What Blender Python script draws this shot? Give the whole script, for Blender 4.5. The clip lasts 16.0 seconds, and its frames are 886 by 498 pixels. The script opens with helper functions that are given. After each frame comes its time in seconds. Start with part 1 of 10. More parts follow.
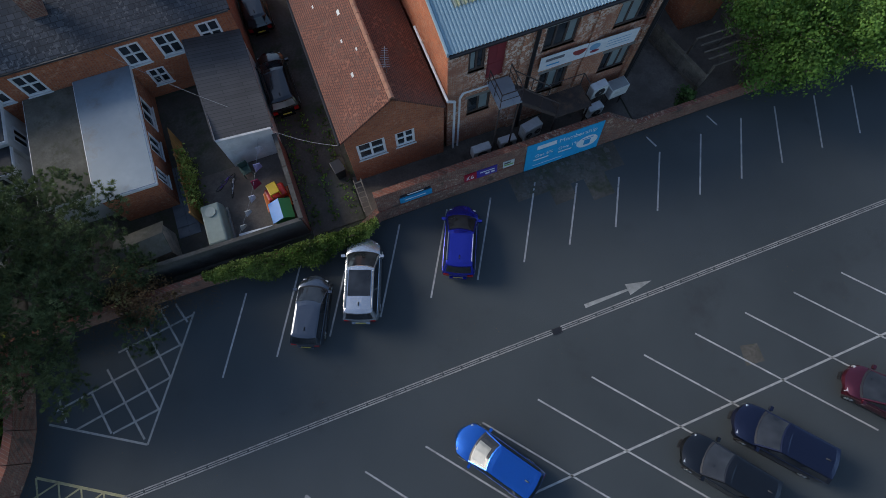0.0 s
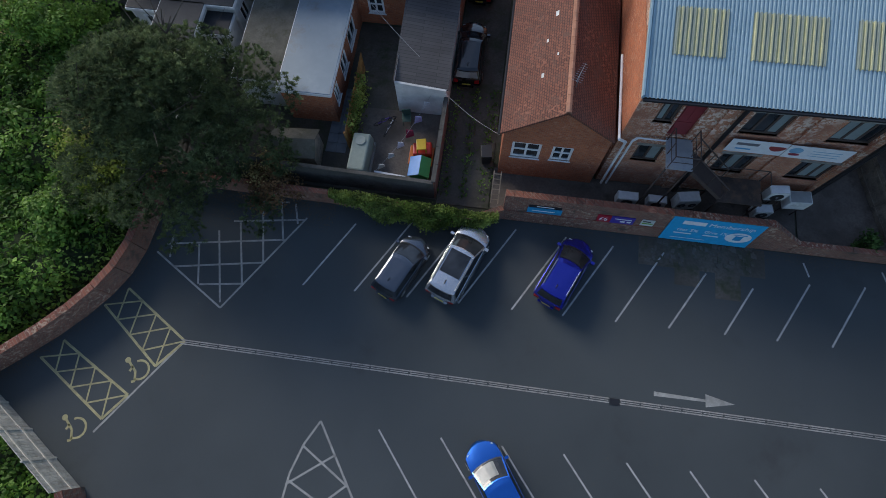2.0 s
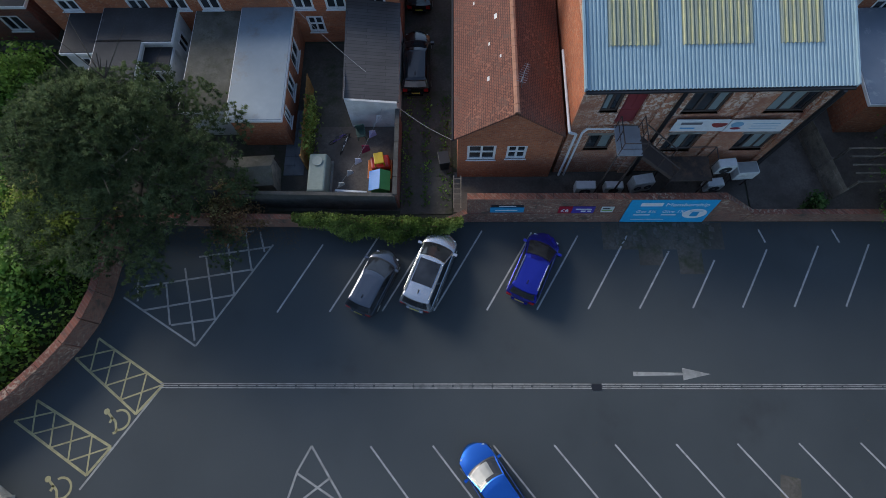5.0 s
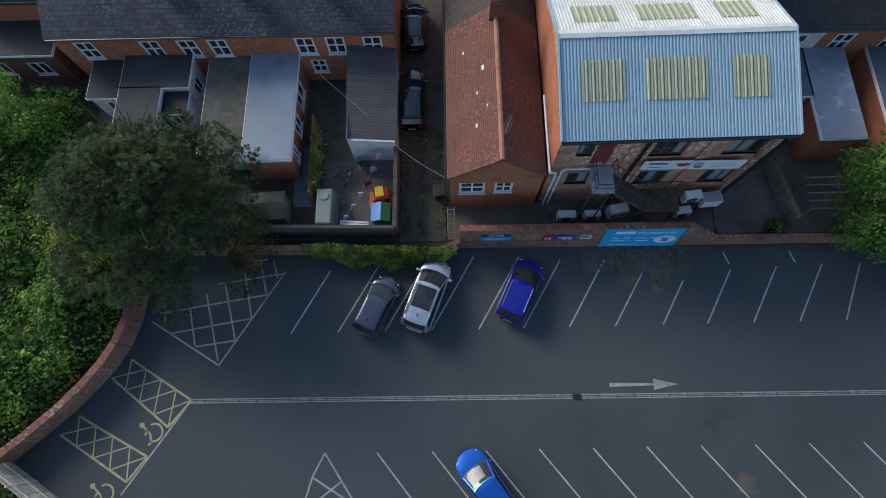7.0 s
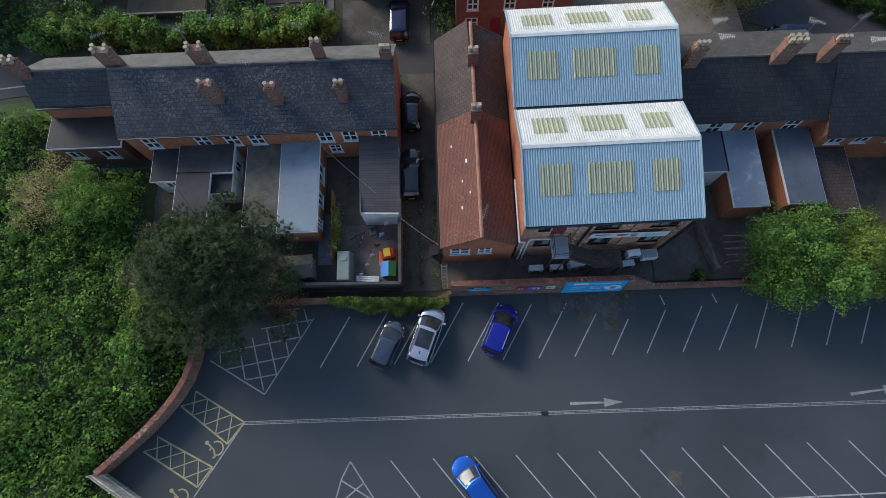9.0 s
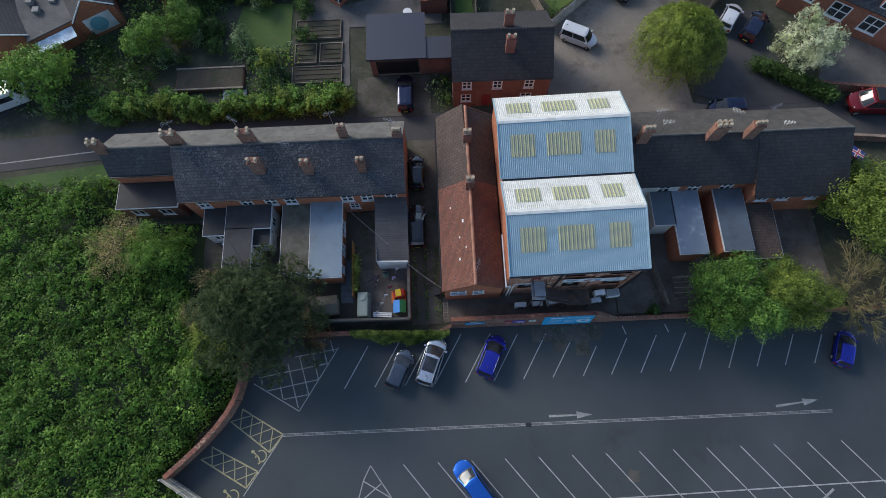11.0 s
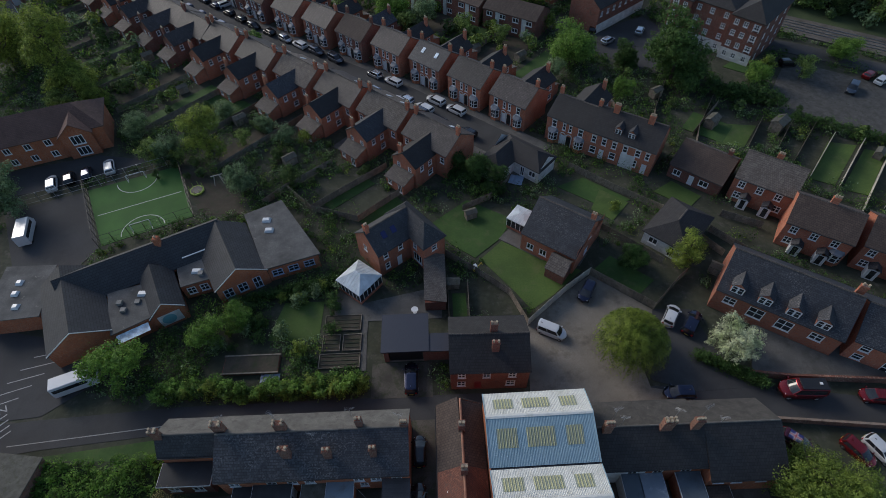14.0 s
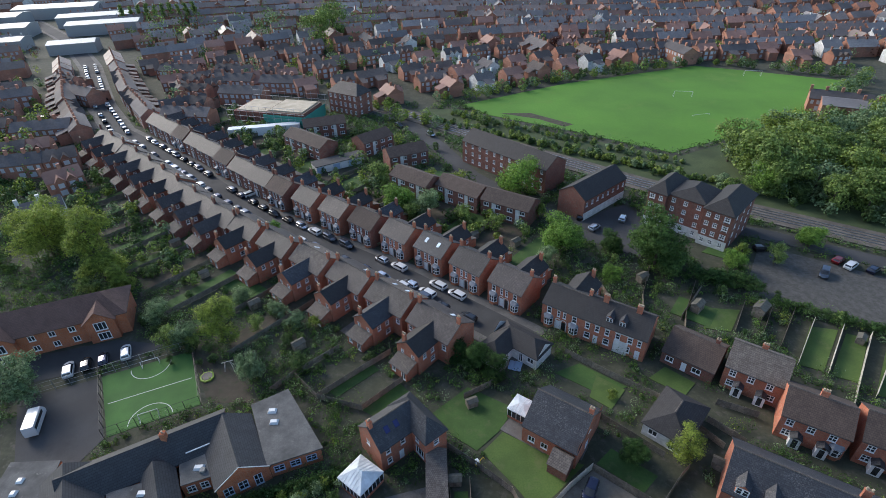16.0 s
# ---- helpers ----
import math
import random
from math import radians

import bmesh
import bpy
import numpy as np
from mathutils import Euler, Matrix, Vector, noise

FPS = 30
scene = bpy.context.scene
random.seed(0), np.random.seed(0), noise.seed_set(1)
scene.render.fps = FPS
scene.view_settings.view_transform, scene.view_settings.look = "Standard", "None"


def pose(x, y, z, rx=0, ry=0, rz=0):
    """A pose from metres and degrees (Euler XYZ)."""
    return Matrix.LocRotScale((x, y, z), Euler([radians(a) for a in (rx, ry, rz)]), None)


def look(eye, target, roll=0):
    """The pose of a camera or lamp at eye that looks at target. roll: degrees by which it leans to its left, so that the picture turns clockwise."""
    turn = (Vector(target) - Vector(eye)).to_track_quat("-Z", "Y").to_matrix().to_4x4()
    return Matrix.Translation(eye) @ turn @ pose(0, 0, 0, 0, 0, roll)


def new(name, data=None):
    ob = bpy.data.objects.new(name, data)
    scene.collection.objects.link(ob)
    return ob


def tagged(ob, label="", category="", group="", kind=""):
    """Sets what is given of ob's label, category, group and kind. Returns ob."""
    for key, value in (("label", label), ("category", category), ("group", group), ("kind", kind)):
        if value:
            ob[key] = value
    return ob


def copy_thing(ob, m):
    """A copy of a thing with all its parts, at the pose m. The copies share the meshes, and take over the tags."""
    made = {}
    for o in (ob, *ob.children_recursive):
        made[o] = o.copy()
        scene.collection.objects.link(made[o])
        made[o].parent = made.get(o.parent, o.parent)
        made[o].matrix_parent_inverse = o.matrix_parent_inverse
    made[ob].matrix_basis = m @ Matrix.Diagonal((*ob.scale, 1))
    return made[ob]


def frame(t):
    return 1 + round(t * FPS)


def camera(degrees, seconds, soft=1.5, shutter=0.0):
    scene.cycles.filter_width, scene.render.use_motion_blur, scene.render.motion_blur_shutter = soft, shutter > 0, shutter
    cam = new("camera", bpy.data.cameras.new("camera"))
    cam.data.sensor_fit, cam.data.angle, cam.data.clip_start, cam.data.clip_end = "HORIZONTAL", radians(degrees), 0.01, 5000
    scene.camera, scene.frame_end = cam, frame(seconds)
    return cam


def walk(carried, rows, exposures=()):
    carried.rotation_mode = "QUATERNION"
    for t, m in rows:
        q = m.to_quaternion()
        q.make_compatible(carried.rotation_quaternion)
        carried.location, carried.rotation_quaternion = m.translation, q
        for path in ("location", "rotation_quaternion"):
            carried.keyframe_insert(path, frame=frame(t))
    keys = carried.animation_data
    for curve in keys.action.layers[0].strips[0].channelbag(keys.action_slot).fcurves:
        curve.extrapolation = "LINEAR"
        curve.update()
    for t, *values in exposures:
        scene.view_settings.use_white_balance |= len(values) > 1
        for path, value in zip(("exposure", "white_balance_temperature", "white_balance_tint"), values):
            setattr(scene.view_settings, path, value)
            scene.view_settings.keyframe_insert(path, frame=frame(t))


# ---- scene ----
cam = camera(80.7, 16.0, 0.58)
PATH = [
    (0, (-7.079, -1.964, 26.784), (-6.854, -1.383, 24.883), 0.4),
    (0.5, (-7.624, -1.999, 26.887), (-7.584, -1.382, 24.985), -1.8),
    (1, (-7.754, -1.887, 26.934), (-7.793, -1.279, 25.029), -3.0),
    (1.5, (-7.743, -1.851, 26.946), (-7.834, -1.246, 25.042), -3.8),
    (2, (-7.647, -1.91, 26.914), (-7.774, -1.298, 25.015), -4.1),
    (2.5, (-7.415, -1.79, 26.872), (-7.56, -1.183, 24.971), -4.5),
    (3, (-7.344, -1.704, 26.852), (-7.477, -1.096, 24.951), -4.2),
    (3.5, (-7.282, -1.758, 26.826), (-7.335, -1.131, 24.927), -2.7),
    (6, (-7.345, -1.346, 28.146), (-7.375, -0.733, 26.243), -3.0),
    (6.5, (-7.148, -1.101, 29.001), (-7.18, -0.497, 27.094), -3.5),
    (7, (-7.051, -0.43, 30.904), (-7.08, 0.148, 28.99), -3.6),
    (7.5, (-6.892, 0.076, 33.11), (-6.918, 0.646, 31.193), -3.8),
    (8, (-6.702, 0.578, 35.471), (-6.727, 1.144, 33.553), -4.1),
    (8.5, (-6.506, 1.08, 37.871), (-6.532, 1.635, 35.95), -4.5),
    (9, (-6.573, 1.254, 40.082), (-6.596, 1.807, 38.16), -4.3),
    (11.5, (-6.798, 1.861, 51.81), (-6.804, 2.451, 49.899), -3.1),
    (12, (-6.64, 2.203, 54.122), (-6.645, 2.791, 52.21), -3.0),
    (12.5, (-6.413, 2.758, 56.561), (-6.415, 3.455, 54.686), -2.7),
    (13, (-6.257, 2.859, 58.849), (-6.254, 3.753, 57.059), -2.2),
    (13.5, (-6.16, 2.838, 60.817), (-6.15, 3.947, 59.152), -1.9),
    (14, (-6.019, 3.321, 63.436), (-6.005, 4.609, 61.906), -1.8),
    (14.5, (-5.909, 3.504, 65.283), (-5.893, 4.912, 63.862), -1.8),
    (15, (-5.958, 4.077, 67.894), (-5.938, 5.495, 66.483), -1.7),
    (15.5, (-5.839, 4.522, 70.292), (-5.815, 6.06, 69.014), -1.8),
    (16, (-5.683, 4.623, 72.116), (-5.656, 6.281, 70.999), -1.7),
]
EXPOSURES = [(0, 0.19), (3.5, 0.3), (7, 0.42), (9, 0.53), (11.5, 0.5), (12.5, 0.33), (13, 0.12), (13.5, -0.04), (14, -0.18), (14.5, 0.05), (15, 0.4), (15.5, 0.69), (16, 0.8)]
walk(cam, [(t, look(eye, target, roll)) for t, eye, target, roll in PATH], EXPOSURES)

# ---- light: a bright evening sky with a low, veiled sun beyond the houses ----
SUN_TURN, SUN_UP = 138.0, 29.0
world = bpy.data.worlds.new("world")
scene.world = world
world.use_nodes = True
sky = world.node_tree.nodes.new("ShaderNodeTexSky")
sky.sky_type, sky.sun_disc = "NISHITA", False
sky.sun_elevation, sky.sun_rotation = radians(SUN_UP), radians(90 - SUN_TURN)
sky.air_density, sky.dust_density, sky.ozone_density = 1.0, 1.2, 2.6
world.node_tree.nodes["Background"].inputs[1].default_value = 0.15
world.node_tree.links.new(sky.outputs[0], world.node_tree.nodes["Background"].inputs[0])
sun = new("sun", bpy.data.lights.new("sun", "SUN"))
sun.data.energy, sun.data.angle, sun.data.color = 1.9, radians(24), (1.0, 0.94, 0.86)
sun.matrix_world = look((0, 0, 50), (-math.cos(radians(SUN_TURN)) * math.cos(radians(SUN_UP)), -math.sin(radians(SUN_TURN)) * math.cos(radians(SUN_UP)), 50 - math.sin(radians(SUN_UP))))

# ---- materials ----
def nodes_of(name):
    m = bpy.data.materials.new(name)
    m.use_nodes = True
    t = m.node_tree
    return m, t, t.nodes["Principled BSDF"]


def put(t, kind, **values):
    n = t.nodes.new(kind)
    for key, value in values.items():
        n.inputs[key].default_value = value
    return n


def mix(t, fac, a, b, mode="MIX"):
    n = t.nodes.new("ShaderNodeMix")
    n.data_type, n.blend_type = "RGBA", mode
    for socket, value in ((n.inputs[0], fac), (n.inputs[6], a), (n.inputs[7], b)):
        if isinstance(value, bpy.types.NodeSocket):
            t.links.new(value, socket)
        elif isinstance(value, (int, float)):
            socket.default_value = value
        else:
            socket.default_value = (*value[:3], 1)
    return n.outputs[2]


def ramp(t, socket, lo, hi):
    n = t.nodes.new("ShaderNodeMapRange")
    n.inputs[1].default_value, n.inputs[2].default_value = lo, hi
    t.links.new(socket, n.inputs[0])
    return n.outputs[0]


def noise_of(t, scale, detail=4.0, where=None, rough=0.55):
    n = put(t, "ShaderNodeTexNoise", Scale=scale, Detail=detail, Roughness=rough)
    t.links.new(where or t.nodes.new("ShaderNodeNewGeometry").outputs["Position"], n.inputs["Vector"])
    return n.outputs["Fac"]


def bump(t, bsdf, height, strength, distance=0.02):
    n = put(t, "ShaderNodeBump", Strength=strength, Distance=distance)
    t.links.new(height, n.inputs["Height"])
    t.links.new(n.outputs[0], bsdf.inputs["Normal"])


def surface(name, a, b, stain=None, rough=0.85, metal=0.0, grain=12.0, patch=0.6, bumpy=0.3, tint=0.0, stained=0.5, shade=0.72, island=False):
    """Two colours mixed at grain and patch size, an optional stain colour, and a tint that differs from object to object."""
    m, t, p = nodes_of(name)
    fine, broad = noise_of(t, grain, 3), noise_of(t, patch, 5)
    c = mix(t, ramp(t, fine, 0.3, 0.7), a, b)
    c = mix(t, ramp(t, broad, 0.35, 0.7), c, tuple(shade * x for x in a), "MIX")
    if stain:
        c = mix(t, ramp(t, noise_of(t, patch * 1.7, 6, None, 0.7), stained, stained + 0.16), c, stain)
    if tint:
        r = t.nodes.new("ShaderNodeNewGeometry").outputs["Random Per Island"] if island else t.nodes.new("ShaderNodeObjectInfo").outputs["Random"]
        c = mix(t, 1.0, c, mix(t, r, (1 - tint,) * 3, (1 + tint, 1 + tint * 0.8, 1 + tint * 0.6)), "MULTIPLY")
    t.links.new(c, p.inputs["Base Color"])
    p.inputs["Roughness"].default_value, p.inputs["Metallic"].default_value = rough, metal
    if bumpy:
        bump(t, p, fine, bumpy)
    return m


def plain(name, colour, rough=0.5, metal=0.0, coat=0.0):
    m, t, p = nodes_of(name)
    c = mix(t, ramp(t, noise_of(t, 5.0, 4), 0.3, 0.75), colour, tuple(0.85 * x for x in colour))
    t.links.new(c, p.inputs["Base Color"])
    p.inputs["Roughness"].default_value, p.inputs["Metallic"].default_value, p.inputs["Coat Weight"].default_value = rough, metal, coat
    return m


def flat_axes(t, up=1.0, slope=False):
    """Along a wall (x + y) and up it (z); for a roof along it (x) and down its slope (y)."""
    o = t.nodes.new("ShaderNodeTexCoord").outputs["Object"]
    s = t.nodes.new("ShaderNodeSeparateXYZ")
    t.links.new(o, s.inputs[0])
    c = t.nodes.new("ShaderNodeCombineXYZ")
    if slope:
        t.links.new(s.outputs[0 if slope == "x" else 1], c.inputs[0])
        t.links.new(s.outputs[1 if slope == "x" else 0], c.inputs[1])
    else:
        add = t.nodes.new("ShaderNodeMath")
        t.links.new(s.outputs[0], add.inputs[0]), t.links.new(s.outputs[1], add.inputs[1])
        t.links.new(add.outputs[0], c.inputs[0]), t.links.new(s.outputs[2], c.inputs[1])
    return c.outputs[0]


def coursed(name, a, b, joint, wide, high, gap, rough=0.9, slope=False, stain=None, stained=0.55, tint=0.12, bumpy=0.5, odd=None, oddness=0.62):
    """Courses of bricks, slates or tiles with joints; odd: the colour of scattered odd pieces and patches."""
    m, t, p = nodes_of(name)
    where = flat_axes(t, slope=slope)
    n = put(t, "ShaderNodeTexBrick", Scale=1.0, Color1=(*a, 1), Color2=(*b, 1), Mortar=(*joint, 1))
    n.inputs["Brick Width"].default_value, n.inputs["Row Height"].default_value, n.inputs["Mortar Size"].default_value = wide, high, gap
    n.inputs["Bias"].default_value = 0.0
    t.links.new(where, n.inputs["Vector"])
    c = n.outputs["Color"]
    if odd:
        pick = mix(t, 1.0, ramp(t, noise_of(t, 5.5, 2), oddness, oddness + 0.04), ramp(t, noise_of(t, 0.35, 3), 0.42, 0.6), "MULTIPLY")
        c = mix(t, pick, c, odd)
    c = mix(t, ramp(t, noise_of(t, 0.5, 6), 0.3, 0.75), c, mix(t, 1.0, c, (0.72, 0.69, 0.67), "MULTIPLY"))
    if stain:
        c = mix(t, ramp(t, noise_of(t, 1.3, 7, None, 0.72), stained, stained + 0.14), c, stain)
    if tint:
        r = t.nodes.new("ShaderNodeObjectInfo").outputs["Random"]
        c = mix(t, 1.0, c, mix(t, r, (1 - tint,) * 3, (1 + tint, 1 + tint * 0.7, 1 + tint * 0.5)), "MULTIPLY")
    t.links.new(c, p.inputs["Base Color"])
    p.inputs["Roughness"].default_value = rough
    bump(t, p, n.outputs["Fac"], -bumpy, 0.012)
    return m


def leafy(name, a, b, c3, rough=0.6):
    m, t, p = nodes_of(name)
    r = t.nodes.new("ShaderNodeNewGeometry").outputs["Random Per Island"]
    c = mix(t, r, a, b)
    c = mix(t, ramp(t, noise_of(t, 0.45, 3), 0.38, 0.68), c, c3)
    c = mix(t, 1.0, c, mix(t, ramp(t, noise_of(t, 1.25, 2), 0.38, 0.62), (0.55, 0.6, 0.54), (1.6, 1.55, 1.42)), "MULTIPLY")
    o = t.nodes.new("ShaderNodeObjectInfo").outputs["Random"]
    c = mix(t, 1.0, c, mix(t, o, (0.75, 0.8, 0.75), (1.2, 1.15, 1.05)), "MULTIPLY")
    t.links.new(c, p.inputs["Base Color"])
    p.inputs["Roughness"].default_value = rough
    p.inputs["Specular IOR Level"].default_value = 0.25
    thin = t.nodes.new("ShaderNodeBsdfTranslucent")
    t.links.new(c, thin.inputs[0])
    both = t.nodes.new("ShaderNodeMixShader")
    both.inputs[0].default_value = 0.4
    t.links.new(p.outputs[0], both.inputs[1]), t.links.new(thin.outputs[0], both.inputs[2])
    t.links.new(both.outputs[0], t.nodes["Material Output"].inputs[0])
    return m


def glassy(name, colour, rough=0.06):
    m, t, p = nodes_of(name)
    c = mix(t, ramp(t, noise_of(t, 1.1, 2), 0.35, 0.7), colour, tuple(2.2 * x + 0.01 for x in colour))
    t.links.new(c, p.inputs["Base Color"])
    p.inputs["Roughness"].default_value, p.inputs["Specular IOR Level"].default_value = rough, 0.6
    return m


ASPHALT = surface("asphalt", (0.047, 0.057, 0.061), (0.07, 0.08, 0.084), (0.037, 0.042, 0.045), 0.9, grain=26, patch=0.11, bumpy=0.25, stained=0.58, shade=0.85)
ROAD = surface("road_asphalt", (0.05, 0.05, 0.052), (0.068, 0.068, 0.068), (0.04, 0.04, 0.041), 0.92, grain=9, patch=0.1, bumpy=0.1)
PAVING = surface("paving", (0.11, 0.105, 0.1), (0.15, 0.145, 0.135), (0.07, 0.07, 0.062), 0.9, grain=5, patch=0.3)
EARTH = surface("garden_earth", (0.04, 0.047, 0.027), (0.07, 0.07, 0.046), (0.088, 0.08, 0.068), 0.95, grain=1.6, patch=0.35, bumpy=0.5, stained=0.53)
# darkened so that the gaps between bramble clumps look shaded
UNDERGROWTH = surface("undergrowth", (0.016, 0.03, 0.008), (0.03, 0.05, 0.014), (0.035, 0.04, 0.018), 0.95, grain=5, patch=0.3, bumpy=0.6, stained=0.6)
SOIL = surface("bare_soil", (0.06, 0.048, 0.034), (0.085, 0.07, 0.05), (0.035, 0.045, 0.02), 0.95, grain=6, patch=0.4)
GRASS = surface("lawn", (0.038, 0.09, 0.016), (0.06, 0.12, 0.022), (0.075, 0.1, 0.032), 0.9, grain=5, patch=0.25, bumpy=0.5, stained=0.54)
GRASS_L = surface("mown_lawn", (0.062, 0.112, 0.02), (0.09, 0.142, 0.03), (0.096, 0.118, 0.042), 0.9, grain=4, patch=0.16, bumpy=0.5, stained=0.54)
FIELD = surface("playing_field", (0.078, 0.205, 0.015), (0.092, 0.235, 0.02), (0.1, 0.19, 0.024), 0.9, grain=1.2, patch=0.03, bumpy=0.2, stained=0.56)
TURF = surface("artificial_turf", (0.052, 0.14, 0.028), (0.063, 0.16, 0.033), None, 0.9, grain=8, patch=0.15, bumpy=0.2)
GRAVEL = surface("gravel", (0.2, 0.175, 0.145), (0.28, 0.25, 0.21), (0.12, 0.105, 0.085), 0.95, grain=8, patch=0.16, bumpy=0.5)
DIRT = surface("dirty_ground", (0.075, 0.068, 0.057), (0.12, 0.11, 0.092), (0.042, 0.05, 0.024), 0.95, grain=7, patch=0.5)
PAINT_W = surface("worn_white_paint", (0.36, 0.36, 0.35), (0.5, 0.5, 0.49), (0.14, 0.14, 0.14), 0.8, grain=9, patch=2.0, bumpy=0.1, stained=0.55)
PAINT_OLD = surface("faded_white_paint", (0.3, 0.3, 0.28), (0.4, 0.4, 0.375), (0.14, 0.14, 0.125), 0.85, grain=9, patch=2.0, bumpy=0.1, stained=0.56)
PAINT_Y = surface("worn_yellow_paint", (0.37, 0.335, 0.17), (0.46, 0.42, 0.225), (0.17, 0.16, 0.115), 0.8, grain=9, patch=2.0, bumpy=0.1, stained=0.55)
CONCRETE = surface("concrete", (0.26, 0.25, 0.23), (0.34, 0.33, 0.31), (0.15, 0.15, 0.12), 0.9, grain=10, patch=1.2)
BRICK = coursed("orange_red_brick", (0.52, 0.155, 0.06), (0.35, 0.095, 0.045), (0.37, 0.23, 0.15), 0.225, 0.075, 0.008, stain=(0.2, 0.072, 0.045), stained=0.6, odd=(0.52, 0.25, 0.15), oddness=0.58)
BRICK_W = coursed("weathered_works_brick", (0.6, 0.225, 0.11), (0.44, 0.155, 0.085), (0.5, 0.38, 0.28), 0.225, 0.075, 0.011, stain=(0.36, 0.15, 0.095), stained=0.5, odd=(0.82, 0.66, 0.54), oddness=0.5)
BRICK_T = coursed("dull_red_town_brick", (0.5, 0.155, 0.078), (0.36, 0.11, 0.064), (0.36, 0.24, 0.175), 0.225, 0.075, 0.008, stain=(0.22, 0.085, 0.058), stained=0.55, odd=(0.5, 0.26, 0.17), oddness=0.6, tint=0.16)
BRICK_D = coursed("dark_red_brick", (0.250, 0.077, 0.053), (0.175, 0.062, 0.048), (0.225, 0.175, 0.138), 0.225, 0.075, 0.008, stain=(0.075, 0.056, 0.044), stained=0.55)
BRICK_L = coursed("garden_wall_brick", (0.28, 0.1, 0.062), (0.17, 0.068, 0.048), (0.27, 0.21, 0.165), 0.225, 0.075, 0.011, stain=(0.085, 0.062, 0.048), stained=0.54, odd=(0.42, 0.3, 0.22), oddness=0.56)
SLATE = coursed("blue_grey_slate", (0.027, 0.031, 0.04), (0.05, 0.055, 0.066), (0.012, 0.013, 0.016), 0.3, 0.22, 0.014, 0.6, "x", (0.066, 0.068, 0.07), 0.6, odd=(0.11, 0.112, 0.115), oddness=0.57, tint=0.2, bumpy=0.6)
SLATE_P = coursed("patched_old_slate", (0.03, 0.034, 0.042), (0.075, 0.08, 0.09), (0.014, 0.014, 0.016), 0.36, 0.26, 0.018, 0.6, "x", None, odd=(0.14, 0.142, 0.145), oddness=0.57, tint=0.05, bumpy=0.8)
TILE_G = coursed("grey_brown_roof_tile", (0.1, 0.088, 0.08), (0.150, 0.135, 0.122), (0.045, 0.04, 0.036), 0.3, 0.3, 0.018, 0.85, "x", (0.21, 0.195, 0.16), 0.57, tint=0.18)
TILE_B = coursed("brown_roof_tile", (0.07, 0.05, 0.042), (0.095, 0.07, 0.058), (0.035, 0.026, 0.022), 0.3, 0.28, 0.016, 0.85, "x", (0.11, 0.1, 0.07), 0.64, tint=0.15)
TILE_K = coursed("near_black_roof_tile", (0.024, 0.023, 0.025), (0.038, 0.036, 0.037), (0.011, 0.011, 0.011), 0.3, 0.3, 0.016, 0.75, "x", (0.07, 0.067, 0.06), 0.68, tint=0.1)
TILE_R = coursed("weathered_red_clay_tile", (0.235, 0.085, 0.054), (0.165, 0.066, 0.045), (0.07, 0.036, 0.028), 0.17, 0.1, 0.014, 0.9, "y", (0.115, 0.062, 0.048), 0.52, tint=0.0, odd=(0.29, 0.125, 0.082), oddness=0.56, bumpy=0.8)
TILE_E = surface("grey_lichened_tile", (0.115, 0.11, 0.1), (0.165, 0.158, 0.142), (0.075, 0.07, 0.062), 0.9, grain=7, patch=0.6)
TILE_D = surface("dark_mossy_tile", (0.055, 0.05, 0.045), (0.082, 0.075, 0.066), (0.14, 0.135, 0.11), 0.9, grain=7, patch=1.1, stained=0.6)
SLATE_S = coursed("smooth_dark_slate", (0.038, 0.04, 0.044), (0.05, 0.052, 0.056), (0.018, 0.019, 0.021), 0.5, 0.3, 0.02, 0.7, "x", (0.075, 0.076, 0.078), 0.64, tint=0.0, bumpy=0.6)
DECK = surface("weathered_flat_roof", (0.1, 0.1, 0.098), (0.145, 0.143, 0.138), (0.3, 0.29, 0.27), 0.9, grain=5, patch=0.45, stained=0.62, shade=0.6)
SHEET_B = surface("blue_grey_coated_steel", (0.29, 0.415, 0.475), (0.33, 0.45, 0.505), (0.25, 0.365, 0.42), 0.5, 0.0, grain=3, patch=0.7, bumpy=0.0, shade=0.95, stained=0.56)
# on the works this white stands for sunlight; elsewhere a plain white sheet
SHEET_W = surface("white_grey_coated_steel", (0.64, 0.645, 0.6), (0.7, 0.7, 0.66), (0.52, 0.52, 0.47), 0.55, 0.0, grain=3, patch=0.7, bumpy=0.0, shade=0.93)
ROOFLIGHT, rt_, rp_ = nodes_of("yellowed_rooflight")
rs_ = rt_.nodes.new("ShaderNodeSeparateXYZ")
rt_.links.new(rt_.nodes.new("ShaderNodeTexCoord").outputs["Object"], rs_.inputs[0])
rm_ = rt_.nodes.new("ShaderNodeMath")
rm_.operation, rm_.inputs[1].default_value = "MULTIPLY", 2 * math.pi / 0.33
rw_ = rt_.nodes.new("ShaderNodeMath")
rw_.operation = "SINE"
rt_.links.new(rs_.outputs[0], rm_.inputs[0]), rt_.links.new(rm_.outputs[0], rw_.inputs[0])
rc_ = mix(rt_, ramp(rt_, noise_of(rt_, 1.6, 5), 0.35, 0.7), (0.58, 0.56, 0.32), (0.44, 0.44, 0.3))
rt_.links.new(mix(rt_, ramp(rt_, rw_.outputs[0], -0.1, 0.9), rc_, (0.26, 0.3, 0.26)), rp_.inputs["Base Color"])
rp_.inputs["Roughness"].default_value = 0.45
FELT = surface("roof_felt", (0.045, 0.045, 0.047), (0.065, 0.065, 0.066), (0.12, 0.122, 0.124), 0.85, grain=8, patch=0.5, stained=0.6)
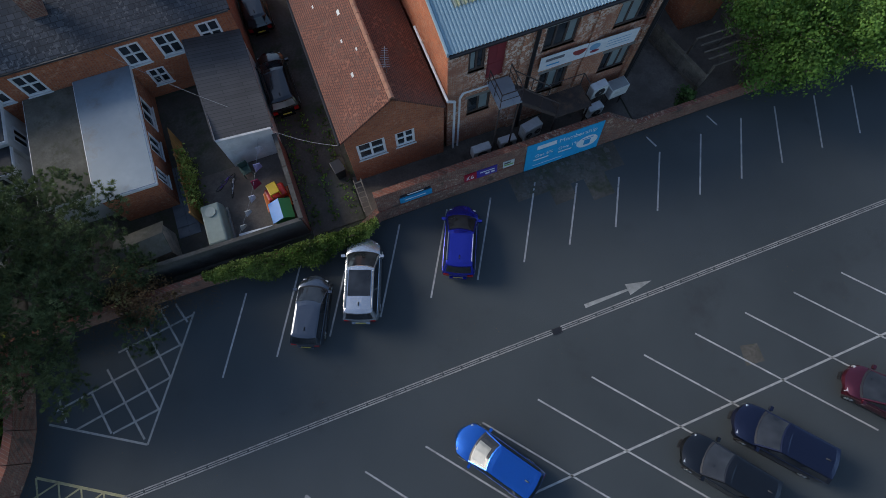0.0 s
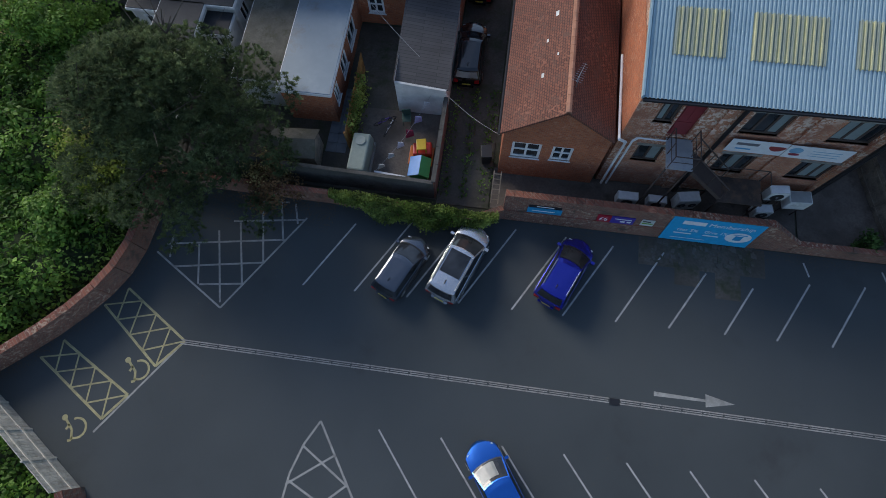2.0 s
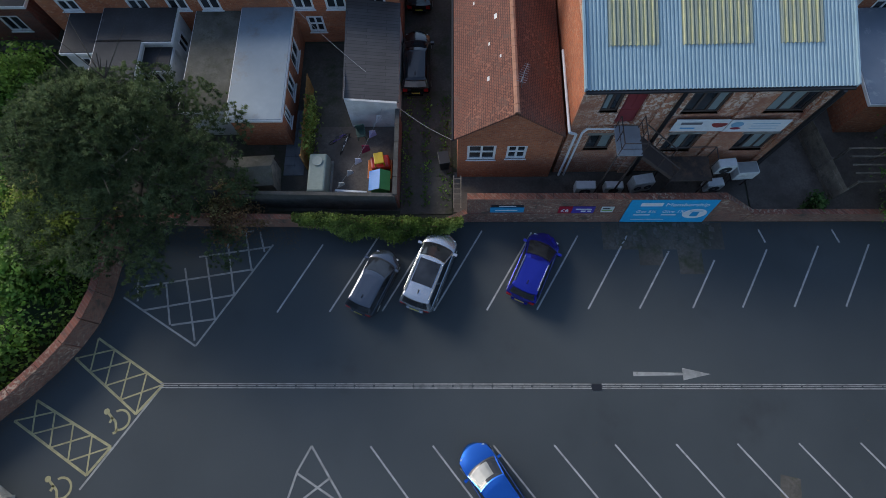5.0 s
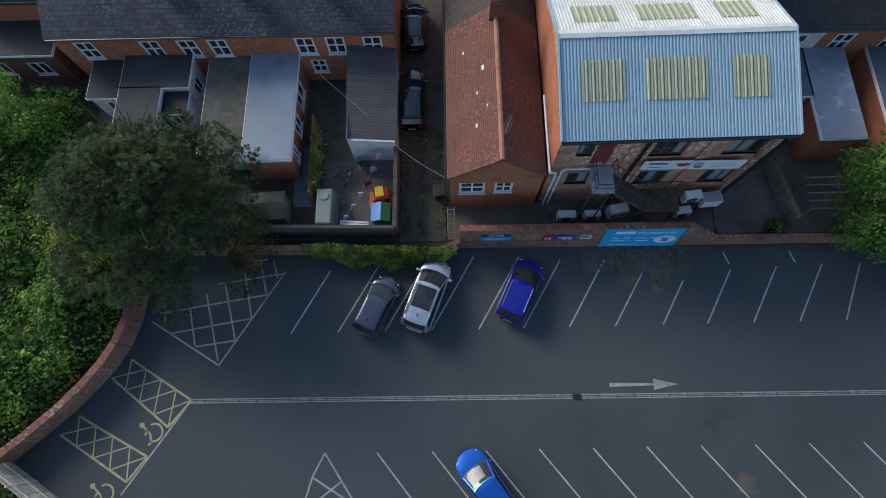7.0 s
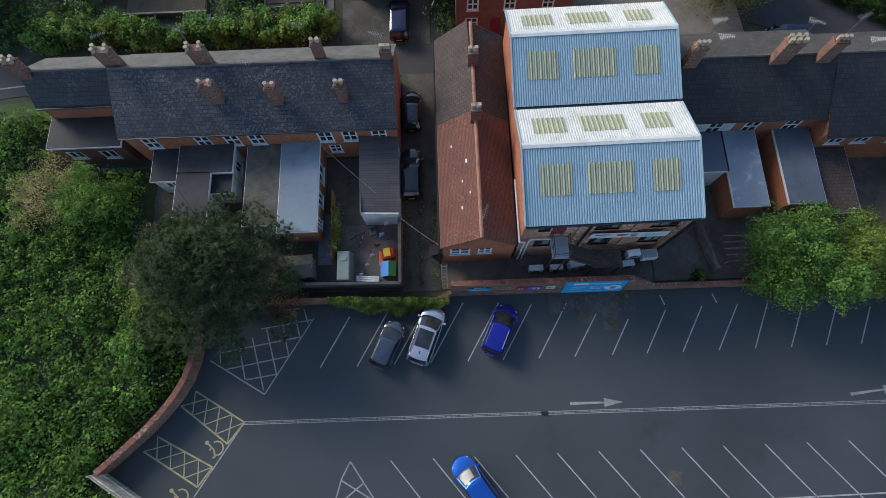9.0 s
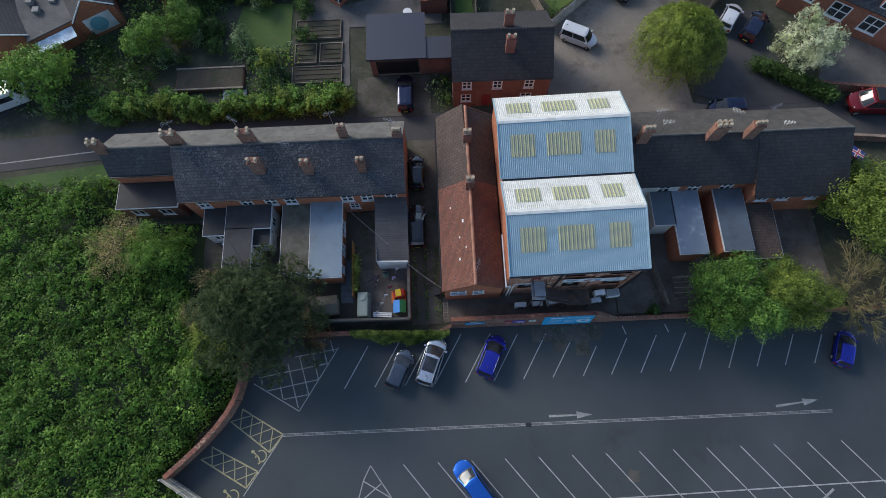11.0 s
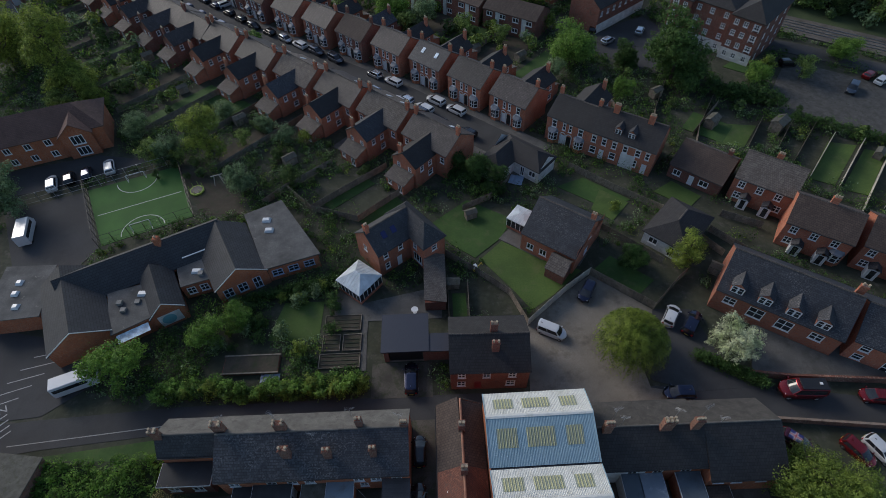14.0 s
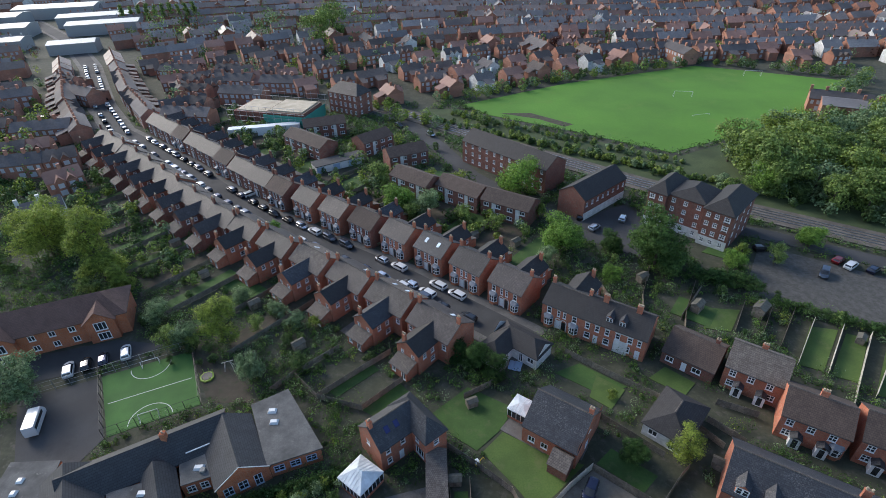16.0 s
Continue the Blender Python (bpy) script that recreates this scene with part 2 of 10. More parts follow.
FELT_B = surface("pale_blue_grey_roof_membrane", (0.2, 0.265, 0.315), (0.245, 0.31, 0.36), (0.15, 0.15, 0.145), 0.45, grain=3, patch=0.22, bumpy=0.05, stained=0.53, shade=0.8)
FELT_S = surface("silver_streaked_roof_membrane", (0.22, 0.26, 0.31), (0.27, 0.31, 0.36), (0.48, 0.5, 0.52), 0.5, grain=4, patch=0.5, bumpy=0.05, stained=0.58, shade=0.85)
FELT_D = surface("slate_blue_roof_felt", (0.1, 0.125, 0.15), (0.125, 0.15, 0.175), (0.075, 0.09, 0.105), 0.6, grain=5, patch=0.4, bumpy=0.05, shade=0.85)
FELT_K = surface("black_roof_felt", (0.022, 0.023, 0.026), (0.035, 0.035, 0.038), (0.07, 0.07, 0.07), 0.75, grain=8, patch=0.5, stained=0.64)
GRIME = surface("dark_grimy_render", (0.075, 0.072, 0.066), (0.11, 0.105, 0.097), (0.05, 0.05, 0.04), 0.95, grain=7, patch=0.8)
YARD = surface("brown_yard_gravel", (0.12, 0.1, 0.085), (0.17, 0.145, 0.125), (0.075, 0.065, 0.055), 0.95, grain=9, patch=0.5, bumpy=0.5)
PLANKS = coursed("grey_board_roof", (0.075, 0.072, 0.074), (0.1, 0.096, 0.096), (0.04, 0.04, 0.04), 2.2, 0.2, 0.012, 0.7, "x", (0.12, 0.115, 0.11), 0.64, tint=0.0)
FELT_M = surface("mossy_flat_roof", (0.11, 0.105, 0.085), (0.15, 0.14, 0.115), (0.07, 0.07, 0.045), 0.95, grain=9, patch=1.2)
RENDER_W = surface("white_render", (0.66, 0.66, 0.64), (0.74, 0.74, 0.72), (0.5, 0.5, 0.47), 0.85, grain=6, patch=0.8, bumpy=0.1)
WHITE = plain("white_upvc", (0.78, 0.79, 0.8), 0.35)
GREYP = plain("grey_plastic", (0.3, 0.31, 0.31), 0.5)
BLACK = plain("black_paint", (0.02, 0.02, 0.022), 0.4)
STEEL = plain("dull_steel", (0.35, 0.37, 0.39), 0.4, 0.8)
DARKSTEEL = plain("dark_rusty_steel", (0.085, 0.062, 0.054), 0.7, 0.2)
REDDOOR = plain("dull_red_door", (0.24, 0.035, 0.04), 0.5)
GLASS = glassy("window_glass", (0.018, 0.022, 0.026))
GLASS_P = glassy("conservatory_polycarbonate", (0.5, 0.56, 0.6), 0.25)
CARGLASS = glassy("car_glass", (0.012, 0.014, 0.017), 0.04)
RUBBER = plain("tyre_rubber", (0.015, 0.015, 0.016), 0.85)
ALLOY = plain("alloy_rim", (0.45, 0.46, 0.47), 0.3, 0.9)
LAMP_R = plain("tail_lamp_red", (0.35, 0.012, 0.015), 0.15)
LAMP_W = plain("headlamp_clear", (0.6, 0.62, 0.64), 0.1)
WOOD = surface("weathered_fence_wood", (0.21, 0.18, 0.145), (0.3, 0.26, 0.21), (0.12, 0.11, 0.09), 0.9, grain=14, patch=1.5, tint=0.3)
WOOD_O = surface("orange_stained_fence_wood", (0.34, 0.17, 0.05), (0.42, 0.22, 0.07), None, 0.85, grain=14, patch=1.5, tint=0.15)
BARK = surface("bark", (0.075, 0.06, 0.045), (0.11, 0.09, 0.07), None, 0.95, grain=18, patch=2)
POT = surface("clay_chimney_pot", (0.42, 0.34, 0.24), (0.5, 0.42, 0.3), None, 0.9, grain=10, patch=2)
LEAF = leafy("fresh_green_leaves", (0.12, 0.235, 0.05), (0.205, 0.33, 0.08), (0.105, 0.2, 0.042))
LEAF_Y = leafy("yellow_green_leaves", (0.175, 0.24, 0.05), (0.28, 0.34, 0.088), (0.14, 0.2, 0.042))
LEAF_D = leafy("dark_green_leaves", (0.056, 0.115, 0.036), (0.098, 0.17, 0.054), (0.044, 0.094, 0.028))
LEAF_P = leafy("pine_needles", (0.072, 0.105, 0.055), (0.14, 0.178, 0.1), (0.056, 0.086, 0.042))
LEAF_W = leafy("white_blossom", (0.78, 0.78, 0.68), (0.62, 0.65, 0.5), (0.4, 0.46, 0.26))
LEAF_B = leafy("silvery_blue_green_leaves", (0.168, 0.240, 0.144), (0.240, 0.324, 0.204), (0.120, 0.192, 0.102))
LEAF_R = leafy("copper_red_leaves", (0.1, 0.035, 0.03), (0.14, 0.05, 0.04), (0.07, 0.025, 0.02))
IVY = leafy("ivy_leaves", (0.15, 0.2, 0.05), (0.26, 0.32, 0.1), (0.1, 0.15, 0.03))
BRAMBLE = leafy("bramble_leaves", (0.1, 0.215, 0.036), (0.215, 0.35, 0.075), (0.07, 0.145, 0.025))
TWIG = leafy("bare_twigs", (0.27, 0.225, 0.125), (0.38, 0.325, 0.19), (0.26, 0.245, 0.12), 0.9)
WITHER = leafy("withered_brown_needles", (0.17, 0.1, 0.06), (0.25, 0.15, 0.09), (0.11, 0.075, 0.045), 0.9)
# green lightened beyond the leaf's own colour, for the haze on distant trees
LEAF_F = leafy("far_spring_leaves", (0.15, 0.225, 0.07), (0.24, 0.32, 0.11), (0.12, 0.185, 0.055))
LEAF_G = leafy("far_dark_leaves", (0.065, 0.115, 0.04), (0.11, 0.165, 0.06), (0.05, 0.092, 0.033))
SLATE_M = coursed("brown_weathered_slate", (0.046, 0.041, 0.042), (0.078, 0.07, 0.07), (0.022, 0.02, 0.02), 0.3, 0.24, 0.018, 0.65, "x", (0.15, 0.142, 0.132), 0.6, tint=0.3, odd=(0.032, 0.03, 0.031), oddness=0.54, bumpy=0.8)
# haze over the far town is put into these paler roof and wall colours
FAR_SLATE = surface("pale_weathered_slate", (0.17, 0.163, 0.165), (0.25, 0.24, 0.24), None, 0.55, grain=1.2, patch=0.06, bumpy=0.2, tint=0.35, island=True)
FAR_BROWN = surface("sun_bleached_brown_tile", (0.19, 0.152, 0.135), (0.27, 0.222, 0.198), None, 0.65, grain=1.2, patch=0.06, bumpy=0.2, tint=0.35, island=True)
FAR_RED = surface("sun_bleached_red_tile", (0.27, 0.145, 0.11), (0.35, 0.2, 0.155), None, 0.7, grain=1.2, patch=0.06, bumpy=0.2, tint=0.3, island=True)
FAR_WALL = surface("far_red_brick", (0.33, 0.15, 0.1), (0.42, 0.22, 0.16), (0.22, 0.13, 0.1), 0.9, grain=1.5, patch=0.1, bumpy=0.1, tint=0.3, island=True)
SCRUB = surface("rough_bank_grass", (0.045, 0.07, 0.024), (0.075, 0.1, 0.038), (0.04, 0.055, 0.018), 0.95, grain=2.5, patch=0.12, bumpy=0.6, stained=0.52)
LEAD = surface("blue_grey_lead", (0.16, 0.185, 0.22), (0.21, 0.235, 0.27), None, 0.55, grain=4, patch=1, bumpy=0.1)
BALLAST = surface("railway_ballast", (0.1, 0.088, 0.077), (0.15, 0.132, 0.115), (0.06, 0.052, 0.045), 0.95, grain=5, patch=0.2, bumpy=0.5)
RUBBLE = surface("grimy_rubble", (0.09, 0.085, 0.075), (0.13, 0.125, 0.11), (0.05, 0.055, 0.035), 0.95, grain=9, patch=1)

# ---- building tools ----
class Shape:
    """Vertices and faces of one mesh, with a material slot for each face."""

    def __init__(self):
        self.v, self.f, self.s = [], [], []

    def face(self, points, slot=0):
        n = len(self.v)
        self.v += [tuple(p) for p in points]
        self.f.append(tuple(range(n, n + len(points))))
        self.s.append(slot)
        return self

    def box(self, x0, y0, z0, x1, y1, z1, slot=0):
        return self.prism([(x0, y0), (x1, y0), (x1, y1), (x0, y1)], z0, z1, slot)

    def prism(self, outline, z0, z1, slot=0):
        n, k = len(self.v), len(outline)
        self.v += [(x, y, z0) for x, y in outline] + [(x, y, z1) for x, y in outline]
        self.f += [tuple(range(n + k - 1, n - 1, -1)), tuple(range(n + k, n + 2 * k))]
        self.f += [(n + i, n + (i + 1) % k, n + k + (i + 1) % k, n + k + i) for i in range(k)]
        self.s += [slot] * (k + 2)
        return self

    def tube(self, a, b, r, sides=8, r2=None, slot=0, caps=True):
        a, b = Vector(a), Vector(b)
        q = (b - a).to_track_quat("Z", "Y")
        n, r2 = len(self.v), r if r2 is None else r2
        for p, rad in ((a, r), (b, r2)):
            for i in range(sides):
                w = 2 * math.pi * i / sides
                self.v.append(tuple(p + q @ Vector((rad * math.cos(w), rad * math.sin(w), 0))))
        for i in range(sides):
            j = (i + 1) % sides
            self.f.append((n + i, n + j, n + sides + j, n + sides + i))
        if caps:
            self.f += [tuple(range(n + sides - 1, n - 1, -1)), tuple(range(n + sides, n + 2 * sides))]
        self.s += [slot] * (sides + (2 if caps else 0))
        return self

    def hull(self, rings, slot=0, caps=True):
        """Rings of equally many points joined one to the next."""
        n, k = len(self.v), len(rings[0])
        for ring in rings:
            self.v += [tuple(p) for p in ring]
        for r in range(len(rings) - 1):
            for i in range(k):
                j = (i + 1) % k
                self.f.append((n + r * k + i, n + r * k + j, n + (r + 1) * k + j, n + (r + 1) * k + i))
                self.s.append(slot)
        if caps:
            e = n + (len(rings) - 1) * k
            self.f += [tuple(range(n + k - 1, n - 1, -1)), tuple(range(e, e + k))]
            self.s += [slot] * 2
        return self

    def slab(self, a, b, c, d, thick, slot=0):
        """A sheet with the corners a, b, c, d (anticlockwise from above), thickened downwards."""
        n = len(self.v)
        self.v += [tuple(p) for p in (a, b, c, d)] + [(p[0], p[1], p[2] - thick) for p in (a, b, c, d)]
        self.f += [(n, n + 1, n + 2, n + 3), (n + 7, n + 6, n + 5, n + 4)]
        self.f += [(n + i, n + 4 + i, n + 4 + (i + 1) % 4, n + (i + 1) % 4) for i in range(4)]
        self.s += [slot] * 6
        return self

    def wall(self, origin, along, width, height, openings=(), reveal=0.12, slot=0):
        """An upright wall face with real openings (u0, v0, u1, v1) and their reveals; it faces to the right of `along`."""
        o, u = Vector(origin), Vector(along).normalized()
        inward = Vector((-u.y, u.x, 0)) * reveal
        us = sorted({0, width, *(q for a in openings for q in (a[0], a[2]))})
        vs = sorted({0, height, *(q for a in openings for q in (a[1], a[3]))})
        at = lambda s, t: o + u * s + Vector((0, 0, t))
        for u0, u1 in zip(us, us[1:]):
            for v0, v1 in zip(vs, vs[1:]):
                m, k = (u0 + u1) / 2, (v0 + v1) / 2
                if not any(a[0] < m < a[2] and a[1] < k < a[3] for a in openings):
                    self.face([at(u0, v0), at(u1, v0), at(u1, v1), at(u0, v1)], slot)
        for u0, v0, u1, v1 in openings:
            ring = [at(u0, v0), at(u1, v0), at(u1, v1), at(u0, v1)]
            for i in range(4):
                p, q = ring[i], ring[(i + 1) % 4]
                self.face([p, q, q + inward, p + inward], slot)
        return self

    def mesh(self, name, *mats, smooth=False):
        me = bpy.data.meshes.new(name)
        me.from_pydata(self.v, [], self.f)
        for m in mats:
            me.materials.append(m)
        if len(mats) > 1:
            me.polygons.foreach_set("material_index", self.s)
        if smooth:
            me.polygons.foreach_set("use_smooth", [True] * len(self.f))
        me.update()
        return me


def part(name, shape, mats, parent=None, label="", at=None, smooth=False):
    """One mesh object; under a thing, a part of it."""
    data = shape if isinstance(shape, bpy.types.Mesh) else shape.mesh(name, *(mats if isinstance(mats, (list, tuple)) else (mats,)), smooth=smooth)
    ob = new(name, data)
    if parent:
        ob.parent = parent
    if at is not None:
        ob.matrix_basis = at
    if label:
        ob["label"] = label
    return ob


def thing(name, label, category, m=None, group="", kind=""):
    ob = new(name)
    ob.empty_display_size = 0.3
    if m is not None:
        ob.matrix_basis = m
    return tagged(ob, label, category, group, kind)


def grown(x, y, z, turn, s):
    return pose(x, y, z, 0, 0, turn) @ Matrix.Diagonal((s, s, s, 1))


def soften(ob, width=0.02, segments=2):
    mod = ob.modifiers.new("bevel", "BEVEL")
    mod.width, mod.segments, mod.limit_method = width, segments, "ANGLE"
    return ob


# ---- windows and doors, shared by size ----
FRAMES = {}


def lattice(xs, zs, y0, y1):
    """A window frame in one piece: bars and gaps take turns along xs and zs; the sill juts out below."""
    s, nx, nz = Shape(), len(xs), len(zs)
    s.v = [(x, y, z) for y in (y0, y1) for z in zs for x in xs]
    at = lambda i, k, back=0: back * nx * nz + k * nx + i
    solid = lambda i, k: 0 <= i < nx - 1 and 0 <= k < nz - 1 and (i % 2 == 0 or k % 2 == 0)
    for i in range(nx - 1):
        for k in range(nz - 1):
            if not solid(i, k):
                continue
            s.f.append((at(i, k), at(i + 1, k), at(i + 1, k + 1), at(i, k + 1)))
            for a, b, c, d in ((i, k, i + 1, k), (i + 1, k, i + 1, k + 1), (i + 1, k + 1, i, k + 1), (i, k + 1, i, k)):
                n = (i, k - 1) if b == d == k else (i, k + 1) if b == d else (i + 1, k) if a == i + 1 else (i - 1, k)
                if not solid(*n):
                    s.f.append((at(a, b), at(a, b, 1), at(c, d, 1), at(c, d)))
    p = len(s.v)
    w = xs[-1]
    s.v += [(-0.06, y0 - 0.09, 0.0), (w + 0.06, y0 - 0.09, 0.0), (-0.06, y0 - 0.09, -0.07), (w + 0.06, y0 - 0.09, -0.07), (-0.06, y1, -0.07), (w + 0.06, y1, -0.07)]
    l, r = at(0, 0), at(nx - 1, 0)
    s.f += [(p, p + 1, r, l), (p + 2, p + 3, p + 1, p), (p + 4, p + 5, p + 3, p + 2), (p + 2, p, l, p + 4), (p + 1, p + 3, p + 5, r)]
    s.s = [0] * len(s.f)
    return s


def window_mesh(w, h, style, frame_mat):
    """A frame, bars, sill and pane; origin at the opening's lower left corner, face at y = 0, outward to -y."""
    key = (round(w, 2), round(h, 2), style, frame_mat.name)
    if key not in FRAMES:
        e = 0.07 if style == "grid" else 0.13
        xs, zs = [0, e], [0, e]
        for q in {"two": (0.5,), "sash2": (0.5,), "cross": (0.5,), "three": (0.333, 0.667), "grid": (0.17, 0.33, 0.5, 0.67, 0.83)}.get(style, ()):
            b = 0.02 if style == "grid" else 0.055
            xs += [w * q - b, w * q + b]
        for q in {"sash": (0.52,), "sash2": (0.52,), "cross": (0.52,), "grid": (0.5,)}.get(style, ()):
            zs += [h * q - 0.045, h * q + 0.045]
        s = lattice(xs + [w - e, w], zs + [h - e, h], 0.02, 0.1)
        g = Shape().face([(e / 2, 0.07, e / 2), (w - e / 2, 0.07, e / 2), (w - e / 2, 0.07, h - e / 2), (e / 2, 0.07, h - e / 2)])
        FRAMES[key] = s.mesh("window", frame_mat), g.mesh("pane", GLASS)
    return FRAMES[key]


def door_mesh(w, h, m):
    key = (round(w, 2), round(h, 2), "door", m.name)
    if key not in FRAMES:
        s = Shape()
        s.box(0, 0.05, 0, w, 0.1, h)
        s.box(0.12, 0.03, 0.15, w - 0.12, 0.05, h * 0.42), s.box(0.12, 0.03, h * 0.5, w / 2 - 0.04, 0.05, h - 0.15), s.box(w / 2 + 0.04, 0.03, h * 0.5, w - 0.12, 0.05, h - 0.15)
        FRAMES[key] = s.mesh("door", m)
    return FRAMES[key]


def glaze(owner, origin, along, openings, style="sash", frame_mat=None, doors=(), panes=True):
    """A window in each opening of a wall, or a door in those whose numbers are in doors."""
    u = Vector(along).normalized()
    turn = Matrix.Rotation(math.atan2(u.y, u.x), 4, "Z")
    for i, (u0, v0, u1, v1) in enumerate(openings):
        at = Matrix.Translation(Vector(origin) + u * u0 + Vector((0, 0, v0))) @ turn
        st = style[i] if isinstance(style, (list, tuple)) else style
        if i in doors:
            part("door", door_mesh(u1 - u0, v1 - v0, doors[i]), None, owner, at=at)
        else:
            fr, gl = window_mesh(u1 - u0, v1 - v0, st, frame_mat or WHITE)
            ob = part("window", fr, None, owner, at=at)
            part("pane", gl, None, ob)


def chimney(owner, x, y, z0, z1, w=0.9, d=0.5, pots=4, m=None, rows=1):
    s = Shape()
    s.box(x - w / 2, y - d / 2, z0, x + w / 2, y + d / 2, z1 - 0.25)
    s.box(x - w / 2 - 0.05, y - d / 2 - 0.05, z1 - 0.25, x + w / 2 + 0.05, y + d / 2 + 0.05, z1 - 0.1)
    s.box(x - w / 2 + 0.02, y - d / 2 + 0.02, z1 - 0.1, x + w / 2 - 0.02, y + d / 2 - 0.02, z1)
    c = part("chimney", s, m or BRICK, owner)
    for k in range(pots):
        r, i = divmod(k, max(1, pots // rows))
        n = max(1, pots // rows)
        px, py = x + (i - (n - 1) / 2) * (w - 0.3) / max(1, n - 1) if n > 1 else x, y + (r - (rows - 1) / 2) * 0.34
        b = Shape().tube((px, py, z1 - 0.02), (px, py, z1 + 0.32), 0.15, 10, 0.12).tube((px, py, z1 + 0.26), (px, py, z1 + 0.34), 0.145, 10)
        part("chimney_pot", b, POT, c)
    return c


def aerial(name, label, x, y, z, turn=0, h=1.4):
    o = thing(name, label, "tv aerial", pose(x, y, z, 0, 0, turn))
    part("mast", Shape().tube((0, 0, -0.3), (0, 0, h), 0.02, 6), STEEL, o)
    s = Shape().tube((-0.5, 0, h), (0.6, 0, h), 0.012, 5)
    for k in range(9):
        s.tube((-0.45 + k * 0.12, -0.25 + 0.015 * k, h), (-0.45 + k * 0.12, 0.25 - 0.015 * k, h), 0.008, 4)
    part("array", s, STEEL, o)
    return o


def gable_roof(s, x0, x1, y0, y1, eave, ridge, over=0.25, verge=0.12, thick=0.14, ridge_y=None, slot=0):
    """Two slopes with the ridge along x."""
    ym = (y0 + y1) / 2 if ridge_y is None else ridge_y
    a, b = (ridge - eave) / (ym - y0), (ridge - eave) / (y1 - ym)
    t = thick
    s.slab((x0 - verge, y0 - over, eave - a * over + t), (x1 + verge, y0 - over, eave - a * over + t), (x1 + verge, ym, ridge + t), (x0 - verge, ym, ridge + t), thick, slot)
    s.slab((x0 - verge, ym, ridge + t), (x1 + verge, ym, ridge + t), (x1 + verge, y1 + over, eave - b * over + t), (x0 - verge, y1 + over, eave - b * over + t), thick, slot)
    return s


def ridge_tiles(x0, x1, y, z, r=0.13):
    n, rings = max(1, int((x1 - x0) / 0.45)), []
    for i in range(n):
        for f, k in ((0.0, 1.0), (0.94, 0.94), (0.97, 0.86)):
            x = x0 + (x1 - x0) * (i + f) / n
            rings.append([(x, y + r * k * math.cos(w), z + r * k * math.sin(w)) for w in (6.28319 * q / 6 for q in range(6))])
    return Shape().hull(rings)


def body(s, x0, x1, y0, y1, eave, ridge, front=(), back=(), left=(), right=(), ridge_y=None, slot=0):
    """Four walls with openings and two gables."""
    ym = (y0 + y1) / 2 if ridge_y is None else ridge_y
    s.wall((x0, y0, 0), (1, 0, 0), x1 - x0, eave, front, slot=slot)
    s.wall((x1, y1, 0), (-1, 0, 0), x1 - x0, eave, back, slot=slot)
    s.wall((x1, y0, 0), (0, 1, 0), y1 - y0, eave, right, slot=slot)
    s.wall((x0, y1, 0), (0, -1, 0), y1 - y0, eave, left, slot=slot)
    s.face([(x1, y0, eave), (x1, y1, eave), (x1, ym, ridge)], slot)
    s.face([(x0, y1, eave), (x0, y0, eave), (x0, ym, ridge)], slot)
    return s


def cut_hip(s, x0, x1, y0, y1, eave, ridge, hip, over=0.3, slot=0):
    """A hipped roof, ridge along x."""
    ym = (y0 + y1) / 2
    x0, x1, y0, y1 = x0 - over, x1 + over, y0 - over, y1 + over
    a, b, c, d = (x0, y0, eave), (x1, y0, eave), (x1, y1, eave), (x0, y1, eave)
    r0, r1 = (x0 + hip, ym, ridge), (x1 - hip, ym, ridge)
    s.face([a, b, r1, r0], slot), s.face([b, c, r1], slot), s.face([c, d, r0, r1], slot), s.face([d, a, r0], slot)
    s.box(x0, y0, eave - 0.14, x1, y1, eave - 0.004, slot)
    return s


def house(name, label, m, w, d, eave, ridge, wall_mat, roof_mat, front=(), back=(), left=(), right=(), style="sash", doors=None, stacks=(), category="house", group="", ridge_y=None, bstyle=None, frame_mat=None, gutter=True):
    """A gabled house, its front to -y; openings as (u0, v0, u1, v1) along each wall; stacks (x, y, top, width, pots)."""
    o = thing(name, label, category, m, group)
    x0, x1, y0, y1 = -w / 2, w / 2, -d / 2, d / 2
    part("wall", body(Shape(), x0, x1, y0, y1, eave, ridge, front, back, left, right, ridge_y), wall_mat, o)
    r = part("roof", gable_roof(Shape(), x0, x1, y0, y1, eave, ridge, ridge_y=ridge_y), roof_mat, o)
    part("ridge", ridge_tiles(x0 - 0.1, x1 + 0.1, 0 if ridge_y is None else ridge_y, ridge + 0.12), TILE_G, r)
    if gutter:
        for y, k in ((y0 - 0.3, -1), (y1 + 0.3, 1)):
            part("gutter", Shape().tube((x0 - 0.1, y, eave - 0.1), (x1 + 0.1, y, eave - 0.1), 0.06, 6), BLACK, o)
    glaze(o, (x0, y0, 0), (1, 0, 0), front, style, frame_mat, doors or {})
    glaze(o, (x1, y1, 0), (-1, 0, 0), back, bstyle or "sash", frame_mat)
    glaze(o, (x1, y0, 0), (0, 1, 0), right, "sash", frame_mat)
    glaze(o, (x0, y1, 0), (0, -1, 0), left, "sash", frame_mat)
    for x, y, top, cw, pots in stacks:
        ym = 0 if ridge_y is None else ridge_y
        half = (y1 - ym) if y > ym else (ym - y0)
        base = ridge - (ridge - eave) * abs(y - ym) / half - 0.4
        chimney(o, x, y, base, top, cw, 0.55, pots, wall_mat if wall_mat is not RENDER_W else BRICK)
    return o


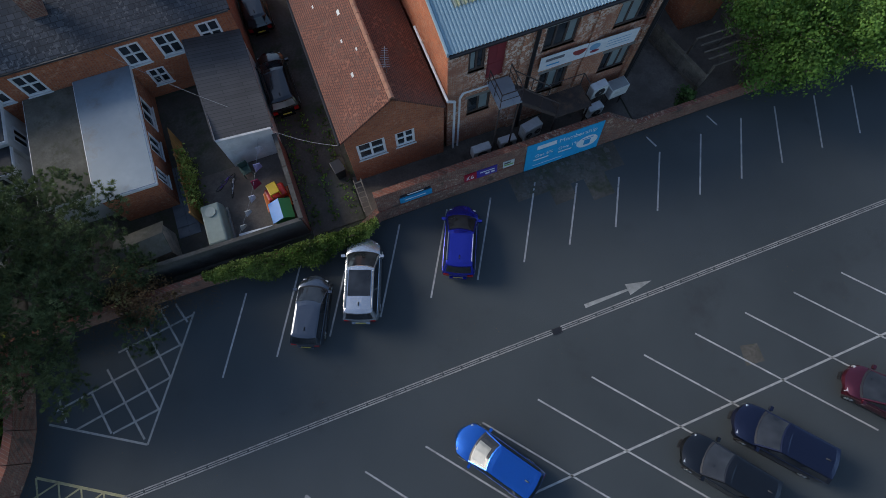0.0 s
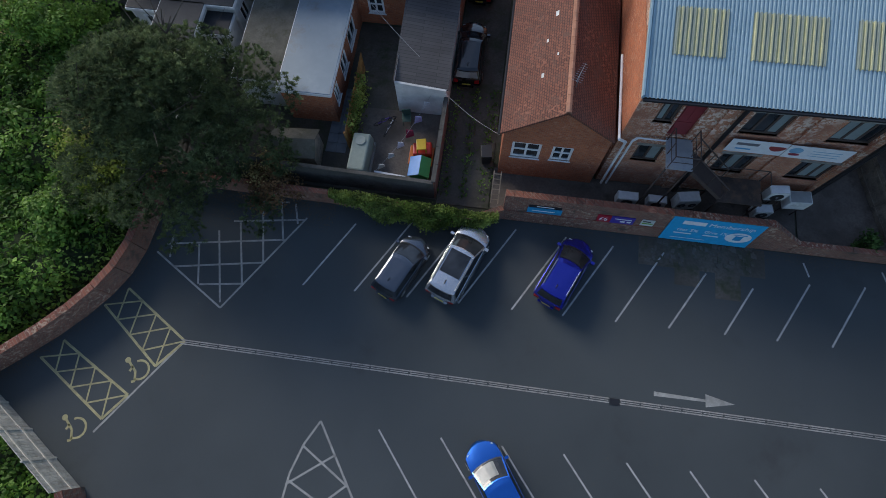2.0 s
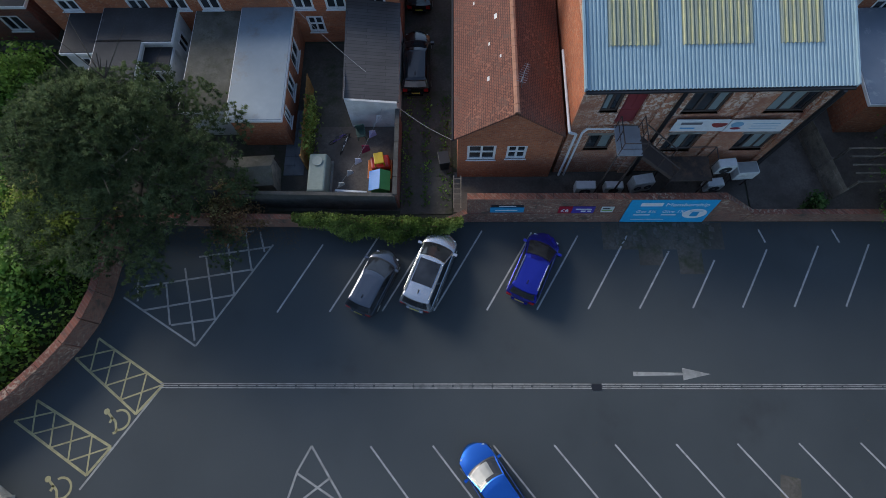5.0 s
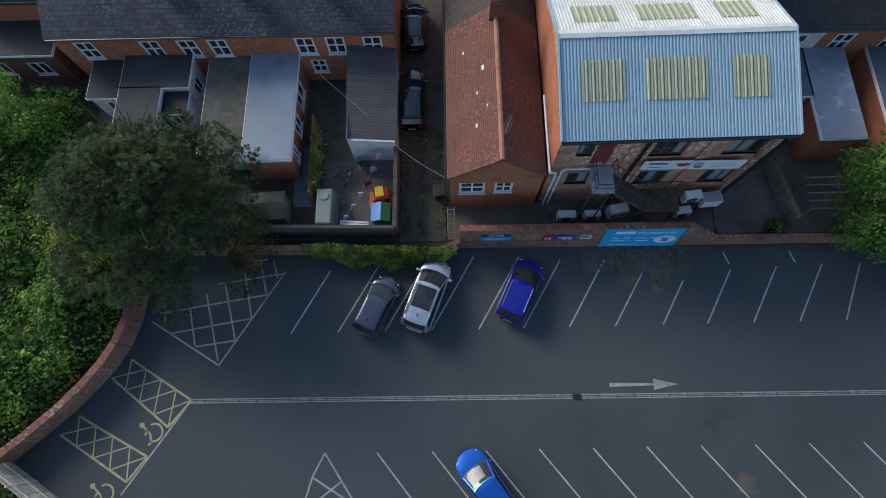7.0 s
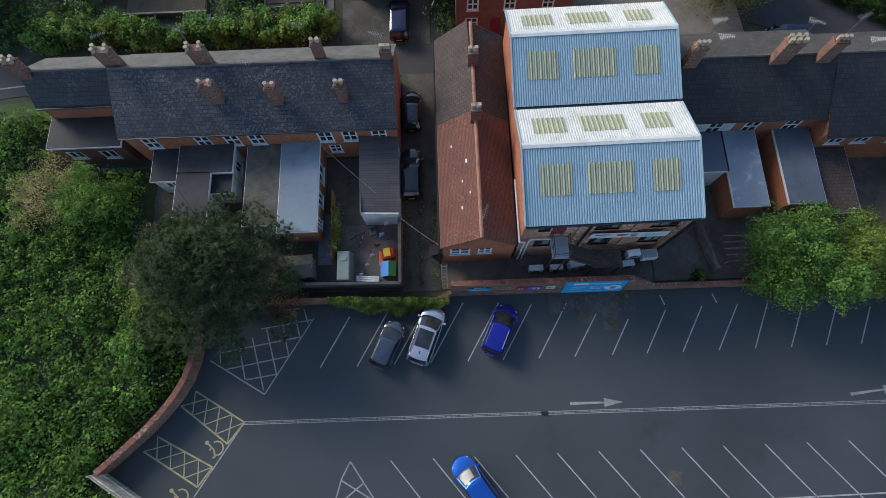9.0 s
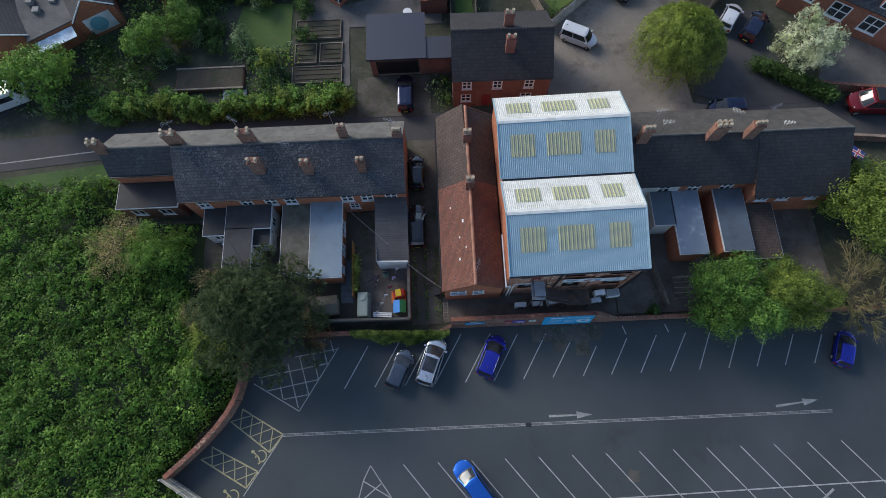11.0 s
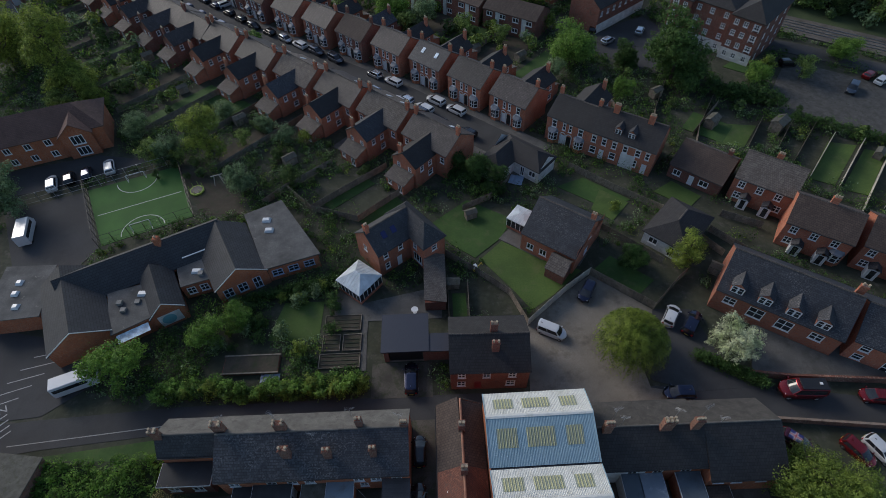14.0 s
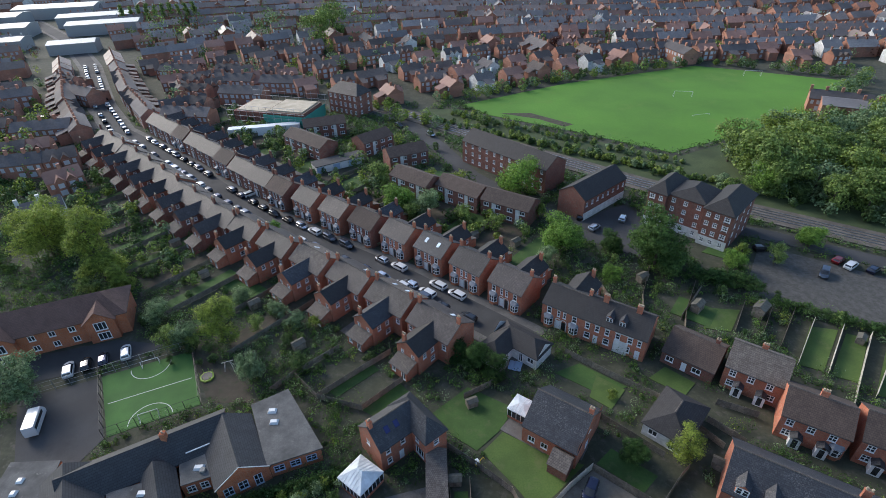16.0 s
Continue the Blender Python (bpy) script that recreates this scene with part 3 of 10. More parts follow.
# ---- plants ----
def leaf(s, p, size, rng, up=0.0, out=None):
    a, b = Vector((rng.uniform(-1, 1), rng.uniform(-1, 1), rng.uniform(-1, 1))), Vector((rng.uniform(-1, 1), rng.uniform(-1, 1), rng.uniform(-1, 1)))
    n = a.normalized() + (Vector((0, 0, up)) if out is None else out)
    u = n.cross(b).normalized() * size
    w = n.cross(u).normalized() * size * rng.uniform(0.5, 0.9)
    p = Vector(p)
    s.face([p - u, p - w * 0.9, p + u, p + w * 0.9])


def crown_shape(rng, lobes, clumps, leaves, clump, size, droop=0.0, hollow=0.35):
    """Leaf clumps spread over the outer part of several lobes (x, y, z, rx, ry, rz)."""
    s = Shape()
    total = sum(l[3] * l[4] + l[3] * l[5] for l in lobes)
    for lx, ly, lz, rx, ry, rz in lobes:
        for _ in range(max(3, int(clumps * (rx * ry + rx * rz) / total))):
            d = Vector((rng.gauss(0, 1), rng.gauss(0, 1), rng.gauss(0, 1) + 0.25)).normalized()
            r = (hollow + (1 - hollow) * rng.random() ** 0.45) * (0.82 + 0.36 * noise.noise(Vector((lx + d.x * 2.1, ly + d.y * 2.1, lz + d.z * 2.1))))
            c = Vector((lx + d.x * rx * r, ly + d.y * ry * r, lz + d.z * rz * r))
            q = clump * rng.uniform(0.6, 1.3)
            for _ in range(leaves):
                e = Vector((rng.gauss(0, 0.38), rng.gauss(0, 0.38), rng.gauss(0, 0.28)))
                p = c + e * q - Vector((0, 0, droop * rng.random()))
                leaf(s, p, size * rng.uniform(0.6, 1.25), rng, 0, e * 2.2 + d * 0.8 + Vector((0, 0, 0.55)))
    return s


def wood_shape(rng, height, r, limbs, spread, start=0.35, lean=0.0):
    s = Shape()
    top = Vector((lean, 0, height))
    s.tube((0, 0, -0.2), top * 0.5, r, 9, r * 0.7), s.tube(top * 0.5, top, r * 0.7, 8, r * 0.25)
    for i in range(limbs):
        a, f = 2.4 * i + rng.random(), start + (0.95 - start) * (i + rng.random()) / limbs
        p = top * f
        q = p + Vector((math.cos(a), math.sin(a), rng.uniform(0.25, 0.8))) * spread * (1.15 - 0.6 * f) * rng.uniform(0.7, 1.1)
        k = p.lerp(q, 0.5) + Vector((0, 0, -0.1 * spread))
        s.tube(p, k, r * 0.34, 6, r * 0.22), s.tube(k, q, r * 0.22, 5, r * 0.07)
        for _ in range(2):
            e = q + Vector((rng.uniform(-1, 1), rng.uniform(-1, 1), rng.uniform(0, 1))) * spread * 0.35
            s.tube(k.lerp(q, 0.6), e, r * 0.12, 4, r * 0.03)
    return s


def tree(name, label, m, seed, height, wide, leaf_mat, clumps=260, leaves=14, clump=0.7, size=0.16, low=0.3, lobes=7, droop=0.0, limbs=9, category="tree", r=None):
    rng = random.Random(seed)
    o = thing(name, label, category, m)
    part("trunk", wood_shape(rng, height * 0.8, r or height * 0.025, limbs, wide * 0.75), BARK, o)
    ls = [(0, 0, height * (low + (1 - low) * 0.5), wide * 0.62, wide * 0.62, height * (1 - low) * 0.5)]
    for i in range(lobes):
        a = 2 * math.pi * i / lobes + rng.uniform(-0.4, 0.4)
        h = height * rng.uniform(low + 0.12, 0.82)
        k = rng.uniform(0.36, 0.6)
        ls.append((math.cos(a) * wide * (1 - k) , math.sin(a) * wide * (1 - k), h, wide * k, wide * k, wide * k * 0.8))
    part("crown", crown_shape(rng, ls, clumps, leaves, clump, size, droop), leaf_mat, o)
    return o


def pine(label, m, seed, height, wide):
    """A spreading pine: pads of needle tufts at the ends of its limbs, with dark gaps between them."""
    rng = random.Random(seed)
    o = thing("pine_tree", label, "tree", m)
    part("trunk", wood_shape(rng, height * 0.85, 0.28, 18, wide * 0.75, 0.25), BARK, o)
    s = Shape()
    for i in range(112):
        f = (i + rng.random()) / 112
        a, r = 2.39996 * i + rng.uniform(-0.3, 0.3), wide * (1 - 0.72 * f ** 1.7) * (0.12 + 0.84 * rng.random() ** 0.5)
        c = Vector((r * math.cos(a), r * math.sin(a), 1.7 + (height - 2.3) * f + rng.uniform(-0.3, 0.3)))
        pr, ph = rng.uniform(0.7, 1.5), rng.uniform(0.35, 0.6)
        for _ in range(int(78 * pr * pr)):
            d = Vector((rng.gauss(0, 1), rng.gauss(0, 1), abs(rng.gauss(0, 1)) * 1.1 - 0.12)).normalized()
            k = 0.72 + 0.4 * rng.random()
            p = c + Vector((d.x * pr * k, d.y * pr * k, d.z * ph * k))
            axis = (d + Vector((0, 0, 0.7))).normalized()
            size = rng.uniform(0.14, 0.26)
            for _ in range(15):
                n = (axis * 0.75 + Vector((rng.uniform(-1, 1), rng.uniform(-1, 1), rng.uniform(-0.6, 1)))).normalized() * size
                w = n.cross(Vector((rng.uniform(-1, 1), rng.uniform(-1, 1), 1))).normalized() * 0.023
                s.face([p, p + n * 0.5 + w, p + n, p + n * 0.5 - w])
    part("crown", s, LEAF_P, o)
    return o


# ---- ground ----
def sheet(name, outline, z, m, label, category="ground", kind="structure", thick=0.3):
    return tagged(part(name, Shape().prism(outline, z - thick, z), m), label, category, kind=kind)


tagged(part("ground", Shape().face([(-4000, -1500, -0.02), (4000, -1500, -0.02), (4000, 4500, -0.02), (-4000, 4500, -0.02)]), EARTH), "dark green and brown rough ground between the houses", "ground", kind="structure")
LOT = [(-33.5, -3.2), (-28.5, -0.2), (-26.6, 2.2), (-25.7, 4.2), (-25.4, 8.9), (70, 8.9), (80, -40), (-24, -40), (-24.6, -8.5), (-28.4, -5.5), (-32.2, -3.2)]
sheet("car_park", LOT, 0.0, ASPHALT, "smooth dark grey asphalt of the car park", "car park")
sheet("lane", [(-75, 24.5), (-56, 27.2), (-40, 28.6), (-10, 28.9), (30, 28.0), (60, 22.5), (62, 27.0), (36, 31.5), (24, 32.2), (-8, 32.2), (-40, 32.0), (-58, 31.0), (-75, 29.5)], 0.02, ROAD, "grey asphalt lane behind the brick terraces", "road")
sheet("alley", [(-10.2, 9.4), (-7.3, 9.4), (-7.4, 29), (-10.2, 29)], 0.03, DIRT, "weedy dirt alley between terrace and workshop", "path")
sheet("drive", [(-15.6, 32.0), (-7.6, 32.0), (-7.6, 37.0), (-15.6, 37.0)], 0.05, DIRT, "dark tarmac drive in front of the garage", "drive")
sheet("gravel_yard", [(4.8, 31.0), (6.0, 42.0), (12.2, 47.4), (16.6, 50.4), (24.2, 43.8), (20.2, 36), (20.5, 32.0), (26, 30.8), (25, 29.5), (5, 30.0)], 0.05, GRAVEL, "pale compacted gravel parking yard", "yard")
sheet("parking_court", [(20.3, 36.5), (24.3, 43.9), (29.5, 43.6), (31, 36.0), (33, 31.5), (26, 31.2), (21, 33)], 0.045, ROAD, "dark tarmac parking court beside the gravel yard", "drive")
sheet("back_yards", [(-39, 9.6), (-10.25, 9.6), (-10.25, 21), (-39, 21)], 0.03, DIRT, "dirty concrete back yards of the terrace", "yard")
sheet("back_yards", [(9.4, 9.6), (30, 9.6), (30, 20.6), (9.4, 20.6)], 0.03, YARD, "brown cluttered back yards behind the car park wall", "yard")
sheet("works_yard", [(-7.2, 9.5), (9.3, 9.5), (9.3, 12), (-7.2, 12)], 0.025, YARD, "narrow brown yard below the workshop", "yard")
sheet("school_car_park", [(-75, 30), (-57.5, 31.5), (-51, 36.8), (-52.5, 41), (-66, 44), (-75, 46)], 0.03, ROAD, "grey asphalt of the school car park", "car park")
sheet("playground", [(-81, 69), (-69, 73.2), (-61.2, 59.9), (-64, 53), (-72, 54)], 0.03, ROAD, "dark asphalt playground beside the turf court", "playground")
sheet("play_area", [(-54.8, 80.4), (-42, 72), (-38, 66), (-46.5, 66.5)], 0.03, SOIL, "dark brown bark play area", "playground")
sheet("court", [(-68.4, 73.6), (-54.2, 79.4), (-47.6, 66.2), (-60.9, 60.2)], 0.05, TURF, "fenced green artificial turf sports court", "court")
sheet("home_drive", [(-95, 77), (-70, 83.5), (-60, 81.5), (-66, 77), (-92, 70)], 0.03, ROAD, "dark tarmac in front of the red-roofed block", "drive")
sheet("patio", [(-21.5, 43.8), (-6, 43.8), (-6, 49.5), (-17, 47), (-21.5, 51)], 0.04, PAVING, "grey paved patio behind the large house", "patio")
sheet("patio", [(3.6, 58.4), (9.8, 53.7), (15.4, 52.2), (17, 54.5), (6.4, 61.6)], 0.075, PAVING, "dark paved terrace round the slate-roofed house", "patio")
sheet("patio", [(29, 58.8), (33.5, 61.5), (36.8, 55.6), (33, 52.2)], 0.05, PAVING, "grey paving behind the white bungalow", "patio")
LAWN_Z = 0.02
for outline, lab in (
    ([(0.3, 54.3), (4.6, 48.4), (7.0, 44.6), (10.4, 47.0), (15.6, 51.4), (10.5, 53.4), (4.0, 57.9)], "mown lawn of the slate-roofed house"),
    ([(-30.5, 41.2), (-23.3, 41.0), (-23.2, 47.5), (-29.0, 47.5)], "mown lawn among shrubs"),
    ([(-4.4, 43), (-2.4, 43), (-2.4, 48), (-4.4, 48)], "narrow lawn strip between fences"),
    ([(17.5, 51.5), (23, 46.5), (26, 49), (20.5, 54)], "lawn behind the timber fence"),
    ([(-20, 64), (-13.5, 69.5), (-11, 66.5), (-16.5, 61.5)], "back garden lawn"), ([(-26.5, 68.5), (-19, 74.5), (-17, 72.5), (-24, 66.5)], "back garden lawn"),
    ([(-7.5, 62), (-1, 67.5), (6.5, 62.5), (3.6, 58.2), (-0.5, 54.6), (-4, 57.5)], "shaded garden lawn"), ([(15, 70), (22, 64.5), (27, 66), (20, 72)], "garden lawn"), ([(31.4, 67.8), (36.2, 63.6), (39.1, 66.2), (35.3, 70.3)], "mown front lawn"), ([(19.8, 64.2), (22.8, 61.4), (26.4, 65.4), (22.3, 68.9)], "mown garden lawn beside the long fence"),
    ([(46.7, 80), (51.6, 78.6), (56.5, 84.8), (50.8, 85.8)], "mown back garden lawn"), ([(59.4, 69.5), (62.9, 67.6), (72.3, 77.8), (67.6, 79.2)], "mown long garden lawn"), ([(63.6, 66.6), (67.2, 64.8), (76.4, 75.2), (73.2, 76.8)], "mown long garden lawn"), ([(68.3, 62), (72.6, 60), (80.5, 69), (77.5, 72)], "mown long garden lawn"),
    ([(-58, 100), (-47, 96), (-45, 99), (-56, 104)], "garden lawn"), ([(42, 85), (48, 80), (52, 85), (46, 90)], "garden lawn"), ([(58, 106), (66, 100), (69, 104), (62, 109)], "lawn beside the flats"), ([(-12, 152), (0, 146), (4, 152), (-8, 158)], "communal lawn"),
    ([(-46, 22), (-40, 22), (-40, 28), (-58, 26), (-56, 22)], "grass bank beside the lane"),
):
    LAWN_Z += 0.006
    sheet("lawn", outline, LAWN_Z, GRASS_L if lab.startswith("mown") else GRASS, lab, "lawn")
sheet("playing_field", [(8, 219), (56, 243), (126, 265), (180, 233), (148, 201), (120, 185), (74, 163.5), (44, 187), (18, 205)], 0.1, FIELD, "wide bright green playing field", "field")
sheet("embankment", [(-12, 215), (20, 180), (56, 147), (81, 128), (104, 111), (170, 71), (205, 110), (160, 196), (120, 182), (74, 160), (40, 184), (6, 214)], 0.04, SCRUB, "rough grassy bank between railway and field", "bank")
sheet("field_soil_patch", [(22, 207), (36, 199), (44, 190), (48, 192), (34, 206)], 0.12, SOIL, "worn brown earth patch on the playing field", "ground")

# ---- the long street and other roads, by their middle lines ----
U, N = Vector((-0.735, 0.678, 0)), Vector((0.678, 0.735, 0))
STREET = Vector((6.2, 81.0, 0))


BOW = ((-10, 1.2), (10, 1.0), (27, 0.7), (44, -0.9), (60, -2.4), (76, -3.6), (97, -3.3), (120, -1.8), (152, -0.8), (180, 0))


def street(s, n, z=0.0):
    """A point s metres along the street and n to its north side; the street bows slightly."""
    n += float(np.interp(s, [q[0] for q in BOW], [q[1] for q in BOW]))
    return STREET + U * s + N * n + Vector((0, 0, z))


def strip(name, line, half, z, m, label, category="road"):
    left, right = [], []
    for i, p in enumerate(line):
        a, b = line[max(0, i - 1)], line[min(len(line) - 1, i + 1)]
        d = (Vector(b) - Vector(a)).normalized()
        left.append((p[0] - d.y * half, p[1] + d.x * half)), right.append((p[0] + d.y * half, p[1] - d.x * half))
    s = Shape()
    for i in range(len(line) - 1):
        s.prism([right[i], right[i + 1], left[i + 1], left[i]], z - 0.3, z)
    return tagged(part(name, s, m), label, category, kind="structure")


MAIN = [tuple(street(s, 0)[:2]) for s in (-7, 10, 27, 44, 60, 76, 97, 120, 150)] + [(-126, 201), (-149, 233), (-190, 302), (-240, 372), (-330, 470)]
strip("pavement", MAIN, 5.6, 0.1, PAVING, "grey paved footways along the terraced street", "pavement")
strip("road", MAIN, 3.6, 0.115, ROAD, "grey asphalt street lined with parked cars", "road")
strip("road", [(-128, 206), (-160, 214), (-200, 226), (-270, 250)], 3.5, 0.09, ROAD, "side road leading off the street", "road")
strip("road", [(-40, 224), (-15, 202), (-2.7, 174), (6, 152), (15, 139), (24, 127.5), (36, 120), (46, 118)], 3.0, 0.08, ROAD, "service road beside the flats", "road")
strip("railway", [(-45, 235), (-20, 214), (20, 175), (56, 142), (81, 123), (104, 106.5), (170, 66)], 4.4, 0.25, BALLAST, "brown ballasted railway track bed", "railway")
for k in (-2.2, -0.8, 0.8, 2.2):
    strip("rail", [(x + k * 0.55, y + k * 0.8) for x, y in ((-45, 235), (-20, 214), (20, 175), (56, 142), (81, 123), (104, 106.5), (170, 66))], 0.09, 0.42, STEEL, "worn steel rail on the ballast", "rail")
strip("road", [(66, 117), (76, 113), (100, 97), (150, 62)], 2.6, 0.09, ROAD, "road between the railway and the car park", "road")
sheet("east_car_park", [(60, 90), (73, 108), (104, 86), (94, 70), (78, 80)], 0.06, GRIME, "worn grey tarmac car park behind the gardens", "car park")
sheet("flats_court", [(28, 116), (40, 127), (47, 130), (57, 112), (44, 104)], 0.05, ROAD, "dark tarmac parking court between the flats", "car park")

# ---- the works: two bays under corrugated roofs ----
def corrugated(s, x0, x1, a, b, pitch=0.165, depth=0.05):
    """A ribbed sheet between the edges a and b, each (y, z); ribs run from a to b."""
    n = int((x1 - x0) / pitch)
    xs = []
    for i in range(n):
        x = x0 + i * pitch
        xs += [(x, 0), (x + pitch * 0.3, 0), (x + pitch * 0.45, depth), (x + pitch * 0.85, depth)]
    xs.append((x1, 0))
    k = len(s.v)
    for x, h in xs:
        s.v += [(x, a[0], a[1] + h), (x, b[0], b[1] + h)]
    for i in range(len(xs) - 1):
        j = k + 2 * i
        s.f.append((j, j + 2, j + 3, j + 1)), s.s.append(0)
    return s


WX0, WX1, WE, WR = -1.5, 9.65, 8.35, 9.7
BLIND = plain("pale_green_blind", (0.24, 0.29, 0.29), 0.35)
works = thing("works_building", "two-bay brick workshop with blue-grey corrugated steel roofs", "workshop", pose(0.19, 0, 0, 0, 0, 0.9))
front = [(1.0, 6.15, 1.85, 7.65), (4.85, 5.9, 6.6, 7.55), (8.7, 5.85, 10.6, 7.5), (1.1, 2.6, 2.4, 4.1), (5.15, 2.3, 6.8, 4.05), (8.9, 2.3, 10.6, 3.95), (1.95, 5.15, 2.9, 7.6)]
FY = 12.0
s = Shape()
s.wall((WX0, FY, 0), (1, 0, 0), WX1 - WX0, WE, front, 0.18)
s.wall((WX1, 28.2, 0), (-1, 0, 0), WX1 - WX0, WE)
s.wall((WX1, FY, 0), (0, 1, 0), 16.2, WE), s.wall((WX0, 28.2, 0), (0, -1, 0), 16.2, WE)
for x, flip in ((WX0, 1), (WX1, -1)):
    for y0, ym, y1 in ((FY, 16.7, 20.2), (20.2, 25.1, 28.2)):
        tri = [(x, y1, WE), (x, y0, WE), (x, ym, WR - 0.03)]
        s.face(tri[::flip])
part("wall", s, BRICK_W, works)
side = Shape().wall((WX0 - 0.012, 28.15, 4.0), (0, -1, 0), 16.1, WE - 4.0)
part("gable_wall", side, BRICK, works, "bright orange-red brick side wall")
glaze(works, (WX0, FY + 0.07, 0), (1, 0, 0), front, ["two", "three", "three", "two", "three", "three", "two"], DARKSTEEL, {6: REDDOOR})
for i, u, w in ((1, 0.66, 0.3), (2, 0.03, 0.62), (4, 0.36, 0.3), (5, 0.36, 0.6), (3, 0.52, 0.42), (0, 0.06, 0.36)):
    u0, v0, u1, v1 = front[i]
    part("blind", Shape().box(WX0 + u0 + u * (u1 - u0), FY + 0.125, v0 + 0.08, WX0 + u0 + (u + w) * (u1 - u0), FY + 0.132, v1 - 0.08), BLIND, works, "pale roller blind behind the glass")
for i, (u0, v0, u1, v1) in enumerate(front[:6]):
    part("lintel", Shape().box(WX0 + u0 - 0.12, FY - 0.02, v1, WX0 + u1 + 0.12, FY + 0.1, v1 + 0.2), CONCRETE, works)
for x in (WX0 + 3.9, WX0 + 7.7, WX1 - 0.25):
    part("pier", Shape().box(x - 0.22, FY - 0.12, 0, x + 0.22, FY - 0.004, WE - 0.15), BRICK_W, works)
for y0, ym, y1 in ((FY - 0.3, 16.7, 20.1), (20.3, 25.1, 28.3)):
    f = 0.08 if y0 < 15 else 0.0
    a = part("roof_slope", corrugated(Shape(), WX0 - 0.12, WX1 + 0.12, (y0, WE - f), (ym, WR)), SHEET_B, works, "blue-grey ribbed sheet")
    # sunward slope: its brightness is painted as a whiter sheet
    b = part("roof_slope", corrugated(Shape(), WX0 - 0.12, WX1 + 0.12, (ym, WR), (y1, WE)), SHEET_W, works, "ribbed sheet with its sunlit whiteness put into the colour")
    part("ridge_cap", Shape().slab((WX0 - 0.15, ym - 0.22, WR + 0.03), (WX1 + 0.15, ym - 0.22, WR + 0.03), (WX1 + 0.15, ym, WR + 0.085), (WX0 - 0.15, ym, WR + 0.085), 0.02).slab((WX0 - 0.15, ym, WR + 0.085), (WX1 + 0.15, ym, WR + 0.085), (WX1 + 0.15, ym + 0.22, WR + 0.03), (WX0 - 0.15, ym + 0.22, WR + 0.03), 0.02), SHEET_W, works)
    for x in (WX0 - 0.14, WX1 + 0.14):
        s = Shape()
        s.hull([[(x - 0.04, y0, WE - 0.16), (x + 0.04, y0, WE - 0.16), (x + 0.04, y0, WE + 0.09), (x - 0.04, y0, WE + 0.09)], [(x - 0.04, ym, WR - 0.08), (x + 0.04, ym, WR - 0.08), (x + 0.04, ym, WR + 0.11), (x - 0.04, ym, WR + 0.11)], [(x - 0.04, y1, WE - 0.16), (x + 0.04, y1, WE - 0.16), (x + 0.04, y1, WE + 0.09), (x - 0.04, y1, WE + 0.09)]])
        part("verge_flashing", s, SHEET_B, works)
    for x0, x1 in ((-0.55, 1.5), (2.5, 5.5), (6.6, 8.5)):
        for (ya, yb, own) in ((0.36, 0.75, a), (0.3, 0.72, b)):
            p, q = ((y0, WE - f), (ym, WR)) if own is a else ((ym, WR), (y1, WE))
            e0 = (p[0] + (q[0] - p[0]) * ya, p[1] + (q[1] - p[1]) * ya + 0.012)
            e1 = (p[0] + (q[0] - p[0]) * yb, p[1] + (q[1] - p[1]) * yb + 0.012)
            q0, n0 = WX0 - 0.12, 0.165
            part("rooflight", corrugated(Shape(), q0 + n0 * round((x0 - q0) / n0), q0 + n0 * round((x1 - q0) / n0), e0, e1, depth=0.075), ROOFLIGHT, own, "yellowed translucent ribbed panel")
part("gutter", Shape().box(WX0 - 0.1, FY - 0.42, WE - 0.2, WX1 + 0.1, FY - 0.26, WE - 0.1), BLACK, works)
part("valley_gutter", Shape().box(WX0, 20.08, WE - 0.15, WX1, 20.34, WE - 0.03), BLACK, works)

# ---- the clay-tiled annex beside the works ----
annex = thing("annex", "low brick workshop wing with weathered red clay tile roof", "outbuilding")
AX0, AX1, AE, AR, AXM = -7.0, -1.8, 4.6, 6.75, -4.35
af = [(0.5, 2.1, 2.0, 3.6), (2.55, 2.2, 3.6, 3.55)]
s = Shape()
s.wall((AX0, 11.7, 0), (1, 0, 0), AX1 - AX0, AE, af)
s.wall((AX1, 28.6, 0), (-1, 0, 0), AX1 - AX0, AE), s.wall((AX0, 28.6, 0), (0, -1, 0), 16.9, AE), s.wall((AX1, 11.7, 0), (0, 1, 0), 16.9, AE)
s.face([(AX0, 11.7, AE), (AX1, 11.7, AE), (AX1, 11.7, 4.9), (AXM, 11.7, AR)])
s.face([(AX1, 28.6, AE), (AX0, 28.6, AE), (AXM, 28.6, AR), (AX1, 28.6, 4.9)])
part("wall", s, BRICK, annex)
glaze(annex, (AX0, 11.72, 0), (1, 0, 0), af, "cross")
for x, y, w in ((-5.6, 13.9, 0.11), (-5.2, 17.3, 0.13), (-5.5, 15.9, 0.08), (-6.2, 18.9, 0.08), (-5.0, 14.9, 0.07)):
    f = (x - AX0 + 0.2) / (AXM - AX0 + 0.2) if x < AXM else (x - AX1) / (AXM - AX1)
    z = (AE if x < AXM else 4.85) + f * (AR + 0.12 - (AE if x < AXM else 4.85)) + 0.02
    k = 0.33 if x < AXM else -0.29
    part("slipped_tile", Shape().slab((x, y, z), (x + w, y, z + k * w * 2.4), (x + w, y + w * 2.2, z + k * w * 2.4), (x, y + w * 2.2, z), 0.015), RENDER_W, annex, "pale replacement tile")
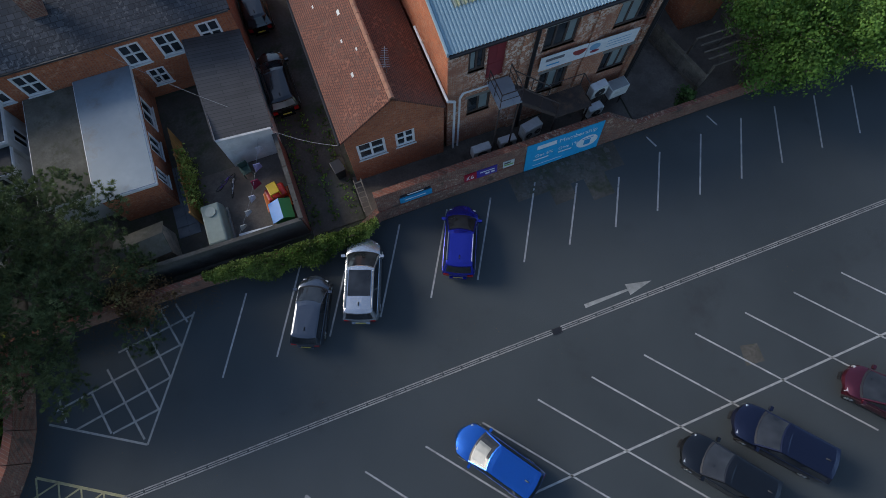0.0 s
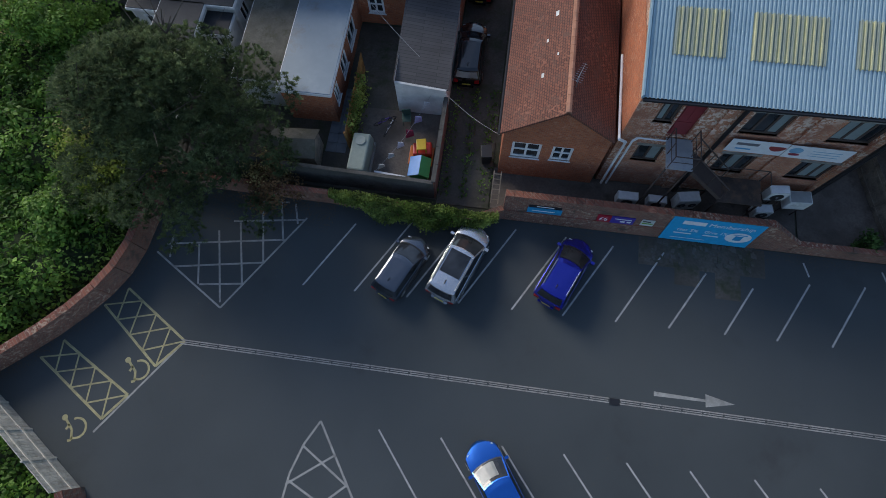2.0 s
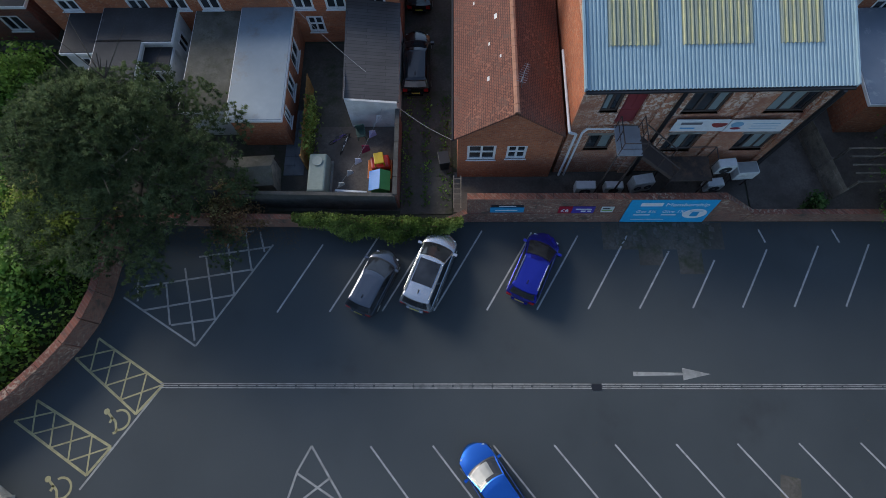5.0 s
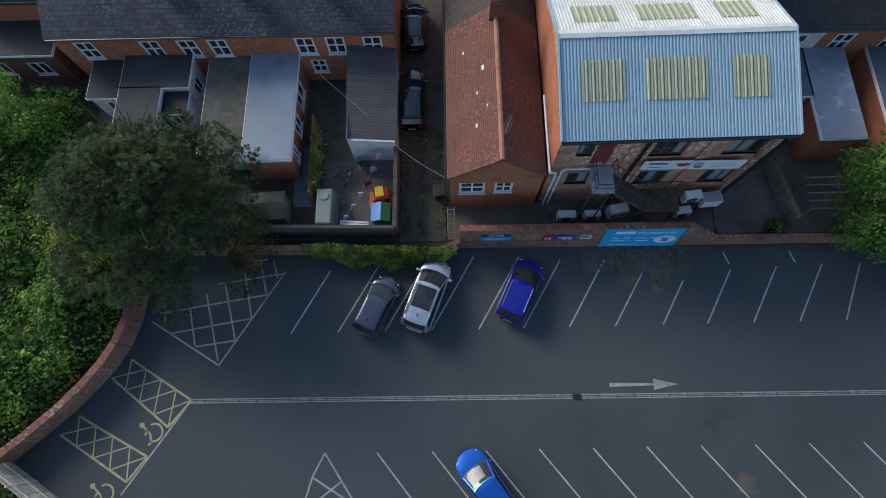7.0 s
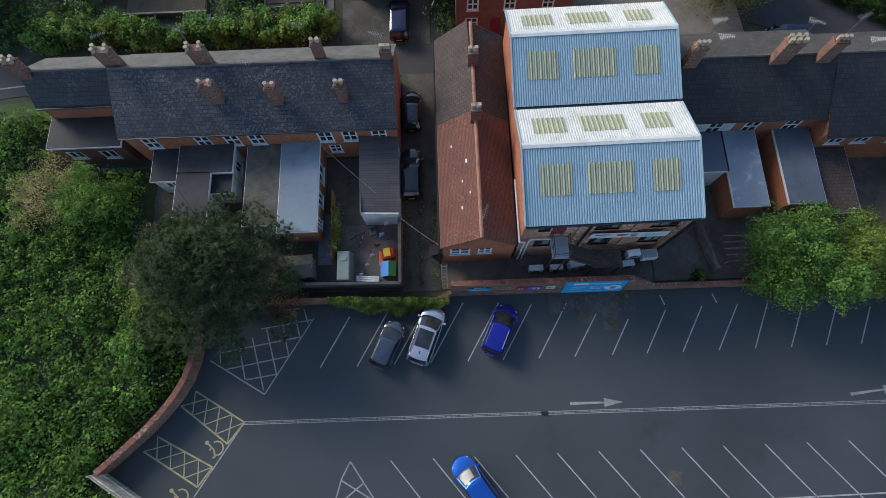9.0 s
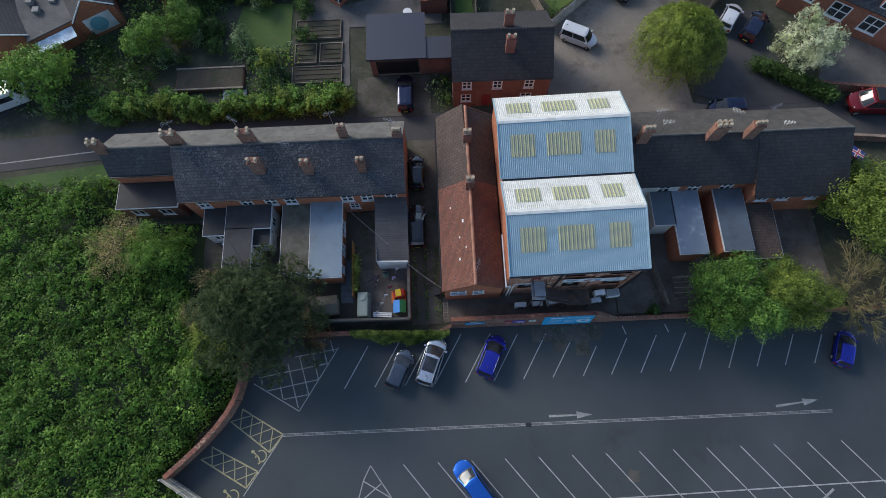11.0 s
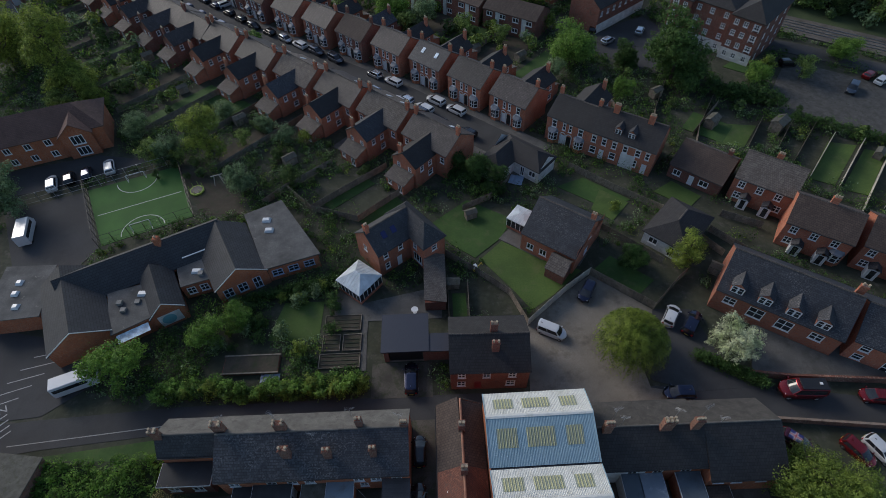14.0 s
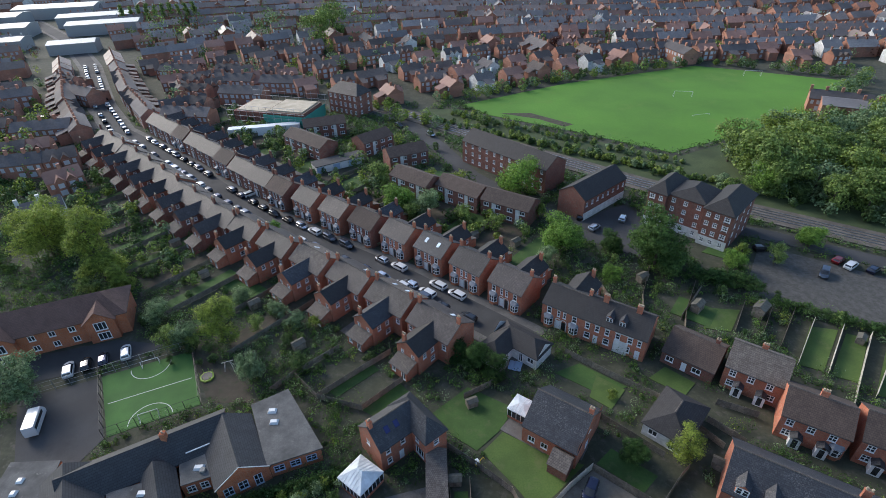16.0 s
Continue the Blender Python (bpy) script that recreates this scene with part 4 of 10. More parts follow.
r = part("roof", Shape().slab((AX0 - 0.2, 11.5, AE), (AXM, 11.5, AR + 0.12), (AXM, 21.2, AR + 0.12), (AX0 - 0.2, 21.2, AE), 0.14).slab((AXM, 11.5, AR + 0.12), (AX1 + 0.04, 11.5, 4.85), (AX1 + 0.04, 21.2, 4.85), (AXM, 21.2, AR + 0.12), 0.14), TILE_R, annex)
part("rear_roof", Shape().slab((AX0 - 0.2, 21.2, AE), (AXM, 21.2, AR + 0.11), (AXM - 0.3, 28.8, AR + 0.11), (AX0 - 0.2, 28.8, AE), 0.14).slab((AXM, 21.2, AR + 0.11), (AX1 + 0.04, 21.2, 4.85), (AX1 + 0.04, 28.8, 4.85), (AXM - 0.3, 28.8, AR + 0.11), 0.14), TILE_B, annex, "darker brown-grey old tiles")
RIDGE_R = surface("red_ridge_tile", (0.4, 0.19, 0.12), (0.46, 0.24, 0.16), (0.25, 0.14, 0.1), 0.9, grain=9, patch=1)
rt1 = Shape().tube((0, 0, 0), (0, 0.44, 0), 0.14, 8, 0.13).mesh("ridge_tile", RIDGE_R)
for i in range(38):
    part("ridge_tile", rt1, None, r, at=pose(AXM, 11.5 + i * 0.45, AR + 0.1))
for y in (20.6, 25.2):
    chimney(annex, AXM, y, 6.3, 8.1, 0.75, 0.75, 2, BRICK_D)
part("gutter", Shape().tube((AX0 - 0.26, 11.5, AE - 0.1), (AX0 - 0.26, 28.6, AE - 0.1), 0.06, 6), BLACK, annex)

# ---- rear terrace along the lane ----
def terrace_house(name, label, x0, x1, y0, yr, y1, eave, ridge, roof_mat, wins, stacks, wall_mat=None, group="terrace houses by the lane", left=False, right=False, style="cross", rear=None):
    o = thing(name, label, "house", group=group)
    s = Shape()
    s.wall((x0, y0, 0), (1, 0, 0), x1 - x0, eave, wins), s.wall((x1, y1, 0), (-1, 0, 0), x1 - x0, eave)
    s.wall((x1, y0, 0), (0, 1, 0), y1 - y0, eave), s.wall((x0, y1, 0), (0, -1, 0), y1 - y0, eave)
    s.face([(x1, y0, eave), (x1, y1, eave), (x1, yr, ridge)]), s.face([(x0, y1, eave), (x0, y0, eave), (x0, yr, ridge)])
    part("wall", s, wall_mat or BRICK, o)
    v0, v1 = (0.1 if left else -0.004), (0.1 if right else -0.004)
    a, b = (ridge - eave) / (yr - y0), (ridge - eave) / (y1 - yr)
    part("roof", Shape().slab((x0 - v0, y0 - 0.25, eave - a * 0.25 + 0.14), (x1 + v1, y0 - 0.25, eave - a * 0.25 + 0.14), (x1 + v1, yr, ridge + 0.14), (x0 - v0, yr, ridge + 0.14), 0.14), roof_mat, o)
    part("rear_roof", Shape().slab((x0 - v0, yr, ridge + 0.14), (x1 + v1, yr, ridge + 0.14), (x1 + v1, y1 + 0.25, eave - b * 0.25 + 0.14), (x0 - v0, y1 + 0.25, eave - b * 0.25 + 0.14), 0.14), rear or TILE_E, o, "grey lichened tiles")
    part("ridge", ridge_tiles(x0, x1, yr, ridge + 0.13, 0.12), TILE_E, o)
    part("gutter", Shape().tube((x0, y0 - 0.31, eave - 0.06), (x1, y0 - 0.31, eave - 0.06), 0.06, 6), BLACK, o)
    glaze(o, (x0, y0, 0), (1, 0, 0), wins, style)
    for x, y, top, w, pots in stacks:
        base = ridge - (ridge - eave) * abs(y - yr) / ((yr - y0) if y < yr else (y1 - yr)) - 0.4
        chimney(o, x, y, base, top, w, 0.6, pots, BRICK_L, 2 if pots > 3 else 1)
    return o


up = lambda *us: [(u, 2.75, u + 1.2, 4.3) for u in us]
TE, TR = 4.95, 7.15
terrace_house("terrace_house", "small end terrace house with dark slate roof", -38.2, -31.4, 24.1, 25.7, 28.2, 4.9, 6.9, SLATE, [], [(-37.8, 25.6, 8.4, 0.9, 4), (-31.0, 26.0, 8.7, 1.2, 4)], left=True)
terrace_house("terrace_house", "brick terrace house with patchy old slate roof", -31.3, -24.6, 21.2, 25.4, 28.2, TE, TR, SLATE_P, up(1.1, 5.2), [(-24.2, 25.8, 8.8, 1.2, 4)], left=True)
terrace_house("terrace_house", "brick terrace house with slate roof and white-topped stack", -24.6, -17.9, 21.2, 25.4, 28.2, TE, TR, SLATE_P, up(0.8, 2.7), [(-23.4, 23.2, 8.3, 1.0, 2), (-18.9, 23.0, 8.0, 0.8, 2)])
terrace_house("terrace_house", "brick end terrace house with smooth blue slate roof", -17.9, -10.3, 21.2, 25.4, 28.2, TE, TR, SLATE, up(1.4, 3.3, 5.6) + [(1.9, 0.9, 2.9, 2.2)], [(-15.6, 25.9, 8.8, 0.7, 2), (-14.0, 23.0, 8.0, 0.7, 2), (-10.7, 25.6, 8.2, 0.8, 3)], right=True)
rt = "dark-tiled brick terrace house beside the works"
terrace_house("terrace_house", rt, 9.4, 15.6, 20.7, 24.4, 28.0, TE, TR, TILE_K, up(0.6, 4.2), [(11.3, 24.1, 9.2, 0.95, 3)], wall_mat=RENDER_W, rear=TILE_D)
terrace_house("terrace_house", rt, 15.6, 22.0, 20.7, 24.4, 28.0, TE, TR, TILE_K, up(0.8, 3.9), [(17.7, 24.1, 9.3, 1.25, 6), (20.9, 24.1, 9.2, 0.95, 3)], rear=TILE_D)
terrace_house("terrace_house", rt, 22.0, 30.4, 19.4, 24.4, 28.0, 4.4, TR, TILE_K, up(0.8, 2.8, 5.5), [], right=True, rear=TILE_D)


def flat_extension(label, x0, x1, y0, y1, h, roof_mat, wall_mat, wins=(), right=(), parapet=0.12):
    o = thing("rear_extension", label, "extension", group="rear extensions of the terraces")
    s = Shape()
    s.wall((x0, y0, 0), (1, 0, 0), x1 - x0, h, wins), s.wall((x1, y0, 0), (0, 1, 0), y1 - y0, h, right), s.wall((x0, y1, 0), (0, -1, 0), y1 - y0, h)
    part("wall", s, wall_mat, o)
    part("roof", Shape().box(x0 - 0.1, y0 - 0.1, h - 0.02, x1 + 0.1, y1, h + 0.1), roof_mat, o)
    part("fascia", Shape().box(x0 - 0.14, y0 - 0.15, h - 0.12, x1 + 0.14, y0 - 0.1, h + 0.06).box(x1 + 0.1, y0 - 0.1, h - 0.12, x1 + 0.15, y1, h + 0.06).box(x0 - 0.15, y0 - 0.1, h - 0.12, x0 - 0.1, y1, h + 0.06), WHITE, o)
    glaze(o, (x0, y0, 0), (1, 0, 0), wins, "two")
    glaze(o, (x1, y0, 0), (0, 1, 0), right, "two")
    return o


flat_extension("brick rear extension with pale blue-grey flat roof", -19.4, -16.6, 13.8, 21.18, 2.85, FELT_B, BRICK, (), [(0.6, 0.9, 1.4, 2.2), (2.4, 0.9, 3.6, 2.2), (4.4, 0.9, 6.0, 2.2)])
flat_extension("rear extension with mossy brown flat roof", -22.2, -19.6, 14.5, 21.18, 2.6, FELT_M, RENDER_W)
flat_extension("white rendered rear extension with grey felt roof", -27.5, -23.4, 18.9, 21.18, 2.9, FELT, RENDER_W, (), [(0.5, 0.9, 1.5, 2.1)])
flat_extension("white rendered wing with grey stained felt roof", -27.5, -25.1, 14.8, 18.88, 2.9, FELT, RENDER_W, (), [(0.5, 1.0, 1.5, 2.1), (2.2, 0.1, 3.2, 2.1)])
flat_extension("low white porch with leaning white frame", -25.0, -23.6, 17.4, 18.88, 2.3, FELT_K, RENDER_W, [(0.2, 0.9, 1.2, 2.0)])
flat_extension("low white lean-to with black roof", -29.8, -27.6, 18.5, 21.18, 2.5, FELT_K, RENDER_W, [(0.6, 0.9, 1.7, 2.0)])
flat_extension("brick porch with black felt roof and white edging", -38.3, -32.6, 21.5, 24.05, 2.9, FELT_K, BRICK_D, [(0.7, 0.9, 2.0, 2.1), (3.4, 0.8, 4.7, 2.1)])
flat_extension("brick rear extension with silver-grey flat roof", 15.0, 17.4, 14.5, 20.68, 3.0, FELT_S, BRICK, (), [(0.8, 1.0, 1.8, 2.2), (3.2, 0.9, 4.4, 2.2)])
flat_extension("white-walled rear extension with dark flat roof", 13.1, 14.9, 17.4, 20.68, 3.0, FELT_D, RENDER_W)
flat_extension("brick rear extension with blue-grey sloping roof", 19.1, 21.6, 14.6, 20.68, 3.0, FELT_D, BRICK)
flat_extension("low brown-roofed lean-to beside the brick extension", 21.8, 24.6, 14.0, 19.3, 2.2, TILE_B, BRICK_D)
shed = thing("lean_to", "long grey boarded lean-to with white end wall", "outbuilding")
part("wall", Shape().wall((-13.2, 15.0, 0), (1, 0, 0), 2.85, 2.42).wall((-10.35, 15.0, 0), (0, 1, 0), 6.2, 2.25).wall((-13.2, 21.18, 0), (0, -1, 0), 6.18, 3.0), RENDER_W, shed)
part("roof", Shape().slab((-13.3, 15.12, 2.78), (-10.25, 15.12, 2.42), (-10.25, 21.18, 3.2), (-13.3, 21.18, 3.6), 0.1), PLANKS, shed)
part("end_parapet", Shape().hull([[(-13.2, 14.99, 2.42), (-13.2, 15.11, 2.42), (-13.2, 15.11, 2.8), (-13.2, 14.99, 2.8)], [(-10.35, 14.99, 2.3), (-10.35, 15.11, 2.3), (-10.35, 15.11, 2.46), (-10.35, 14.99, 2.46)]]), RENDER_W, shed)

# ---- walls round the car park ----
def brick_wall(name, label, line, height, thick=0.24, m=None, cope=True, base=0.0):
    o = thing(name, label, "wall", kind="structure")
    for (ax, ay), (bx, by) in zip(line, line[1:]):
        d = Vector((bx - ax, by - ay, 0)).normalized()
        n = Vector((-d.y, d.x, 0)) * thick / 2
        q = [(ax - n.x, ay - n.y), (bx - n.x, by - n.y), (bx + n.x, by + n.y), (ax + n.x, ay + n.y)]
        part("brickwork", Shape().prism(q, base, height), m or BRICK_L, o)
        if cope:
            n = n * 1.22
            k = max(1, int((Vector((bx - ax, by - ay))).length / 0.9))
            for i in range(k):
                p0, p1 = Vector((ax, ay, 0)).lerp(Vector((bx, by, 0)), i / k), Vector((ax, ay, 0)).lerp(Vector((bx, by, 0)), (i + 0.98) / k)
                part("coping_stone", Shape().prism([(p0.x - n.x, p0.y - n.y), (p1.x - n.x, p1.y - n.y), (p1.x + n.x, p1.y + n.y), (p0.x + n.x, p0.y + n.y)], height, height + 0.06), BRICK_L if cope == "brick" else GRIME, o)
    return o


LEAN = pose(0, 8.93, 0, -7.5, 0, 0)
tall = thing("wall_north", "tall battered red brick boundary wall carrying advertising boards", "wall", LEAN, kind="structure")
part("brickwork", Shape().box(-6.5, 0, -0.1, 6.9, 0.3, 2.42), BRICK_L, tall)
part("string_course", Shape().box(-6.5, -0.03, 0.95, 1.9, -0.002, 1.03), BRICK_D, tall)
for k in range(30):
    part("coping_stone", Shape().box(-6.5 + k * 0.447, -0.04, 2.42, -6.07 + k * 0.447, 0.34, 2.49), BRICK_L, tall)
brick_wall("wall_north", "low red brick boundary wall of the car park", [(8.7, 9.05), (45, 9.05), (70, 9.05)], 1.1, cope="brick")
sl = thing("wall_north", "sloping end of the brick boundary wall", "wall", kind="structure")
part("brickwork", Shape().hull([[(6.9, 8.95, 0), (6.9, 9.3, 0), (6.9, 9.6, 2.4), (6.9, 9.27, 2.4)], [(8.9, 8.93, 0), (8.9, 9.17, 0), (8.9, 9.17, 1.1), (8.9, 8.93, 1.1)]]), BRICK_L, sl)
brick_wall("wall_north", "low red brick wall under ivy", [(-25.5, 8.85), (-16, 8.75), (-8.0, 8.3), (-6.5, 9.05)], 1.25, cope="brick")
brick_wall("wall_west", "curved red brick retaining wall beside the brambles", [(-25.6, 8.85), (-25.6, 6.3), (-25.75, 4.6), (-26.15, 3.2), (-26.8, 2.0), (-27.7, 0.8), (-28.8, -0.4), (-30.2, -1.7), (-31.7, -3.0)], 1.5, 0.34, cope="brick")
brick_wall("yard_wall", "dark rendered yard wall behind the ivy", [(-22.5, 10.0), (-10.35, 9.75)], 1.9, 0.2, GRIME, cope=False)
brick_wall("yard_wall", "brick side wall of the back yard", [(-10.35, 9.75), (-10.35, 15.0)], 1.9, 0.2, BRICK_D, cope=True)


# ---- boards on the wall ----
def board(name, label, x0, z0, x1, z1, colour, rough=0.45):
    o = thing(name, label, "sign", LEAN)
    part("panel", Shape().box(x0, -0.05, z0, x1, -0.006, z1), plain(name + "_face", colour, rough), o)
    return o


def words(owner, text, x, z, size, m, y=-0.054, name="lettering", align="LEFT"):
    c = bpy.data.curves.new(name, "FONT")
    c.body, c.size, c.extrude, c.align_x = text, size, 0.002, align
    c.materials.append(m)
    ob = new(name, c)
    ob.parent, ob.matrix_basis = owner, pose(x, y, z, 90, 0, 0)
    return ob


def bar(owner, x0, z0, x1, z1, m, y=-0.054, name="bar"):
    part(name, Shape().box(x0, y - 0.004, z0, x1, y, z1), m, owner)


SIGNW = plain("sign_white", (0.75, 0.77, 0.78), 0.5)
SIGNB = plain("sign_blue", (0.02, 0.3, 0.58), 0.45)
blue = board("membership_board", "large sky-blue membership advertising board on brick wall", 2.0, 0.06, 6.55, 2.4, (0.02, 0.37, 0.68))
bar(blue, 2.6, 1.78, 3.75, 2.12, SIGNW, name="brand_mark")
words(blue, "Membership", 3.9, 1.78, 0.46, SIGNW), words(blue, "Get 5%", 2.55, 1.1, 0.36, SIGNW), words(blue, "Give 1%", 3.95, 1.1, 0.36, SIGNW)
bar(blue, 2.5, 0.82, 3.4, 0.92, SIGNW), bar(blue, 4.0, 0.82, 4.8, 0.92, SIGNW), bar(blue, 2.5, 0.35, 4.3, 0.4, SIGNW)
el = Shape().prism([(5.75 + 0.65 * math.cos(k * 0.2618), 1.0 + 0.5 * math.sin(k * 0.2618)) for k in range(24)], 0.054, 0.058)
part("white_oval", el, SIGNW, blue, at=pose(0, 0, 0, 90, 0, 0)), bar(blue, 5.55, 0.72, 5.95, 1.18, SIGNB, -0.06), bar(blue, 5.4, 1.25, 6.1, 1.32, SIGNB, -0.06)
b2 = board("blue_notice", "narrow sky-blue notice with dark header strip", -5.25, 1.15, -3.45, 1.62, (0.02, 0.27, 0.5))
bar(b2, -5.2, 1.66, -3.5, 1.86, BLACK, -0.02), bar(b2, -4.8, 1.72, -3.9, 1.8, SIGNW, -0.026), bar(b2, -5.0, 1.35, -3.8, 1.42, SIGNW)
b3 = board("price_board", "red and purple price board on brick wall", -1.6, 1.06, -0.9, 1.7, (0.35, 0.01, 0.03))
part("purple_panel", Shape().box(-0.895, -0.05, 1.06, 0.3, -0.006, 1.7), plain("sign_purple", (0.06, 0.04, 0.3), 0.45), b3)
words(b3, "£6", -1.5, 1.2, 0.44, SIGNW), bar(b3, -0.7, 1.45, 0.15, 1.53, SIGNW), bar(b3, -0.4, 1.2, -0.15, 1.34, SIGNW), bar(b3, -0.05, 1.2, 0.15, 1.34, SIGNW)
b4 = board("small_notice", "small white and green notice on brick wall", 0.65, 1.15, 1.3, 1.68, (0.6, 0.62, 0.6))
bar(b4, 0.7, 1.32, 1.25, 1.42, plain("sign_green", (0.15, 0.35, 0.05), 0.5)), bar(b4, 0.7, 1.5, 1.1, 1.6, BLACK)
# banner on the works
bn = thing("banner", "long white banner with red and blue shapes on the works", "sign", pose(0, 11.86, 0))
part("panel", Shape().box(3.3, -0.03, 4.7, 5.85, 0.0, 5.72).box(5.9, -0.03, 4.66, 8.7, 0.0, 5.68), SIGNW, bn)
bar(bn, 3.6, 5.3, 4.6, 5.5, plain("sign_grey", (0.15, 0.15, 0.17), 0.5), -0.032), bar(bn, 3.7, 4.95, 4.4, 5.05, SIGNB, -0.032)
part("red_shape", Shape().prism([(5.45 + 0.38 * math.cos(k * 0.5236), 5.3 + 0.2 * math.sin(k * 0.5236) + 0.06 * math.cos(k * 1.0472)) for k in range(12)], 0.032, 0.038), plain("sign_red", (0.3, 0.05, 0.045), 0.5), bn, at=pose(0, 0, 0, 90, 0, 0))
part("blue_shape", Shape().prism([(6.3 + 0.3 * math.cos(k * 0.5236), 5.3 + 0.24 * math.sin(k * 0.5236)) for k in range(12)], 0.032, 0.038), plain("sign_pale_blue", (0.22, 0.42, 0.58), 0.5), bn, at=pose(0, 0, 0, 90, 0, 0))
part("red_shape", Shape().prism([(6.35 + 0.26 * math.cos(k * 0.5236), 4.98 + 0.1 * math.sin(k * 0.5236)) for k in range(12)], 0.04, 0.046), plain("sign_red_dark", (0.3, 0.03, 0.05), 0.5), bn, at=pose(0, 0, 0, 90, 0, 0))
for z in (5.35, 5.15, 4.95):
    bar(bn, 7.0, z, 8.3, z + 0.045, bpy.data.materials["sign_pale_blue"], -0.032)


# ---- air conditioners, fire escape, pipes ----
def condenser(x, y, z, w, d, h, fans, turn=0, label="white air-conditioning condenser with dark fan grille"):
    o = thing("air_conditioner", label, "air conditioner", pose(x, y, z, 0, 0, turn), "air conditioners behind the wall")
    soften(part("casing", Shape().box(-w / 2, -d / 2, 0.1, w / 2, d / 2, h), surface("weathered_white_casing", (0.68, 0.69, 0.67), (0.76, 0.77, 0.75), (0.5, 0.5, 0.45), 0.6, grain=5, patch=1.5, bumpy=0), o), 0.03)
    for k in range(fans):
        fx = (k - (fans - 1) / 2) * w / max(1, fans)
        fz = h * 0.55
        part("fan_grille", Shape().tube((fx, -d / 2 - 0.02, fz), (fx, -d / 2 + 0.01, fz), min(w / fans, h) * 0.36, 18), BLACK, o)
        part("fan_hub", Shape().tube((fx, -d / 2 - 0.035, fz), (fx, -d / 2 - 0.02, fz), 0.07, 10), GREYP, o)
    for fx in (-w / 2 + 0.1, w / 2 - 0.1):
        part("foot", Shape().box(fx - 0.05, -d / 2, -0.05, fx + 0.05, d / 2, 0.1), DARKSTEEL, o)
    part("top_panel", Shape().box(-w / 2 + 0.06, -d / 2 + 0.05, h, w / 2 - 0.06, d / 2 - 0.05, h + 0.012), GREYP if fans == 0 else WHITE, o)
    return o


condenser(0.1, 10.75, 0.1, 1.1, 0.5, 0.85, 1), condenser(1.7, 10.8, 0.1, 1.0, 0.45, 0.75, 1), condenser(3.2, 10.95, 0.1, 1.15, 0.6, 1.15, 2, 10)
condenser(7.2, 11.3, 1.55, 1.0, 0.5, 0.9, 1, 6), condenser(7.2, 10.9, 0.15, 0.95, 0.5, 0.8, 1, 6), condenser(8.6, 11.35, 0.9, 1.15, 0.7, 0.9, 0, 4, "white boxed air handling unit with grey vent")
stand = thing("unit_frame", "rusty steel stand under the upper condenser", "frame", pose(7.2, 11.3, 0))
for x in (-0.45, 0.45):
    for y in (-0.2, 0.2):
        part("leg", Shape().tube((x, y, 0), (x, y, 1.5), 0.035, 6), DARKSTEEL, stand)
copy_thing(stand, pose(8.6, 11.35, -0.62))
RUST = surface("rusty_plate", (0.055, 0.04, 0.034), (0.085, 0.06, 0.048), (0.12, 0.07, 0.045), 0.85, grain=8, patch=1.2, bumpy=0.3)
esc = thing("fire_escape", "rusty steel fire escape with grey landing and stair", "stairs")
part("landing", Shape().box(0.55, 10.35, 4.95, 1.75, 11.95, 5.05), surface("grey_steel_plate", (0.36, 0.4, 0.44), (0.42, 0.46, 0.5), (0.28, 0.31, 0.34), 0.5, 0.3, grain=4, patch=1, bumpy=0.0), esc)
for x in (0.6, 1.7):
    for y in (10.4, 11.1, 11.85):
        part("post", Shape().tube((x, y, 5.0), (x, y, 6.05), 0.025, 6), DARKSTEEL, esc)
    part("handrail", Shape().tube((x, 10.4, 6.05), (x, 11.85, 6.05), 0.03, 6).tube((x, 10.4, 5.55), (x, 11.85, 5.55), 0.02, 6), DARKSTEEL, esc)
part("handrail", Shape().tube((0.6, 10.4, 6.05), (1.7, 10.4, 6.05), 0.03, 6).tube((0.6, 10.4, 5.55), (1.7, 10.4, 5.55), 0.02, 6), DARKSTEEL, esc)
for x in (0.65, 1.65):
    part("support", Shape().tube((x, 10.5, 0), (x, 10.5, 4.95), 0.05, 6), DARKSTEEL, esc)
for k in range(10):
    f = (k + 0.5) / 10
    part("tread", Shape().box(1.8 + 2.3 * f - 0.14, 10.4, 4.85 - 2.3 * f, 1.8 + 2.3 * f + 0.14, 11.4, 4.89 - 2.3 * f), DARKSTEEL, esc)
for y in (10.35, 11.45):
    part("stringer", Shape().slab((1.75, y - 0.03, 5.0), (4.1, y - 0.03, 2.65), (4.1, y + 0.03, 2.65), (1.75, y + 0.03, 5.0), 0.25), DARKSTEEL, esc)
    part("handrail", Shape().tube((1.75, y, 6.0), (4.1, y, 3.6), 0.03, 6).tube((4.1, y, 2.6), (4.1, y, 3.6), 0.025, 6).tube((2.9, y, 3.75), (2.9, y, 4.8), 0.025, 6), DARKSTEEL, esc)
part("lower_landing", Shape().box(4.0, 10.2, 2.5, 6.15, 11.6, 2.58), RUST, esc, "dark rusty plate")
for x, y in ((4.1, 10.3), (6.05, 10.3), (4.1, 11.5), (6.05, 11.5)):
    part("support", Shape().tube((x, y, 0), (x, y, 2.5), 0.05, 6), DARKSTEEL, esc)
part("handrail", Shape().tube((4.1, 11.58, 3.6), (6.1, 11.58, 3.6), 0.03, 6).tube((6.1, 11.58, 2.58), (6.1, 11.58, 3.6), 0.03, 6).tube((6.1, 11.58, 3.6), (6.1, 10.9, 3.6), 0.03, 6).tube((6.1, 10.9, 2.58), (6.1, 10.9, 3.6), 0.03, 6), DARKSTEEL, esc)
pip = thing("downpipe", "white plastic downpipes on the works corner", "pipe")
